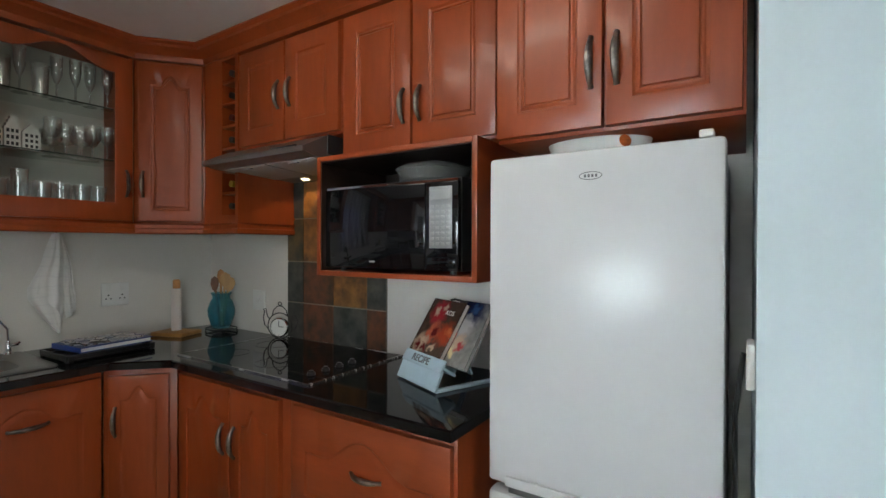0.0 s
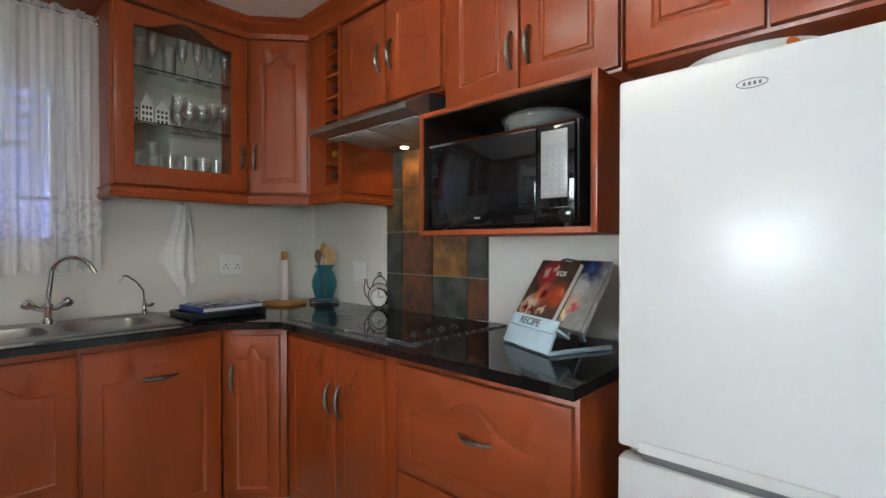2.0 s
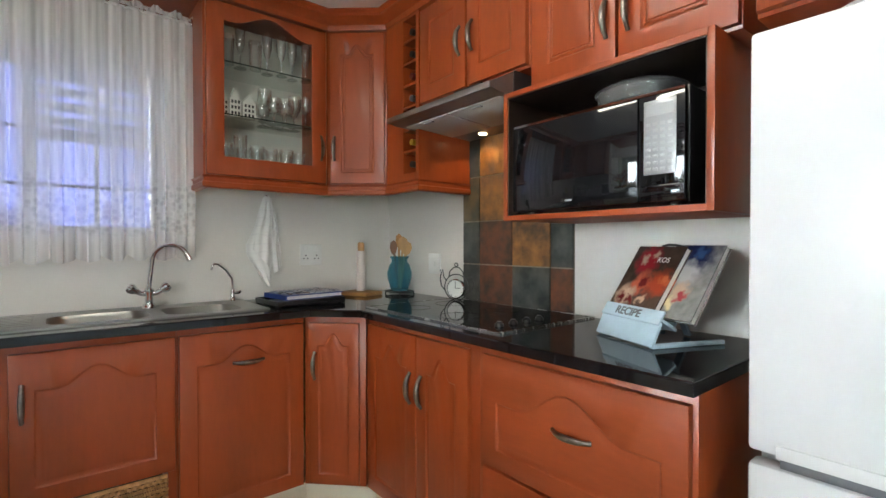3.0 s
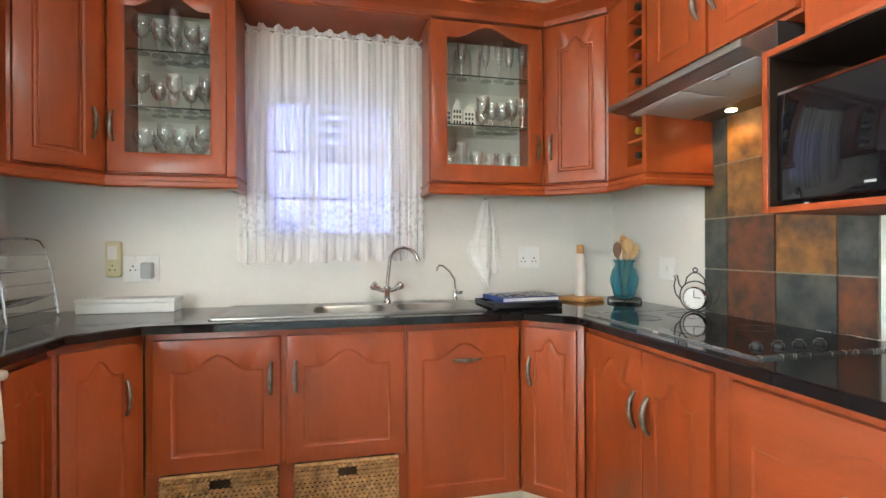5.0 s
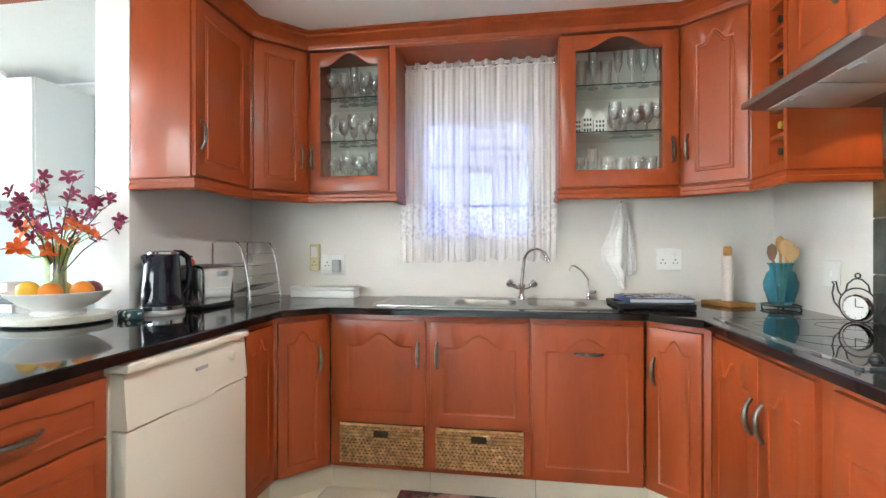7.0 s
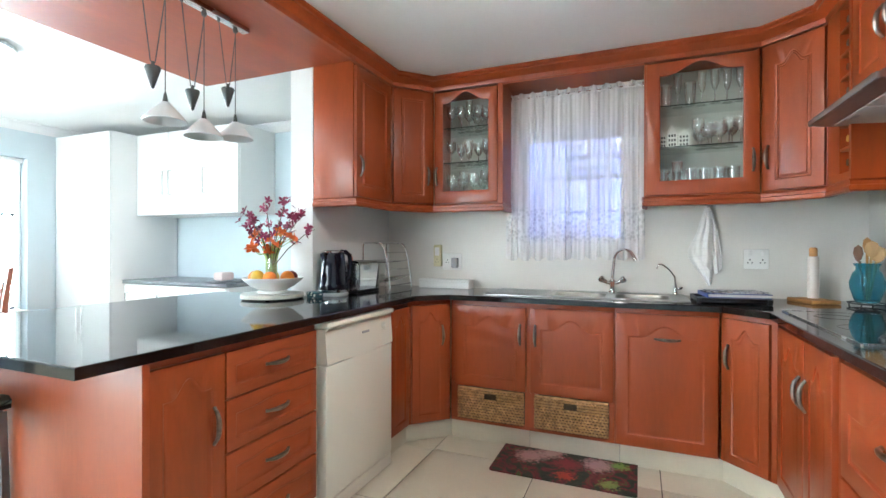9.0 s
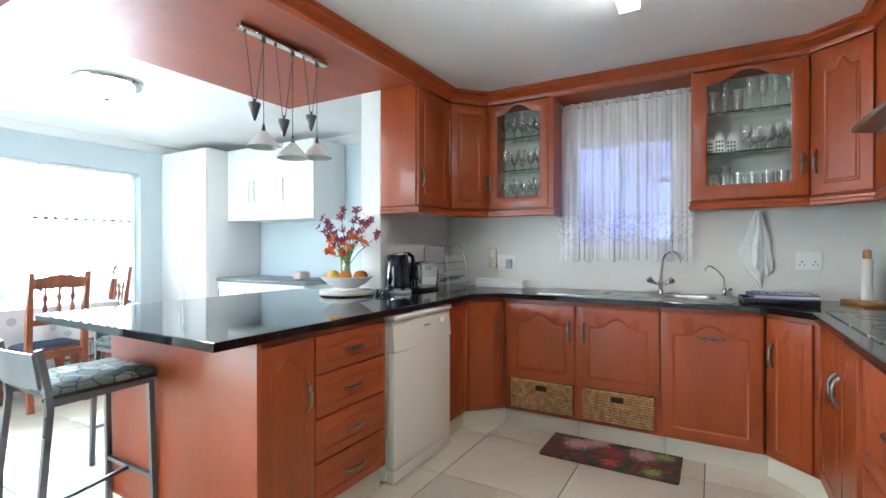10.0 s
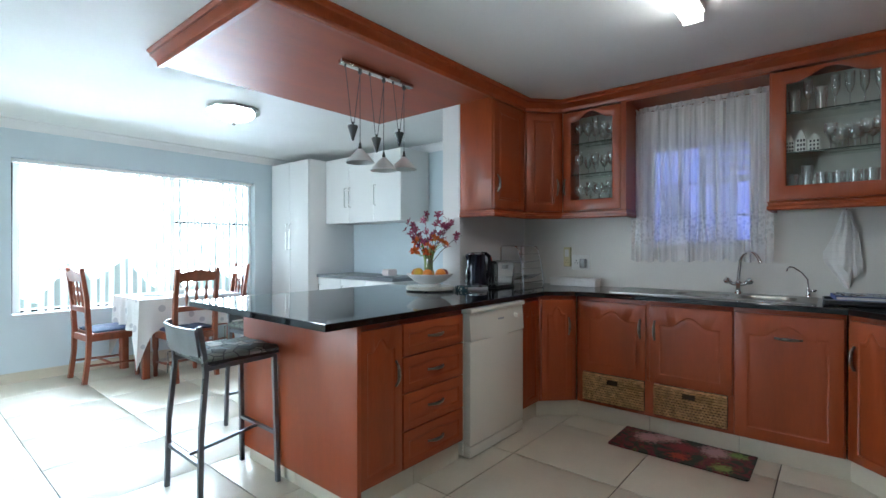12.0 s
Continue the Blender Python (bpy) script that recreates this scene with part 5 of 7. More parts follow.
for j in range(9):
    ring = []
    for k in range(4 * n):
        side, u = divmod(k, n)
        u = u / n
        x, y = [(-0.475 + 0.95 * u, -0.372), (0.475, -0.372 + 0.744 * u), (0.475 - 0.95 * u, 0.372), (-0.475, 0.372 - 0.744 * u)][side]
        corner = max(0.0, 1 - min(u, 1 - u) / 0.16)
        drop = (0.30 + 0.34 * corner ** 1.5) * j / 8
        out = (0.010 + 0.020 * math.sin(k * 0.55) + 0.05 * corner) * (j / 8)
        d = Vector((x, y)).normalized()
        ring.append(bm.verts.new((x + d.x * out, y + d.y * out, 0.7445 - drop)))
    rows.append(ring)
for a, b in zip(rows, rows[1:]):
    for k in range(4 * n):
        bm.faces.new((a[k], a[(k + 1) % (4 * n)], b[(k + 1) % (4 * n)], b[k]))
bm.faces.new(rows[0])
solo("tablecloth", bm, CLOTH, pose(TX, TY, 0), "white patterned tablecloth hanging low at its corners", "tablecloth")
c = thing("place_mat", pose(TX + 0.22, TY - 0.02, 0.7455), "dark round place mat on the tablecloth", "place mat")
part("disc", lathe([(0, 0), (0.10, 0), (0.105, 0.003), (0.10, 0.006), (0, 0.006)], 28), NAVY, c)
DARK_FLOWER = mat("dark_dried_flower", (0.12, 0.03, 0.04), 0.8, vary=0.3, scale=30)
c = thing("table_flowers", pose(TX - 0.02, TY + 0.02, 0.7455), "small dark flowers in a little pot on the table", "flowers")
part("pot", lathe([(0, 0), (0.03, 0), (0.038, 0.05), (0.035, 0.052), (0, 0.046)], 16), WHITE_PLASTIC, c)
rng = random.Random(5)
for k in range(7):
    x, y, z = rng.uniform(-0.05, 0.05), rng.uniform(-0.05, 0.05), rng.uniform(0.11, 0.17)
    st = part("stem", tube([(0, 0, 0.045), (x * 0.5, y * 0.5, z * 0.6), (x, y, z)], 0.002, 5), DARK_FLOWER, c)
    part("bloom", lathe([(0, -0.012), (0.012, -0.004), (0.018, 0.008), (0.008, 0.014), (0, 0.012)], 8, at=(x, y, z)), DARK_FLOWER, st)

# ---- dining room units ----
c = thing("tall_cupboard", pose(-2.20, -4.49, 0, 0, 0, 90), "tall white fitted cupboard in the dining room", "cupboard")
part("body", boxes((0, 0.83, 0.02, 0.69, 0, CEIL - 0.085), bevel=0.002), WHITE_UNIT, c)
for x0, x1, hx in ((0.004, 0.413, 0.375), (0.417, 0.826, 0.455)):
    d = part("door", boxes((x0, x1, 0, 0.018, 0.10, CEIL - 0.09), bevel=0.002), WHITE_UNIT, c)
    part("handle", tube([(hx, 0.0, 1.20), (hx, -0.028, 1.205), (hx, -0.028, 1.515), (hx, 0.0, 1.52)], 0.006, 8), STEEL, d, "long steel bar handle")
c = thing("white_wall_cupboard", pose(-2.45, -3.655, 0, 0, 0, 90), "white wall cupboard with steel bar handles", "cupboard")
part("body", boxes((0, 1.315, 0.02, 0.445, 1.52, CEIL - 0.085), bevel=0.002), WHITE_UNIT, c)
for k, hx in enumerate((0.395, 0.475, 0.915)):
    x0 = 0.004 + 0.437 * k
    d = part("door", boxes((x0, x0 + 0.433, 0, 0.018, 1.515, CEIL - 0.09), bevel=0.002), WHITE_UNIT, c)
    part("handle", tube([(hx, 0.0, 1.70), (hx, -0.028, 1.705), (hx, -0.028, 1.925), (hx, 0.0, 1.93)], 0.006, 8), STEEL, d, "steel bar handle")
c = thing("dining_counter", pose(-2.33, -3.655, 0, 0, 0, 90), "grey counter on white base cupboards in the dining room", "counter")
part("top", boxes((0, 1.33, -0.02, 0.565, 0.865, 0.900), bevel=0.004), GREY_TOP, c)
part("body", boxes((0.0, 1.31, 0.02, 0.56, 0.10, 0.864)), WHITE_UNIT, c)
part("plinth", boxes((0.0, 1.31, 0.07, 0.56, 0.0, 0.0995)), WHITE_UNIT, c)
for k in range(3):
    d = part("door", boxes((0.004 + 0.436 * k, 0.436 * k + 0.434, 0, 0.018, 0.105, 0.858), bevel=0.002), WHITE_UNIT, c)
    part("handle", tube([(0.05 + 0.436 * k, 0, 0.78), (0.05 + 0.436 * k, -0.026, 0.775), (0.05 + 0.436 * k, -0.026, 0.625), (0.05 + 0.436 * k, 0, 0.62)], 0.006, 8), STEEL, d)
c = thing("butter_dish", pose(-2.55, -2.62, 0.9002), "pale pink covered dish on a dark plate", "dish")
PINKISH = mat("pale_pink_ceramic", (0.72, 0.60, 0.57), 0.3, vary=0.03, scale=8)
part("plate", lathe([(0, 0), (0.13, 0), (0.15, 0.008), (0.145, 0.010), (0, 0.006)], 28), GREY_PLASTIC, c)
part("cover", boxes((-0.075, 0.075, -0.055, 0.055, 0.0085, 0.085), bevel=0.022), PINKISH, c)

# ---- slate, floor mat, baskets ----
def slate(name, a, b):
    return mat(name, a, 0.5, second=b, vary=0.25, scale=12, bump=0.9, bump_scale=30, rough_vary=0.2, detail=12)


SLATES = [slate("slate_dark", (0.016, 0.020, 0.022), (0.075, 0.078, 0.066)), slate("slate_rust", (0.20, 0.060, 0.020), (0.020, 0.018, 0.016)),
          slate("slate_gold", (0.42, 0.18, 0.04), (0.06, 0.030, 0.016)), slate("slate_olive", (0.035, 0.036, 0.028), (0.13, 0.085, 0.035))]
SLATE_GROUT = mat("slate_grout", (0.22, 0.19, 0.15), 0.9, vary=0.2, scale=30)
splash = structure("splashback", boxes((-1.944, -1.268, HY - 0.004, HY - 0.0005, TOP + 0.001, 1.752)), SLATE_GROUT, "slate tile splashback behind the hob")
xs, zs = [-1.944, -1.821, -1.604, -1.385, -1.268], [TOP + 0.001, 1.104, 1.318, 1.540, 1.752]
KINDS = [[0, 1, 0, 1], [0, 1, 2, 0], [3, 2, 3, 2], [0, 2, 1, 3]]
rng = random.Random(11)
for r, (za, zb) in enumerate(zip(zs, zs[1:])):
    for q, (xa, xb) in enumerate(zip(xs, xs[1:])):
        bm = bmesh.new()
        n = 5
        grid = [[bm.verts.new((xa + 0.003 + (xb - xa - 0.006) * i / n, HY - 0.011 - (rng.uniform(0, 0.003) if 0 < i < n and 0 < j < n else 0), za + 0.003 + (zb - za - 0.006) * j / n)) for j in range(n + 1)] for i in range(n + 1)]
        for i in range(n):
            for j in range(n):
                bm.faces.new((grid[i][j], grid[i + 1][j], grid[i + 1][j + 1], grid[i][j + 1]))
        edge = [e for e in bm.edges if e.is_boundary]
        got = bmesh.ops.extrude_edge_only(bm, edges=edge)
        bmesh.ops.translate(bm, verts=[v for v in got["geom"] if isinstance(v, bmesh.types.BMVert)], vec=(0, 0.0068, 0))
        part("tile", bm, SLATES[KINDS[r][q]], splash)


def woven_mesh(w, h, deep):
    """A basket front and sides of woven strands, open at a grip."""
    bm = bmesh.new()
    rows = 11
    for r in range(rows):
        z = 0.006 + (h - 0.012) * (r + 0.5) / rows
        n = 42
        for a, b in ((0.0, 1.0),) if not 8 <= r <= 9 else ((0.0, 0.40), (0.60, 1.0)):
            pts = [(w * (a + (b - a) * k / n), 0.006 + 0.0045 * math.sin(math.pi * (k + (r % 2) * 1.0)) + 0.0045 * (1 if (k + r) % 2 else -1), z + 0.0008 * math.sin(k * 1.7 + r)) for k in range(n + 1)]
            tube(pts, h / rows * 0.41, 5, bm)
    return bm


SEAGRASS = mat("woven_seagrass", (0.46, 0.26, 0.115), 0.8, vary=0.4, scale=30, bump=0.4, bump_scale=200)
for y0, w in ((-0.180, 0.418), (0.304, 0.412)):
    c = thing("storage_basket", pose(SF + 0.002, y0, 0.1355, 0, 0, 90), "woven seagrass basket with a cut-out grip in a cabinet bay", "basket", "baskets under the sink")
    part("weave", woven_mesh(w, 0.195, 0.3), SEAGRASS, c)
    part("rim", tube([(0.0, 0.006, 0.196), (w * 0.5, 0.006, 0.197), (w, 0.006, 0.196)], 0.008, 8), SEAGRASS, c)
    # solid body whose dark colour stands in for shade between the strands
    part("tray", boxes((0.004, w - 0.004, 0.016, 0.40, 0.0, 0.175)), mat("basket_shadow_lining", (0.05, 0.03, 0.015), 0.9, vary=0.3, scale=20), c, "basket body coloured dark for the shade behind the weave")


def flower_print(name):
    """Large blurred blossoms on near black."""
    m = bpy.data.materials.new(name)
    m.use_nodes = True
    n, l = m.node_tree.nodes, m.node_tree.links
    co = n.new("ShaderNodeTexCoord")
    base = n.new("ShaderNodeTexNoise")
    base.inputs["Scale"].default_value, base.inputs["Detail"].default_value, base.inputs["Distortion"].default_value = 11, 6, 1.5
    l.new(co.outputs["Object"], base.inputs[0])
    ramp = n.new("ShaderNodeValToRGB")
    rows = [(0.30, (0.008, 0.012, 0.010)), (0.46, (0.02, 0.035, 0.02)), (0.53, (0.10, 0.015, 0.02)), (0.60, (0.16, 0.02, 0.03)), (0.68, (0.05, 0.10, 0.02)), (0.78, (0.01, 0.02, 0.01))]
    while len(ramp.color_ramp.elements) < len(rows):
        ramp.color_ramp.elements.new(0.5)
    for e, (at, colour) in zip(ramp.color_ramp.elements, rows):
        e.position, e.color = at, (*colour, 1)
    l.new(base.outputs[0], ramp.inputs[0])
    last = ramp.outputs[0]
    warp = n.new("ShaderNodeVectorMath")
    warp.operation = "MULTIPLY_ADD"
    fine = n.new("ShaderNodeTexNoise")
    fine.inputs["Scale"].default_value, fine.inputs["Detail"].default_value = 55, 6
    l.new(co.outputs["Object"], fine.inputs[0])
    l.new(fine.outputs["Color"], warp.inputs[0])
    warp.inputs[1].default_value = (0.16, 0.16, 0.0)
    l.new(co.outputs["Object"], warp.inputs[2])
    for x, y, r, colour in ((-0.20, 0.05, 0.10, (0.50, 0.28, 0.27)), (-0.09, 0.13, 0.085, (0.52, 0.33, 0.30)), (0.02, 0.02, 0.09, (0.24, 0.03, 0.04)), (0.17, 0.07, 0.10, (0.52, 0.30, 0.30)),
                            (0.02, -0.12, 0.06, (0.45, 0.06, 0.03)), (0.29, 0.10, 0.055, (0.22, 0.34, 0.08)), (0.24, -0.13, 0.06, (0.25, 0.36, 0.09)), (-0.28, -0.12, 0.05, (0.10, 0.02, 0.03))):
        d, mr, mx = n.new("ShaderNodeVectorMath"), n.new("ShaderNodeMapRange"), n.new("ShaderNodeMix")
        d.operation = "DISTANCE"
        l.new(warp.outputs[0], d.inputs[0])
        d.inputs[1].default_value = (x + 0.08, y + 0.08, 0)
        mr.inputs[1].default_value, mr.inputs[2].default_value, mr.inputs[3].default_value, mr.inputs[4].default_value = r * 0.5, r, 0.85, 0.0
        l.new(d.outputs["Value"], mr.inputs[0])
        mx.data_type = "RGBA"
        l.new(mr.outputs[0], mx.inputs[0])
        l.new(last, mx.inputs[6])
        mx.inputs[7].default_value = (*colour, 1)
        last = mx.outputs[2]
    l.new(last, n["Principled BSDF"].inputs["Base Color"])
    n["Principled BSDF"].inputs["Roughness"].default_value = 0.85
    return m


bm = prism(rounded(-0.375, 0.375, -0.20, 0.20, 0.02), 0.0, 0.008, bevel=0.002)
solo("kitchen_mat", bm, flower_print("protea_print"), pose(-2.015, 0.495, 0.0015, 0, 0, 90), "dark mat printed with proteas and blossoms", "mat", smooth=False)

# ---- on the worktop by the cooker ----
BLUE_GLASS = mat("turquoise_glass", (0.20, 0.58, 0.70), 0.08, transmission=0.88, ior=1.4, bump=0.4, bump_scale=45)
Z = TOP + 0.0008
c = thing("trivet", pose(-2.40, 1.945, Z), "black wrought-iron trivet under the vase", "trivet")
part("ring", tube([(0.095 * math.cos(0.3 * k), 0.075 * math.sin(0.3 * k), 0.016) for k in range(21)], 0.004, 6, closed=True), IRON, c)
for a in (40, 140, 220, 320):
    part("leg", tube([(0.092 * math.cos(radians(a)), 0.072 * math.sin(radians(a)), 0.015), (0.098 * math.cos(radians(a)), 0.078 * math.sin(radians(a)), 0.0)], 0.004, 6), IRON, c)
for s in (-0.03, 0.0, 0.03):
    part("bar", tube([(-0.088, s, 0.016), (0.088, s, 0.016)], 0.003, 6), IRON, c)
c = thing("utensil_vase", pose(-2.40, 1.945, Z + 0.0205), "turquoise glass vase holding wooden spoons", "vase")
part("vase", lathe([(0, 0), (0.045, 0), (0.052, 0.012), (0.070, 0.07), (0.072, 0.105), (0.058, 0.150), (0.046, 0.165), (0.046, 0.180), (0.058, 0.198), (0.053, 0.198), (0.042, 0.180), (0.042, 0.165), (0.054, 0.150),
                    (0.067, 0.105), (0.065, 0.07), (0.047, 0.016), (0, 0.010)], 36), BLUE_GLASS, c)


def spoon(c, x, y, lean_x, lean_y, length, material, wide):
    bm = tube([(x * 0.3, y * 0.3, 0.014), (x * 0.3 + lean_x * 0.6, y * 0.3 + lean_y * 0.6, length * 0.7)], 0.006, 8)
    s = part("wooden_spoon", bm, material, c)
    head = lathe([(0, -0.045), (wide * 0.6, -0.03), (wide, 0.0), (wide * 0.8, 0.03), (0, 0.045)], 14)
    for v in head.verts:
        v.co.y *= 0.28
    h = part("head", head, material, s)
    h.matrix_basis = pose(x * 0.3 + lean_x * 0.75, y * 0.3 + lean_y * 0.75, length * 0.7 + 0.038, 0, 0, 50)


DARK_WOOD = mat("dark_wood", (0.13, 0.055, 0.025), 0.5, vary=0.3, scale=10, stretch=(3, 3, 0.5))
PALE_WOOD = mat("pale_beech", (0.50, 0.30, 0.13), 0.55, vary=0.15, scale=10, stretch=(3, 3, 0.5))
spoon(c, 0.02, 0.0, 0.012, 0.018, 0.33, PALE_WOOD, 0.030)
spoon(c, -0.02, -0.02, -0.01, -0.035, 0.30, DARK_WOOD, 0.022)
spoon(c, 0.0, 0.03, 0.02, 0.038, 0.295, PALE_WOOD, 0.034)
spoon(c, -0.01, 0.0, -0.01, 0.004, 0.355, LIGHT_WOOD, 0.020)

c = thing("kitchen_clock", pose(-1.93, 1.975, Z, 0, 0, 24), "small round clock in a black wire teapot frame", "clock")
part("case", lathe([(0, -0.012), (0.052, -0.012), (0.056, -0.004), (0.056, 0.008), (0.050, 0.014), (0.049, 0.010), (0, 0.010)], 36), CHROME, c).matrix_basis = pose(0, 0, 0.062, 90, 0, 0) @ Matrix.Diagonal((0.9, 0.9, 1, 1))
face = part("face", lathe([(0, 0.0102), (0.0485, 0.0102), (0.0485, 0.0112), (0, 0.0112)], 36), mat("clock_face", (0.82, 0.82, 0.80), 0.4), c)
face.matrix_basis = pose(0, 0, 0.062, 90, 0, 0) @ Matrix.Diagonal((0.9, 0.9, 1, 1))
part("hand", boxes((-0.0015, 0.0015, -0.0132, -0.0122, 0.066, 0.098)), BLACK, c)
part("hand", boxes((0.0, 0.028, -0.0132, -0.0122, 0.0645, 0.0675)), BLACK, c)
for k in range(12):
    a = radians(30 * k)
    part("hour_mark", boxes((-0.001, 0.001, -0.0125, -0.0115, 0.040, 0.045)), BLACK, c).matrix_basis = pose(0, 0, 0.066, 0, 30 * k, 0)
part("pot_outline", tube([(0.066 * math.cos(0.209 * k), 0, 0.070 + 0.066 * math.sin(0.209 * k)) for k in range(30)], 0.003, 6, closed=True), IRON, c)
part("lid_outline", tube([(-0.042, 0, 0.122), (-0.036, 0, 0.150), (-0.015, 0, 0.170), (0, 0, 0.173), (0.015, 0, 0.170), (0.036, 0, 0.150), (0.042, 0, 0.122)], 0.003, 6), IRON, c)
part("lid_knob", tube([(0.009 * math.cos(0.4 * k), 0, 0.184 + 0.009 * math.sin(0.4 * k)) for k in range(16)], 0.003, 6, closed=True), IRON, c)
part("spout_wire", tube([(-0.062, 0, 0.05), (-0.085, 0, 0.075), (-0.092, 0, 0.11), (-0.085, 0, 0.145), (-0.092, 0, 0.155), (-0.078, 0, 0.158), (-0.070, 0, 0.12), (-0.056, 0, 0.10)], 0.003, 6), IRON, c)
part("handle_wire", tube([(0.055, 0, 0.115), (0.085, 0, 0.125), (0.098, 0, 0.095), (0.085, 0, 0.055), (0.060, 0, 0.040)], 0.003, 6), IRON, c)
for y in (-0.03, 0.03):
    part("foot", tube([(-0.04, y, 0.003), (0.04, y, 0.003)], 0.003, 6), IRON, c)
part("foot_rail", tube([(0, -0.03, 0.004), (0, 0.03, 0.004)], 0.003, 6), IRON, c)

c = thing("paper_towel_stand", pose(-2.505, 1.750, Z, 0, 0, 20), "wooden paper towel stand with a thin roll", "paper towel")
part("base", boxes((-0.098, 0.098, -0.075, 0.075, 0, 0.020), bevel=0.004), LIGHT_WOOD, c)
part("roll", lathe([(0.010, 0.024), (0.0255, 0.024), (0.0255, 0.250), (0.010, 0.250), (0.010, 0.024)], 28), mat("pinkish_paper_roll", (0.74, 0.66, 0.62), 0.85, vary=0.03, scale=20, bump=0.2, bump_scale=150), c)
part("post", lathe([(0, 0.022), (0.0095, 0.022), (0.0095, 0.2505), (0.019, 0.2515), (0.019, 0.292), (0.013, 0.300), (0, 0.300)], 18), LIGHT_WOOD, c)

c = thing("letter_tray", pose(-2.365, 1.332, Z, 0, 0, 92), "low black plastic tray", "tray")
part("base", boxes((-0.175, 0.175, -0.13, 0.13, 0.004, 0.012), bevel=0.002), BLACK, c)
for r in ((-0.175, 0.175, -0.13, -0.122, 0.012, 0.029), (-0.175, 0.175, 0.122, 0.13, 0.012, 0.029), (-0.175, -0.167, -0.122, 0.122, 0.012, 0.029), (0.167, 0.175, -0.122, 0.122, 0.012, 0.029)):
    part("wall", boxes(r, bevel=0.002), BLACK, c)
for x in (-0.16, 0.16):
    for y in (-0.115, 0.115):
        part("foot", boxes((x - 0.012, x + 0.012, y - 0.012, y + 0.012, 0, 0.0045)), BLACK, c)
    part("latch", boxes((x - 0.01, x + 0.01, -0.136, -0.13, 0.0, 0.028), bevel=0.002), BLACK, c)
c = thing("ring_binder", pose(-2.375, 1.355, Z + 0.0295, 0, 0, 96), "blue ring binder lying on the tray", "binder")
BINDER = mat("blue_plastic_cover", (0.02, 0.05, 0.24), 0.35, vary=0.06, scale=12)
part("lower_cover", boxes((-0.150, 0.150, -0.115, 0.115, 0, 0.003)), BINDER, c)
part("upper_cover", boxes((-0.150, 0.150, -0.115, 0.115, 0.019, 0.022)), BINDER, c)
part("spine", boxes((-0.1535, -0.1505, -0.115, 0.115, 0, 0.022)), BINDER, c)
part("pages", boxes((-0.146, 0.144, -0.110, 0.110, 0.0035, 0.0185)), PAPER, c)
PRINTED = fabric("printed_page", [(0.0, (0.70, 0.70, 0.70)), (0.35, (0.55, 0.58, 0.62)), (0.6, (0.30, 0.33, 0.40)), (0.75, (0.72, 0.70, 0.66)), (0.92, (0.45, 0.30, 0.28))], 26)
for k, (x, y, a) in enumerate(((0.0, 0.01, 4), (-0.02, -0.005, -7), (0.015, 0.02, 12))):
    solo("leaflet", boxes((-0.125, 0.125, -0.088, 0.088, 0, 0.0022)), PRINTED, pose(-2.380 + y, 1.355 + x, Z + 0.0520 + 0.0028 * k, 0, 0, 92 + a), "printed leaflet lying on the blue binder", "leaflet", "leaflets on the binder")

# cookery book stand
PALE_BLUE = mat("pale_blue_painted_wood", (0.42, 0.55, 0.63), 0.5, vary=0.06, scale=14, bump=0.05)
c = thing("book_stand", pose(-0.842, 1.770, Z, 0, 0, -23), "pale blue recipe book stand", "book stand")
lean = -33
plate = part("back_board", boxes((-0.105, 0.105, 0.004, 0.014, 0.0, 0.22), bevel=0.003), PALE_BLUE, c)
plate.matrix_basis = pose(0, 0.015, 0.048, lean, 0, 0)
part("front_apron", boxes((-0.128, 0.128, -0.010, 0.0, 0, 0.074), bevel=0.003), PALE_BLUE, c).matrix_basis = pose(0, -0.060, 0.002, -24, 0, 0)
lip = part("ledge", boxes((-0.128, 0.128, -0.046, 0.012, 0, 0.010), bevel=0.003), PALE_BLUE, c)
lip.matrix_basis = pose(0, 0.005, 0.050, lean, 0, 0)
front = part("front_lip", boxes((-0.128, 0.128, -0.054, -0.046, -0.014, 0.030), bevel=0.003), PALE_BLUE, c)
front.matrix_basis = pose(0, 0.005, 0.050, lean, 0, 0)
letters = bpy.data.curves.new("lettering", "FONT")
letters.body, letters.size, letters.align_x, letters.extrude = "RECIPE", 0.036, "CENTER", 0.0006
letters.offset = 0.0007
word = new("lettering", letters)
word.data.materials.append(INK)
word.parent = c
word.matrix_basis = pose(0, 0.005, 0.050, lean, 0, 0) @ pose(-0.01, -0.0548, -0.004, 90, 0, 0)
strut = part("strut", boxes((-0.012, 0.012, -0.004, 0.004, 0, 0.20)), PALE_BLUE, c)
strut.matrix_basis = pose(0, 0.178, 0.004, 27, 0, 0)
part("foot_bar", boxes((0.108, 0.126, -0.06, 0.19, 0.0, 0.012), bevel=0.002), PALE_BLUE, c)
part("foot_bar", boxes((-0.126, -0.108, -0.06, 0.19, 0.0, 0.012), bevel=0.002), PALE_BLUE, c)


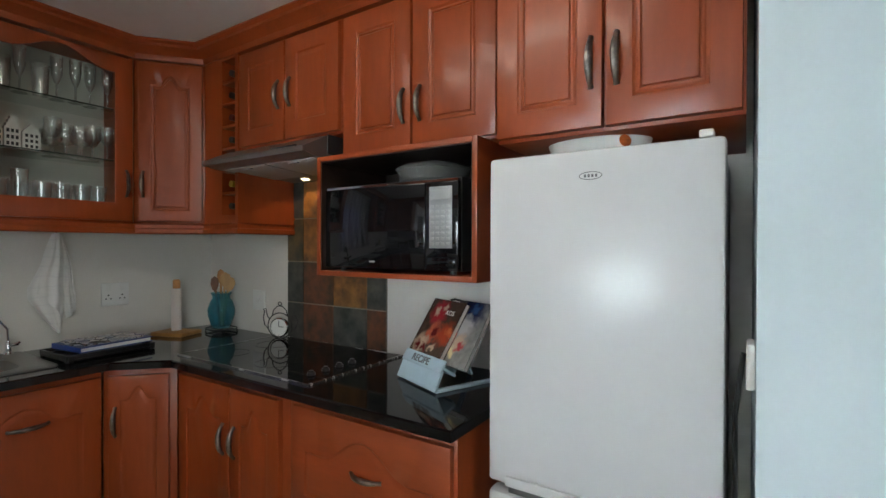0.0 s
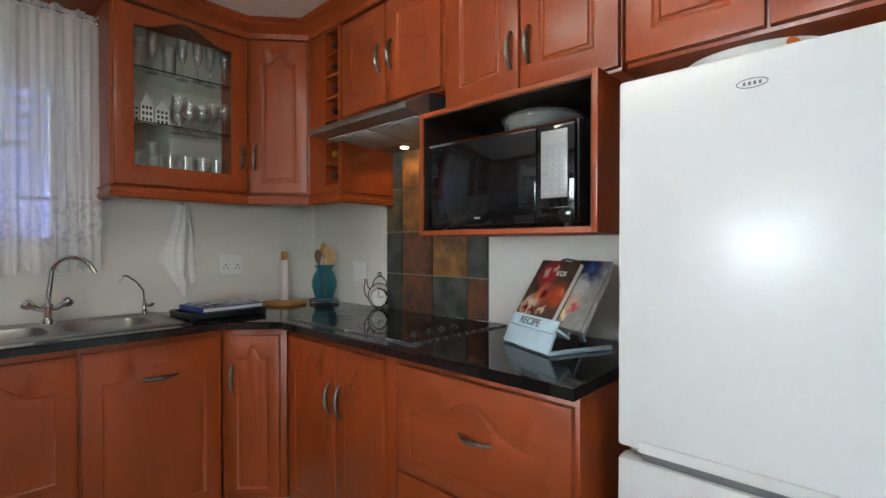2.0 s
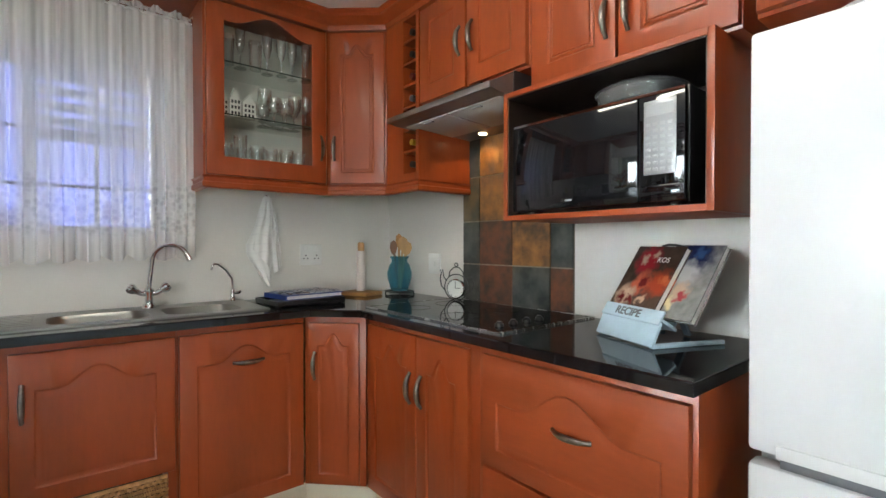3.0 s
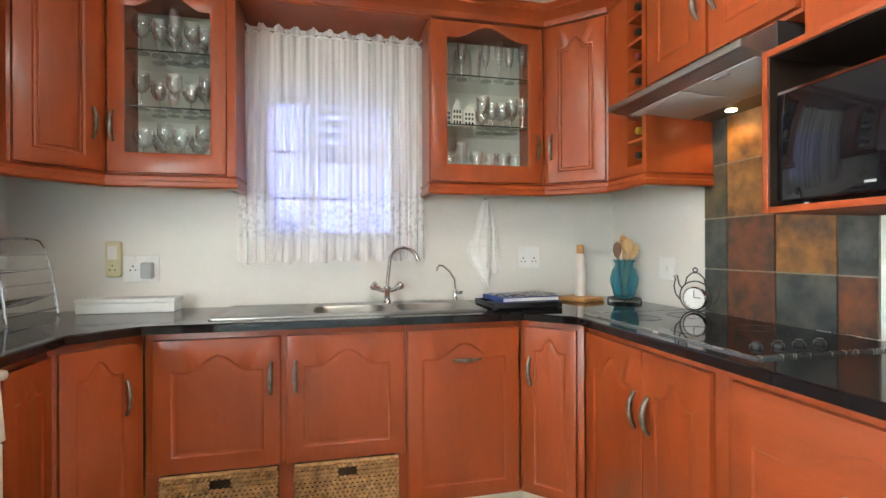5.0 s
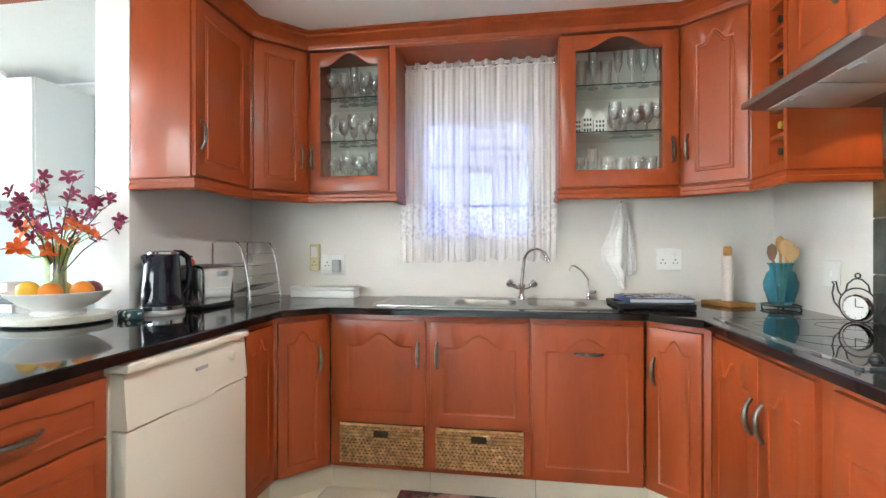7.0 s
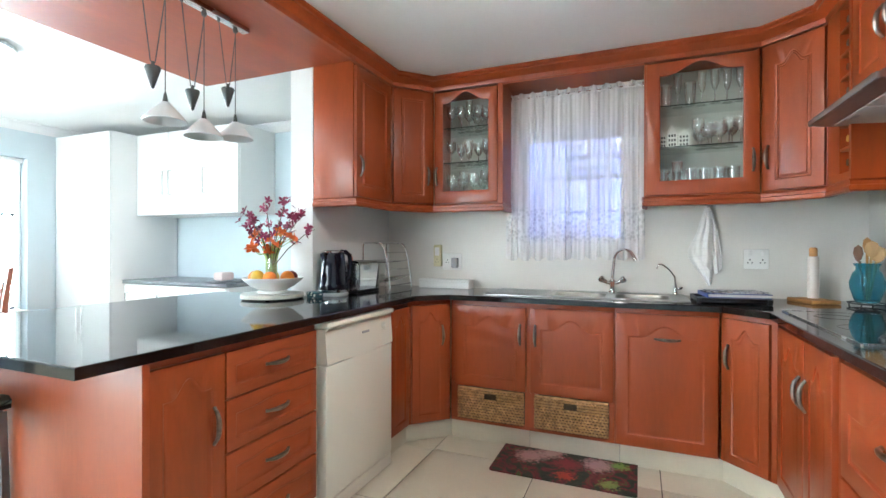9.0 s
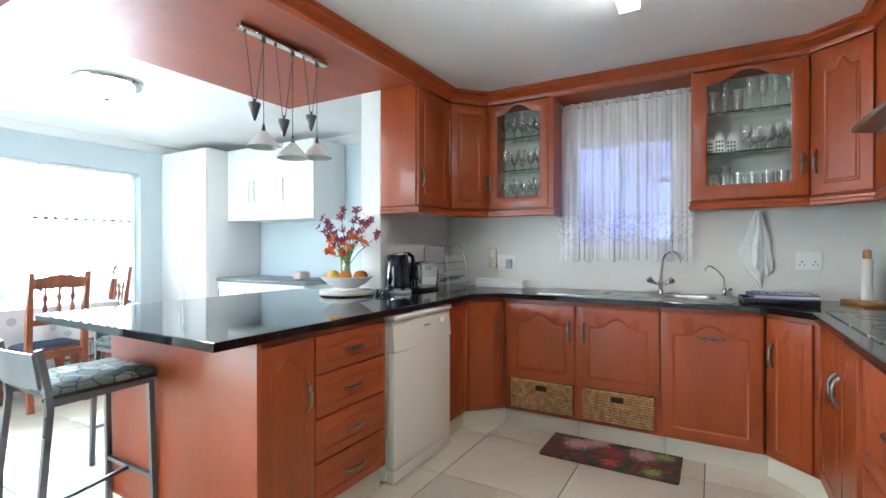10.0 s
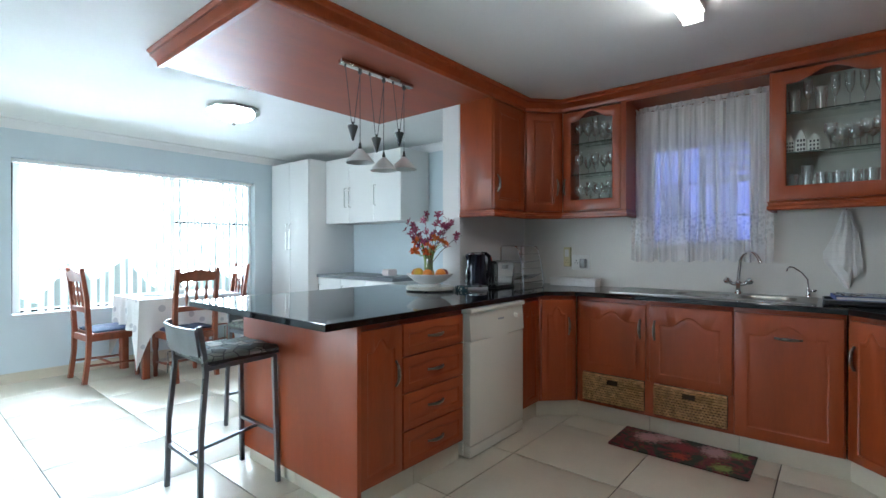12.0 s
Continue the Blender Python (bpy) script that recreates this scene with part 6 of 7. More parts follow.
def cover_print(name, ground, spots, w, h):
    """A printed cover: soft round patches on a ground colour."""
    m = bpy.data.materials.new(name)
    m.use_nodes = True
    n, l = m.node_tree.nodes, m.node_tree.links
    co, fine, warp = n.new("ShaderNodeTexCoord"), n.new("ShaderNodeTexNoise"), n.new("ShaderNodeVectorMath")
    fine.inputs["Scale"].default_value, fine.inputs["Detail"].default_value = 38, 5
    l.new(co.outputs["Object"], fine.inputs[0])
    warp.operation = "MULTIPLY_ADD"
    warp.inputs[1].default_value = (0.06, 0, 0.06)
    l.new(fine.outputs["Color"], warp.inputs[0])
    l.new(co.outputs["Object"], warp.inputs[2])
    mottle = n.new("ShaderNodeMix")
    mottle.data_type = "RGBA"
    mottle.inputs[6].default_value, mottle.inputs[7].default_value = (*[g * 0.5 for g in ground], 1), (*[min(1, g * 1.6) for g in ground], 1)
    l.new(fine.outputs[0], mottle.inputs[0])
    last = mottle.outputs[2]
    for x, z, r, colour in spots:
        d, mr, mx = n.new("ShaderNodeVectorMath"), n.new("ShaderNodeMapRange"), n.new("ShaderNodeMix")
        d.operation = "DISTANCE"
        sq = n.new("ShaderNodeVectorMath")
        sq.operation = "MULTIPLY"
        sq.inputs[1].default_value = (1, 0, 1)
        l.new(warp.outputs[0], sq.inputs[0])
        l.new(sq.outputs[0], d.inputs[0])
        d.inputs[1].default_value = (x * w + 0.03, 0, z * h * 0.93 + 0.03)
        mr.inputs[1].default_value, mr.inputs[2].default_value, mr.inputs[3].default_value, mr.inputs[4].default_value = r * w * 0.45, r * w, 1.0, 0.0
        l.new(d.outputs["Value"], mr.inputs[0])
        mx.data_type = "RGBA"
        l.new(mr.outputs[0], mx.inputs[0])
        l.new(last, mx.inputs[6])
        mx.inputs[7].default_value = (*colour, 1)
        last = mx.outputs[2]
    l.new(last, n["Principled BSDF"].inputs["Base Color"])
    n["Principled BSDF"].inputs["Roughness"].default_value = 0.25
    return m


RED, DEEP, CREAMY = (0.30, 0.045, 0.02), (0.10, 0.008, 0.010), (0.46, 0.33, 0.24)
COVER_A = cover_print("pomegranate_cover", (0.055, 0.036, 0.028), [(-0.12, 0.78, 0.30, (0.30, 0.02, 0.03)), (-0.2, 0.80, 0.10, CREAMY), (0.0, 0.86, 0.09, CREAMY), (0.30, 0.45, 0.28, RED), (0.38, 0.52, 0.12, (0.42, 0.11, 0.04)),
                                                                 (-0.05, 0.46, 0.22, (0.45, 0.10, 0.05)), (0.0, 0.47, 0.14, DEEP), (-0.25, 0.22, 0.25, CREAMY), (-0.3, 0.2, 0.12, DEEP), (-0.1, 0.18, 0.10, DEEP), (0.12, 0.2, 0.10, CREAMY)], 0.215, 0.255)
COVER_B = cover_print("dessert_cover", (0.20, 0.20, 0.19), [(0.0, 0.88, 0.5, (0.01, 0.015, 0.06)), (0.1, 0.9, 0.16, (0.03, 0.07, 0.18)), (0.0, 0.62, 0.3, (0.38, 0.37, 0.36)), (0.0, 0.36, 0.26, CREAMY), (0.1, 0.30, 0.12, (0.36, 0.05, 0.06)), (-0.1, 0.2, 0.16, (0.65, 0.55, 0.30))], 0.17, 0.26)
for name, w, h, material, x, back, yaw, label in (("cookery_book", 0.205, 0.240, COVER_A, -0.028, 0.0, 0, "cookery book with pomegranates on its cover standing on the stand"),
                                                 ("cookery_book", 0.17, 0.245, COVER_B, 0.100, 0.026, 4, "cookery book with a dark and pale cover behind another")):
    b = thing(name, c.matrix_basis @ pose(x, 0.004 + back, 0.0615, lean, 0, yaw), label, "book", "cookery books")
    part("front_cover", boxes((-w / 2, w / 2, -0.036, -0.0335, 0, h)), material, b)
    part("pages", boxes((-w / 2 + 0.003, w / 2 - 0.004, -0.0334, -0.0175, 0.003, h - 0.003)), PAPER, b)
    part("back_cover", boxes((-w / 2, w / 2, -0.0174, -0.015, 0, h)), material, b)
    if back == 0.0:
        t = bpy.data.curves.new("title", "FONT")
        t.body, t.size, t.extrude = "KOS", 0.026, 0.0002
        tt = new("title", t)
        tt.data.materials.append(WHITE_PLASTIC)
        tt.parent = b
        tt.matrix_basis = pose(0.012, -0.0365, 0.182, 90, 0, 0)
CABLE = thing("loose_cable", HERE, "short dark cable lying over the books", "cable")
part("cord", tube([(-0.832, 1.891, 1.198), (-0.807, 1.880, 1.203), (-0.777, 1.866, 1.201), (-0.752, 1.855, 1.197)], 0.004, 6), BLACK, CABLE)

# oval dish on the fridge
c = thing("oven_dish", pose(-0.235, 1.68, 1.6285), "white oval oven dish with a fruit motif on the fridge", "dish")
bm = lathe([(0, 0), (0.105, 0), (0.122, 0.014), (0.136, 0.052), (0.150, 0.056), (0.150, 0.060), (0.131, 0.058), (0.116, 0.018), (0, 0.007)], 40)
for v in bm.verts:
    v.co.y *= 0.72
part("dish", bm, WHITE_PLASTIC, c)
part("motif", lathe([(0, -0.003), (0.014, -0.002), (0.016, 0.001), (0, 0.003)], 14), mat("orange_motif", (0.55, 0.14, 0.03), 0.4, vary=0.3, scale=60), c).matrix_basis = pose(0.085, -0.078, 0.036, 80, 0, 40)

# ---- walls: sockets, switch, towel ----
def wall_plate(m, w, h, label, sockets, rockers):
    c = thing("wall_socket" if sockets else "wall_switch", m, label, "socket" if sockets else "switch")
    part("plate", boxes((-w / 2, w / 2, -0.009, 0, -h / 2, h / 2), bevel=0.003), WHITE_PLASTIC, c)
    for x, z in sockets:
        for dx, dz, r in ((0, 0.012, 0.0042), (-0.011, -0.006, 0.0036), (0.011, -0.006, 0.0036)):
            part("pin_hole", lathe([(0, -0.0006), (r, -0.0006), (r, 0.0006), (0, 0.0006)], 10), BLACK, c).matrix_basis = pose(x + dx, -0.0092, z + dz, 90, 0, 0)
    for x, z in rockers:
        part("rocker", boxes((x - 0.009, x + 0.009, -0.013, -0.0085, z - 0.014, z + 0.014), bevel=0.002), WHITE_PLASTIC, c)
    return c


wall_plate(pose(WX, 1.517, 1.145, 0, 0, 90), 0.128, 0.118, "white double wall socket", ((-0.032, -0.016), (0.032, -0.016)), ((-0.032, 0.034), (0.032, 0.034)))
wall_plate(pose(-2.19, HY, 1.095), 0.105, 0.112, "white isolator switch plate by the hob", (), ((0.0, 0.0),))
c = wall_plate(pose(WX, -0.428, 1.105, 0, 0, 90), 0.155, 0.125, "white double socket with plugs in it", ((-0.035, 0.0),), ((-0.03, 0.046),))
part("plug_top", boxes((0.010, 0.058, -0.055, -0.0095, -0.045, 0.030), bevel=0.008), GREY_PLASTIC, c, "grey plug-in adaptor")
IVORY = mat("ivory_plastic", (0.66, 0.60, 0.36), 0.4, vary=0.04, scale=12)
c = thing("plug_adaptor", pose(WX, -0.538, 1.150, 0, 0, 90), "yellowed tall multi-plug adaptor on the wall", "adaptor")
part("shell", boxes((-0.031, 0.031, -0.034, -0.001, -0.082, 0.082), bevel=0.008), IVORY, c)
part("label", boxes((-0.019, 0.019, -0.0352, -0.0335, 0.0, 0.062)), PAPER, c, "pale printed label")
for dx, dz in ((0, -0.028), (-0.011, -0.048), (0.011, -0.048)):
    part("pin_hole", boxes((dx - 0.003, dx + 0.003, -0.0350, -0.0338, dz - 0.003, dz + 0.003)), BLACK, c)

TOWEL = mat("checked_towel", (0.86, 0.85, 0.83), 0.9, bump=0.3, bump_scale=160, vary=0.04, scale=8)
tn, tl = TOWEL.node_tree.nodes, TOWEL.node_tree.links
tco, check, tmix = tn.new("ShaderNodeTexCoord"), tn.new("ShaderNodeTexWave"), tn.new("ShaderNodeMix")
check.bands_direction, tmix.data_type = "Z", "RGBA"
check.inputs["Scale"].default_value, check.inputs["Distortion"].default_value = 7.0, 4.0
tl.new(tco.outputs["Object"], check.inputs[0])
thin = tn.new("ShaderNodeMapRange")
thin.inputs[1].default_value, thin.inputs[2].default_value, thin.inputs[4].default_value = 0.90, 0.99, 0.10
tl.new(check.outputs["Fac"], thin.inputs[0])
tl.new(thin.outputs[0], tmix.inputs[0])
tmix.inputs[6].default_value, tmix.inputs[7].default_value = (0.90, 0.89, 0.87, 1), (0.50, 0.50, 0.53, 1)
tl.new(tmix.outputs[2], tn["Principled BSDF"].inputs["Base Color"])


def between(v, rows):
    for (a, p), (b, q) in zip(rows, rows[1:]):
        if v <= b:
            return p + (q - p) * (v - a) / (b - a)
    return rows[-1][1]


def drape(left, right, out, ripple, seed):
    """A hanging fold of cloth between two edges, rows of (share of its length, y, z)."""
    rng = random.Random(seed)
    p1, p2 = rng.uniform(0, 6), rng.uniform(0, 6)
    bm = bmesh.new()
    nu, nv = 22, 30
    grid = []
    for j in range(nv + 1):
        v = j / nv
        row = []
        for i in range(nu + 1):
            u = i / nu
            y = between(v, [(t, a) for t, a, _ in left]) * (1 - u) + between(v, [(t, a) for t, a, _ in right]) * u
            z = between(v, [(t, a) for t, _, a in left]) * (1 - u) + between(v, [(t, a) for t, _, a in right]) * u
            x = out + 0.010 * math.sin(math.pi * u) + min(1, 0.3 + v) * ripple * (math.sin(u * 8 + p1 + 1.2 * v) + 0.5 * math.sin(u * 15 + p2 - 2 * v))
            row.append(bm.verts.new((x, y + 0.003 * math.sin(9 * v + p2), z)))
        grid.append(row)
    for j in range(nv):
        for i in range(nu):
            bm.faces.new((grid[j][i], grid[j][i + 1], grid[j + 1][i + 1], grid[j + 1][i]))
    return bm


c = thing("tea_towel", pose(WX + 0.010, 1.262, 1.452), "white checked tea towel hanging from a hook", "towel")
part("back_fold", drape([(0, -0.018, 0), (0.35, -0.060, -0.14), (0.6, -0.112, -0.25), (0.72, -0.108, -0.30), (1, 0.004, -0.475)],
                        [(0, 0.012, 0), (0.4, 0.030, -0.18), (0.8, 0.034, -0.36), (1, 0.020, -0.465)], 0.014, 0.006, 3), TOWEL, c)
part("side_fold", drape([(0, 0.010, -0.002), (0.4, 0.022, -0.18), (0.75, 0.030, -0.34), (1, 0.034, -0.405)],
                        [(0, 0.024, -0.002), (0.45, 0.056, -0.15), (0.8, 0.078, -0.29), (1, 0.074, -0.365)], 0.022, 0.007, 5), TOWEL, c)
part("front_fold", drape([(0, -0.014, 0.004), (0.4, -0.040, -0.12), (0.75, -0.074, -0.22), (1, -0.082, -0.275)],
                         [(0, 0.010, 0.004), (0.4, 0.024, -0.15), (0.8, 0.026, -0.31), (1, 0.014, -0.385)], 0.034, 0.008, 8), TOWEL, c)
part("hook", tube([(-0.009, 0, 0.015), (0.012, 0, 0.012), (0.024, 0, -0.004), (0.018, 0, -0.014)], 0.003, 6), CHROME, c)

# ---- by the wall stub: kettle, toaster, rack, box ----
c = thing("kettle", pose(-1.782, -0.870, Z, 0, 0, 0) @ Matrix.Diagonal((1, 1, 1.10, 1)), "glossy black kettle on its chrome-rimmed base", "kettle")
part("power_base", lathe([(0, 0), (0.092, 0), (0.094, 0.008), (0.088, 0.018), (0, 0.018)], 32), GREY_PLASTIC, c)
KETTLE_BLACK = mat("kettle_gloss_black", (0.004, 0.004, 0.010), 0.07, ior=1.38, vary=0.05, scale=8)
part("body", lathe([(0, 0.036), (0.083, 0.036), (0.084, 0.05), (0.070, 0.225), (0.066, 0.238), (0, 0.238)], 40), KETTLE_BLACK, c)
part("chrome_ring", lathe([(0, 0.0185), (0.086, 0.0185), (0.087, 0.034), (0.084, 0.0358), (0, 0.0358)], 40), CHROME, c)
part("lid", lathe([(0, 0.2385), (0.066, 0.2385), (0.062, 0.248), (0.03, 0.253), (0, 0.254)], 32), BLACK, c)
part("lid_ring", lathe([(0.0665, 0.2385), (0.069, 0.241), (0.066, 0.247), (0.0625, 0.2472)], 32), CHROME, c)
ha = math.radians(152)
hx, hy = math.cos(ha), math.sin(ha)
part("handle", tube([(r * hx, r * hy, z) for r, z in ((0.050, 0.245), (0.085, 0.243), (0.112, 0.225), (0.120, 0.17), (0.112, 0.11), (0.092, 0.075), (0.074, 0.065))], [0.012, 0.013, 0.014, 0.014, 0.013, 0.012, 0.010], 10), KETTLE_BLACK, c)
part("spout", tube([(-0.058 * hx, -0.058 * hy, 0.205), (-0.072 * hx, -0.072 * hy, 0.228), (-0.078 * hx, -0.078 * hy, 0.236)], [0.018, 0.014, 0.009], 10), KETTLE_BLACK, c)
c = thing("toaster", pose(-2.055, -0.866, Z) @ Matrix.Diagonal((1.0, 1.16, 1.08, 1)), "chrome two-slice toaster with black ends", "toaster")
bm = bmesh.new()
n = 8
prof = [(-0.078, 0.02), (0.078, 0.02)] + [(0.078 - 0.026 + 0.026 * math.cos(math.pi / 2 * k / n), 0.165 + 0.026 * math.sin(math.pi / 2 * k / n)) for k in range(n + 1)]
prof += [(-0.052 - 0.026 * math.sin(math.pi / 2 * k / n), 0.165 + 0.026 * math.cos(math.pi / 2 * k / n)) for k in range(n + 1)]
va, vb = [bm.verts.new((-0.115, y, z)) for y, z in prof], [bm.verts.new((0.115, y, z)) for y, z in prof]
bm.faces.new(va)
bm.faces.new(vb[::-1])
for k in range(len(prof)):
    bm.faces.new((va[k], vb[k], vb[(k + 1) % len(prof)], va[(k + 1) % len(prof)]))
part("shell", bm, CHROME, c)
for s in (-1, 1):
    e = part("end_cap", boxes((min(s * 0.1155, s * 0.140), max(s * 0.1155, s * 0.140), -0.072, 0.072, 0.012, 0.182), bevel=0.018), STEEL, c)
    part("slot", boxes((-0.095, 0.095, s * 0.028 - 0.012, s * 0.028 + 0.012, 0.1905, 0.1925)), BLACK, c)
part("base", boxes((-0.135, 0.135, -0.075, 0.075, 0, 0.0195), bevel=0.005), BLACK, c)
part("lever", boxes((0.141, 0.165, -0.014, 0.014, 0.115, 0.130), bevel=0.004), BLACK, c)
c = thing("egg_timer", pose(-1.965, -0.866, Z + 0.2082), "small red and black egg timer on the toaster", "timer")
part("body", lathe([(0, 0), (0.016, 0), (0.018, 0.012), (0.012, 0.03), (0, 0.036)], 16), mat("red_plastic", (0.55, 0.07, 0.02), 0.35, vary=0.05, scale=20), c)
part("cap", lathe([(0, 0.0362), (0.010, 0.0362), (0.007, 0.046), (0, 0.047)], 12), BLACK, c)
c = thing("dish_rack", pose(-2.40, -0.835, Z), "chrome wire dish rack with sloping tiers", "dish rack")
for x in (-0.165, 0.165):
    part("side_frame", tube([(x, 0.115, 0.006), (x, 0.105, 0.09), (x, 0.088, 0.20), (x, 0.066, 0.285), (x, 0.045, 0.318), (x, 0.01, 0.329), (x, -0.07, 0.329), (x, -0.10, 0.325), (x, -0.106, 0.31), (x, -0.108, 0.006)], 0.0062, 8), CHROME, c)
for z, y in ((0.20, 0.088), (0.09, 0.105), (0.325, 0.0), (0.326, -0.095), (0.03, 0.112), (0.20, -0.107), (0.09, -0.107), (0.26, 0.073), (0.14, 0.098)):
    part("cross_wire", tube([(-0.165, y, z), (0.165, y, z)], 0.0042, 8), CHROME, c)
for k in range(13):
    x = -0.150 + 0.025 * k
    part("tier_wire", tube([(x, 0.088, 0.20), (x, 0.0, 0.188), (x, -0.107, 0.20)], 0.0022, 6), CHROME, c)
    part("tier_wire", tube([(x, 0.105, 0.09), (x, 0.0, 0.045), (x, -0.107, 0.09)], 0.0022, 6), CHROME, c)
c = thing("white_box", pose(-2.575, -0.440, Z, 0, 0, 90), "long low white lidded box against the wall", "box")
part("tray", boxes((-0.195, 0.195, -0.055, 0.055, 0, 0.044), bevel=0.004), WHITE_PLASTIC, c)
part("lid", boxes((-0.199, 0.199, -0.059, 0.059, 0.0445, 0.064), bevel=0.005), WHITE_PLASTIC, c)
c = thing("tin", pose(-1.645, -0.900, Z) @ Matrix.Scale(0.82, 4), "small round teal tin with white flowers", "tin")
TEAL = fabric("teal_flower_tin", [(0.0, (0.02, 0.07, 0.09)), (0.6, (0.03, 0.11, 0.13)), (0.86, (0.55, 0.55, 0.50))], 60)
part("base", lathe([(0, 0), (0.055, 0), (0.056, 0.022), (0, 0.022)], 28), TEAL, c)
part("lid", lathe([(0, 0.0222), (0.058, 0.0222), (0.058, 0.036), (0.055, 0.039), (0, 0.039)], 28), TEAL, c)

# fruit bowl and flowers
MARBLE = mat("pale_marble", (0.55, 0.53, 0.47), 0.3, vary=0.18, scale=9, bump=0.02)
BX, BY = -1.500, -1.085
c = thing("marble_board", pose(BX, BY, Z), "round pale marble board under the bowl", "board")
part("slab", lathe([(0, 0.006), (0.170, 0.006), (0.175, 0.010), (0.175, 0.028), (0.170, 0.032), (0, 0.032)], 48), MARBLE, c)
for a in (30, 150, 270):
    part("foot", lathe([(0, 0), (0.012, 0), (0.012, 0.0062), (0, 0.0062)], 10, at=(0.13 * math.cos(radians(a)), 0.13 * math.sin(radians(a)), 0)), BLACK, c)
FZ = Z + 0.0325
c = solo("fruit_bowl", lathe([(0, 0), (0.085, 0), (0.088, 0.008), (0.075, 0.018), (0.12, 0.040), (0.165, 0.078), (0.172, 0.088), (0.167, 0.090), (0.155, 0.078), (0.11, 0.046), (0.05, 0.030), (0, 0.026)], 48),
         WHITE_PLASTIC, pose(BX, BY, FZ), "wide white ceramic bowl of fruit", "bowl")
PEEL = [mat("orange_peel", (0.62, 0.20, 0.015), 0.45, vary=0.1, scale=20, bump=0.25, bump_scale=200), mat("yellow_peel", (0.62, 0.38, 0.03), 0.45, vary=0.12, scale=20, bump=0.15, bump_scale=120),
        mat("red_skin", (0.14, 0.02, 0.02), 0.3, vary=0.3, scale=14)]
for k, (x, y, z, r, m, what) in enumerate(((0.08, 0.05, 0.088, 0.040, 0, "orange"), (0.00, 0.105, 0.090, 0.040, 0, "orange"), (-0.085, 0.06, 0.088, 0.038, 2, "plum"), (-0.06, -0.06, 0.088, 0.040, 1, "lemon"),
                                           (0.05, -0.085, 0.088, 0.040, 0, "orange"), (0.115, -0.005, 0.100, 0.036, 1, "lemon"))):
    bm = lathe([(0, -r), (r * 0.5, -r * 0.87), (r * 0.87, -r * 0.5), (r, 0), (r * 0.87, r * 0.5), (r * 0.5, r * 0.87), (r * 0.12, r * 0.97), (0, r * 0.94)], 20)
    solo(what, bm, PEEL[m], pose(BX + x, BY + y, FZ + z, 20 * k, 13 * k, 0), {"orange": "ripe orange in the fruit bowl", "plum": "dark red plum in the bowl", "lemon": "yellow lemon in the fruit bowl"}[what], "fruit", "fruit in the bowl")
c = thing("flower_vase", pose(BX + 0.01, BY + 0.0, FZ + 0.0285), "tall vase of orange lilies and purple orchids among the fruit", "flowers")
GREEN_STEM = mat("pale_green_stem", (0.30, 0.42, 0.12), 0.45, vary=0.25, scale=12, stretch=(4, 4, 0.6))
DARK_STEM = mat("dark_stem", (0.09, 0.07, 0.035), 0.6, vary=0.3, scale=20)
part("vase", lathe([(0, 0), (0.026, 0), (0.030, 0.06), (0.028, 0.17), (0.025, 0.17), (0.026, 0.06), (0, 0.006)], 20), GLASS, c)
for x, y in ((0.0, 0.0), (0.012, -0.012), (-0.014, 0.006)):
    part("stalk", tube([(x, y, 0.008), (x * 1.1, y * 1.1, 0.16), (x * 2.5, y * 2.5, 0.235)], [0.017, 0.016, 0.011], 10), GREEN_STEM, c)
rng = random.Random(21)


def blossom(size, petals, cup, seed):
    """Open flower of pointed petals."""
    r2 = random.Random(seed)
    bm = bmesh.new()
    for k in range(petals):
        a = 2 * math.pi * k / petals + r2.uniform(-0.15, 0.15)
        tilt = cup + r2.uniform(-0.25, 0.25)
        out, up = Vector((math.cos(a), math.sin(a), 0)), Vector((0, 0, 1))
        side = Vector((-math.sin(a), math.cos(a), 0))
        rows = []
        for t, w in ((0.06, 0.06), (0.35, 0.20), (0.65, 0.22), (0.88, 0.10), (1.0, 0.01)):
            centre = size * t * (out * math.cos(tilt * (0.6 + 0.6 * t)) + up * math.sin(tilt) * (1 - 0.45 * t * t))
            rows.append([bm.verts.new(centre + side * w * size * s + up * (abs(s) * 0.05 * size)) for s in (-1, 0, 1)])
        for p, q in zip(rows, rows[1:]):
            for s in range(2):
                bm.faces.new((p[s], p[s + 1], q[s + 1], q[s]))
    lathe([(0, -0.04 * size), (0.08 * size, 0.0), (0.06 * size, 0.16 * size), (0, 0.2 * size)], 8, bm)
    return bm


ORANGE_PETAL = mat("orange_petal", (0.72, 0.13, 0.02), 0.5, vary=0.25, scale=40)
PURPLE_PETAL = mat("purple_petal", (0.30, 0.035, 0.10), 0.5, vary=0.35, scale=40)
orange_me = [mesh_of(blossom(0.048, 6, 0.5, s), "lily_bloom", ORANGE_PETAL) for s in range(3)]
purple_me = [mesh_of(blossom(0.035, 5, 0.45, s + 9), "orchid_bloom", PURPLE_PETAL) for s in range(3)]
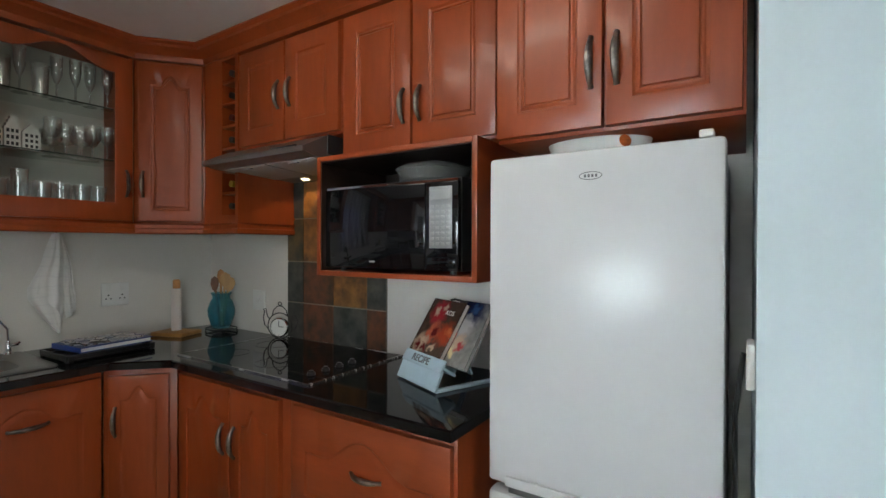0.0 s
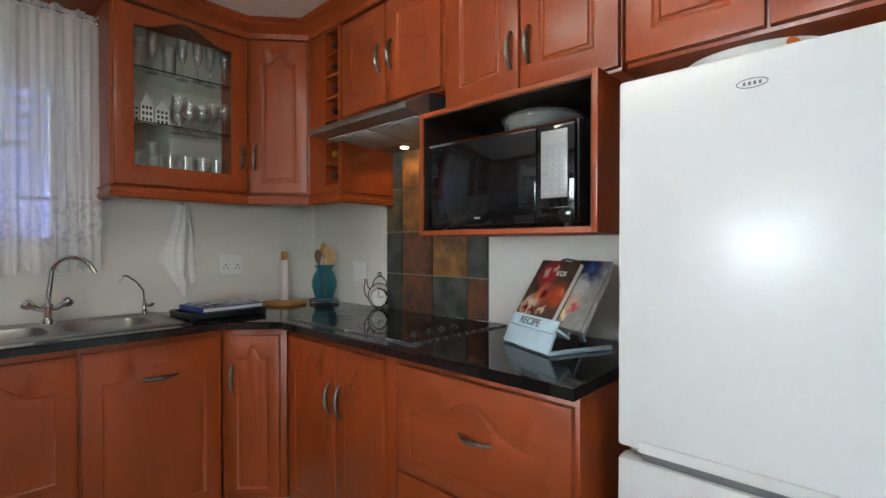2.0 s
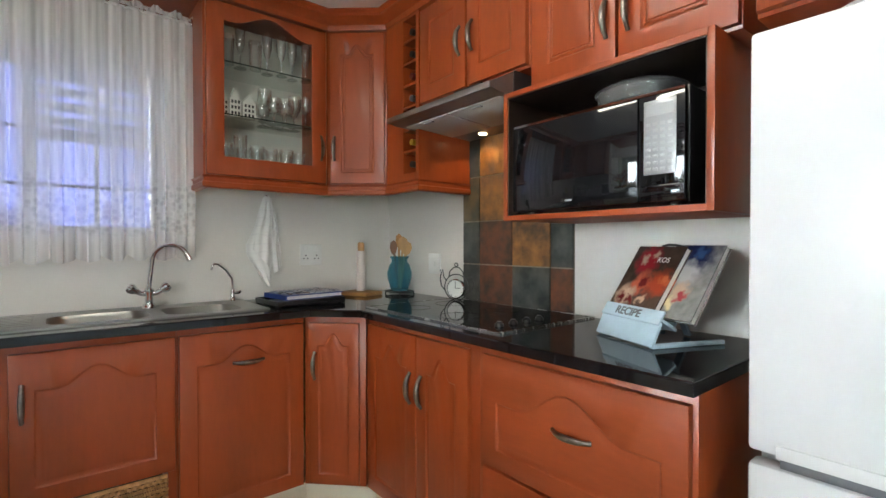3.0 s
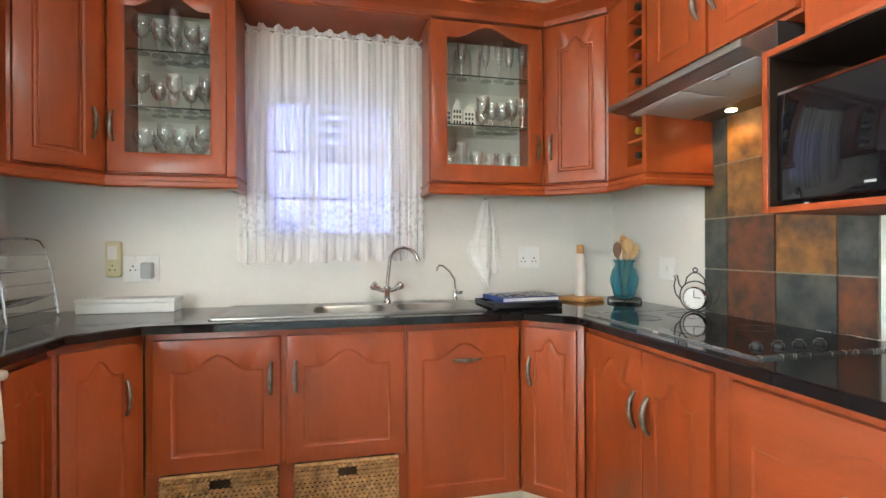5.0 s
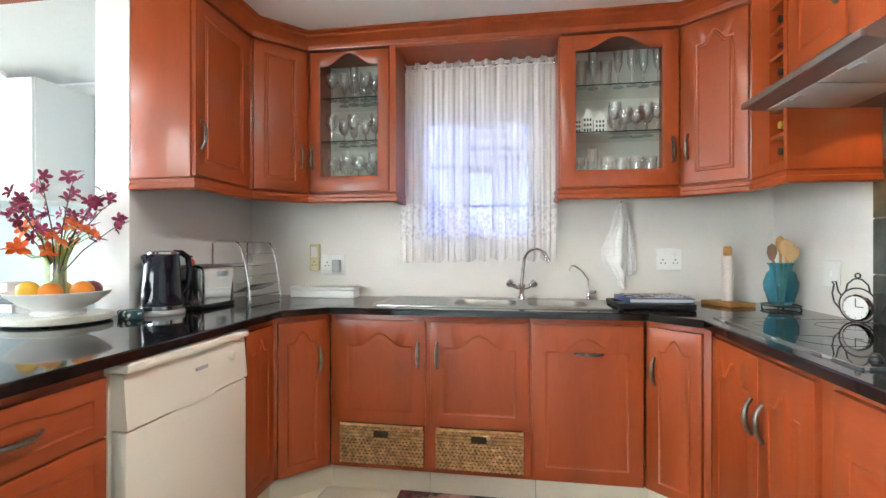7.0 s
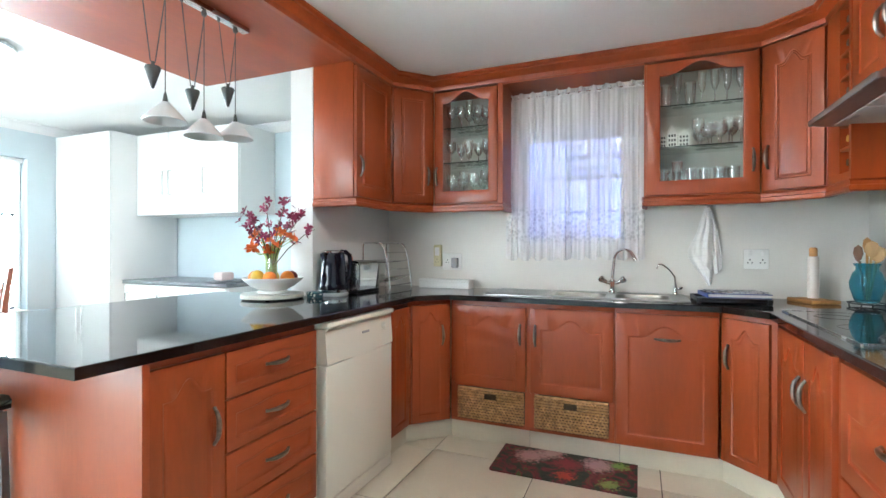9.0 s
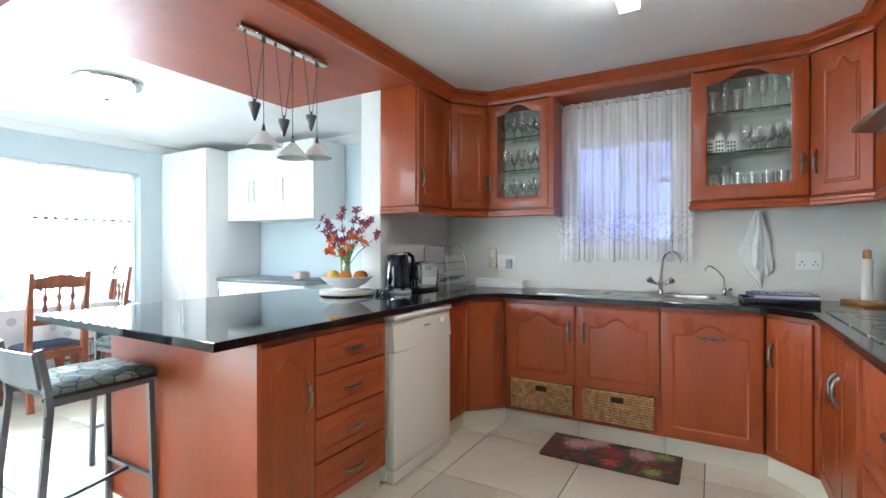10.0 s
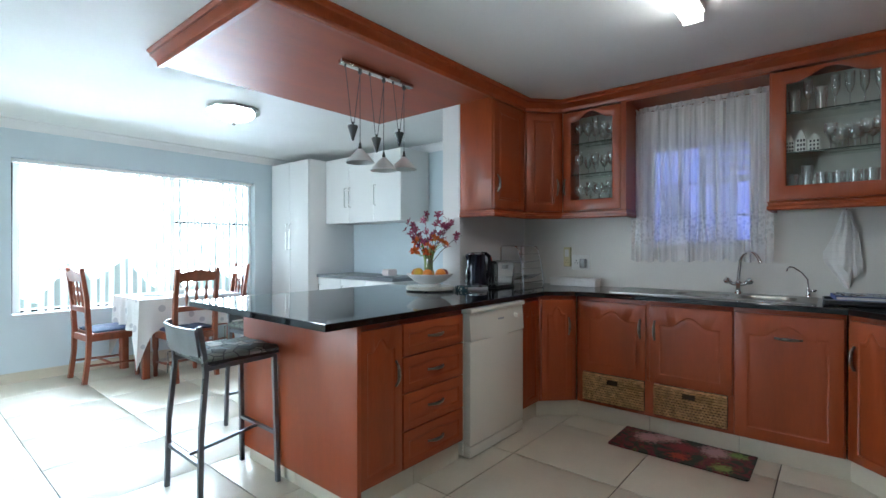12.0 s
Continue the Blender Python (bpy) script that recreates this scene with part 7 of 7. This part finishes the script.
for k in range(17):
    a = 2 * math.pi * k / 17 * 2.4
    rad = 0.03 + 0.130 * ((k * 7) % 17) / 17
    z = 0.215 + 0.110 * ((k * 5) % 17) / 17
    st = part("flower_stem", tube([(0.01 * math.cos(a), 0.01 * math.sin(a), 0.20), (rad * 0.6 * math.cos(a), rad * 0.6 * math.sin(a), z - 0.03), (rad * math.cos(a), rad * math.sin(a), z)], 0.0022, 5), GREEN_STEM, c)
    f = part("lily_bloom", orange_me[k % 3], ORANGE_PETAL, st)
    f.matrix_basis = pose(rad * math.cos(a), rad * math.sin(a), z, rng.uniform(20, 90) * math.sin(a) * -1, rng.uniform(20, 80) * math.cos(a), rng.uniform(0, 90))
for k in range(11):
    a = 2 * math.pi * k / 11 + 0.4
    reach, rise = rng.uniform(0.13, 0.25), rng.uniform(0.34, 0.49)
    drift = Vector((-0.01, 0.015, 0))
    pts = [Vector((0.008 * math.cos(a), 0.008 * math.sin(a), 0.12)), Vector((reach * 0.35 * math.cos(a), reach * 0.35 * math.sin(a), rise * 0.65)), Vector((reach * 0.75 * math.cos(a), reach * 0.75 * math.sin(a), rise * 0.9)),
           Vector((reach * math.cos(a), reach * math.sin(a), rise))]
    pts = [p + drift * w for p, w in zip(pts, (0, 0.4, 0.8, 1))]
    st = part("spray", tube(pts, [0.003, 0.0026, 0.002, 0.0012], 6), DARK_STEM, c)
    for q in range(6):
        t = 0.45 + 0.55 * q / 5
        i = min(2, int(t * 3))
        p = pts[i].lerp(pts[i + 1], t * 3 - i)
        p = p + Vector((rng.uniform(-0.022, 0.022), rng.uniform(-0.022, 0.022), rng.uniform(-0.018, 0.022)))
        f = part("orchid_bloom", purple_me[(k + q) % 3], PURPLE_PETAL, st)
        f.matrix_basis = pose(*p, rng.uniform(-80, 80), rng.uniform(-80, 80), rng.uniform(0, 360))

# ---- glasses, houses and bottles ----
CRYSTAL = pane_material("clear_glassware", (0.95, 0.965, 0.96), 0.20, 0.75, 1.5, 0.04)


def glass_mesh(kind):
    shapes = {
        "flute_glass": [(0, 0), (0.028, 0), (0.027, 0.002), (0.004, 0.006), (0.0035, 0.070), (0.012, 0.085), (0.022, 0.120), (0.024, 0.195)],
        "wine_glass": [(0, 0), (0.032, 0), (0.031, 0.002), (0.004, 0.006), (0.0035, 0.066), (0.018, 0.076), (0.034, 0.105), (0.032, 0.155)],
        "sherry_glass": [(0, 0), (0.024, 0), (0.023, 0.002), (0.004, 0.006), (0.0035, 0.045), (0.016, 0.055), (0.024, 0.080), (0.023, 0.110)],
        "tumbler": [(0, 0), (0.029, 0), (0.034, 0.088)],
        "tall_glass": [(0, 0), (0.027, 0), (0.032, 0.135)],
        "goblet": [(0, 0), (0.034, 0), (0.032, 0.003), (0.007, 0.008), (0.006, 0.045), (0.030, 0.055), (0.044, 0.085), (0.038, 0.125)],
    }
    return mesh_of(lathe(shapes[kind], 20), kind, CRYSTAL)


GLASSES = {k: glass_mesh(k) for k in ("flute_glass", "wine_glass", "sherry_glass", "tumbler", "tall_glass", "goblet")}
LABELS = {"flute_glass": "tall clear champagne flute on a glass shelf", "wine_glass": "clear stemmed wine glass in the cabinet", "sherry_glass": "small stemmed clear sherry glass in the cabinet",
          "tumbler": "clear straight tumbler on the cabinet floor", "tall_glass": "tall clear drinking glass in the cabinet", "goblet": "wide clear goblet on a glass shelf"}


def stand_glass(kind, x, y, z):
    g = new(kind, GLASSES[kind])
    g.matrix_basis = pose(x, y, z, 0, 0, rng.uniform(0, 360))
    tagged(g, LABELS[kind], "glass", "glasses in the wall cabinets")


SH = (1.5885, 1.8015, 2.0415)
for kinds, y0, y1, z in ((("tall_glass", "flute_glass", "tall_glass", "flute_glass", "flute_glass", "flute_glass", "flute_glass"), 0.99, 1.43, SH[2]),
                         (("wine_glass", "goblet", "goblet", "wine_glass", "wine_glass"), 1.16, 1.43, SH[1]),
                         (("tumbler", "tall_glass", "tumbler", "tumbler", "tumbler", "tumbler"), 0.98, 1.40, SH[0]),
                         (("wine_glass", "wine_glass", "flute_glass", "wine_glass", "goblet"), -0.38, -0.06, SH[2]),
                         (("wine_glass", "sherry_glass", "wine_glass", "sherry_glass", "wine_glass"), -0.38, -0.06, SH[1]),
                         (("goblet", "wine_glass", "goblet", "wine_glass"), -0.37, -0.08, SH[0])):
    n = len(kinds)
    for k, kind in enumerate(kinds):
        y = y0 + 0.03 + (y1 - y0 - 0.06) * k / max(1, n - 1)
        stand_glass(kind, US - 0.085 - 0.02 * (k % 2), y, z)
        if k + 1 < n and not (y0 > 0 and z > 2):
            stand_glass(kinds[(k + 2) % n], US - 0.195 + 0.015 * (k % 2), y + 0.5 * (y1 - y0 - 0.06) / max(1, n - 1), z)
WINDOW_DARK = mat("dark_paint", (0.03, 0.035, 0.04), 0.5)
CHINA = mat("white_china", (0.78, 0.78, 0.74), 0.25, coat=0.3, vary=0.03, scale=30)
for k, (y, w, h, step) in enumerate(((0.998, 0.046, 0.112, 3), (1.052, 0.052, 0.132, 3), (1.114, 0.060, 0.112, 1))):
    c = thing("china_house", pose(US - 0.072, y, SH[1], 0, 0, 90), "small white china canal house with dark windows", "ornament", "china houses")
    bm = boxes((-w / 2, w / 2, 0, 0.03, 0, h * 0.66))
    if step > 1:
        for s in range(step):
            box(bm, -w / 2 * (1 - (s + 1) * 0.24), w / 2 * (1 - (s + 1) * 0.24), 0, 0.03, h * (0.66 + 0.34 * s / step), h * (0.66 + 0.34 * (s + 1) / step))
    else:
        v = [bm.verts.new(p) for p in ((-w / 2, 0, h * 0.66), (w / 2, 0, h * 0.66), (0, 0, h), (-w / 2, 0.03, h * 0.66), (w / 2, 0.03, h * 0.66), (0, 0.03, h))]
        for f in ((0, 1, 2), (5, 4, 3), (0, 2, 5, 3), (1, 4, 5, 2)):
            bm.faces.new([v[i] for i in f])
    part("house", bm, CHINA, c, smooth=False)
    for r in range(3):
        for q in (-1, 0, 1):
            part("window", boxes((q * w * 0.28 - 0.0045, q * w * 0.28 + 0.0045, -0.0012, 0.0005, h * (0.08 + 0.2 * r), h * (0.19 + 0.2 * r))), WINDOW_DARK, c)
BOTTLE = mat("dark_bottle_glass", (0.012, 0.018, 0.012), 0.08, coat=0.3, vary=0.1, scale=10)
CAPS = [mat("gold_capsule", (0.55, 0.36, 0.05), 0.35, metal=0.5, vary=0.1, scale=20), mat("black_capsule", (0.02, 0.02, 0.022), 0.3), mat("wine_red_capsule", (0.10, 0.01, 0.02), 0.35)]
for k, cap in ((0, 1), (1, 0), (3, 1), (4, 2), (5, 1), (6, 1)):
    z = 1.545 + k * cell + 0.0062 + 0.0385
    c = thing("wine_bottle", pose(-2.165 + 0.1965, UH + 0.012, z, -90, 0, 0), "dark wine bottle lying neck outwards in the rack", "bottle", "bottles in the wine rack")
    part("glass", lathe([(0.0, 0.045), (0.0145, 0.045), (0.0145, 0.085), (0.022, 0.110), (0.037, 0.140), (0.038, 0.295), (0.034, 0.302), (0, 0.302)], 20), BOTTLE, c)
    part("capsule", lathe([(0, 0), (0.0150, 0), (0.0152, 0.0445), (0, 0.0448)], 16), CAPS[cap], c)

# ---- floor tiles ----
GX, GY, STEP = 0.54, 0.36, 0.622
tile_me = mesh_of(boxes((0.003, STEP - 0.003, 0.003, STEP - 0.003, -0.0058, 0.0), bevel=0.0012), "floor_tile", TILE)
for i in range(-6, 5):
    for j in range(-8, 3):
        x, y = GX + STEP * i, GY + STEP * j
        x1, y1 = min(x + STEP, EX + 0.1), min(y + STEP, HY + 0.1)
        xa, ya = max(x, DX - 0.1), max(y, DY - 0.1)
        if x1 - xa < 0.02 or y1 - ya < 0.02:
            continue
        if (xa, ya, x1, y1) == (x, y, x + STEP, y + STEP):
            t = part("floor_tile", tile_me, TILE, floor)
            t.matrix_basis = pose(x, y, 0)
        else:
            part("floor_tile", boxes((xa + 0.003, x1 - 0.003, ya + 0.003, y1 - 0.003, -0.0058, 0.0), bevel=0.0012), TILE, floor)
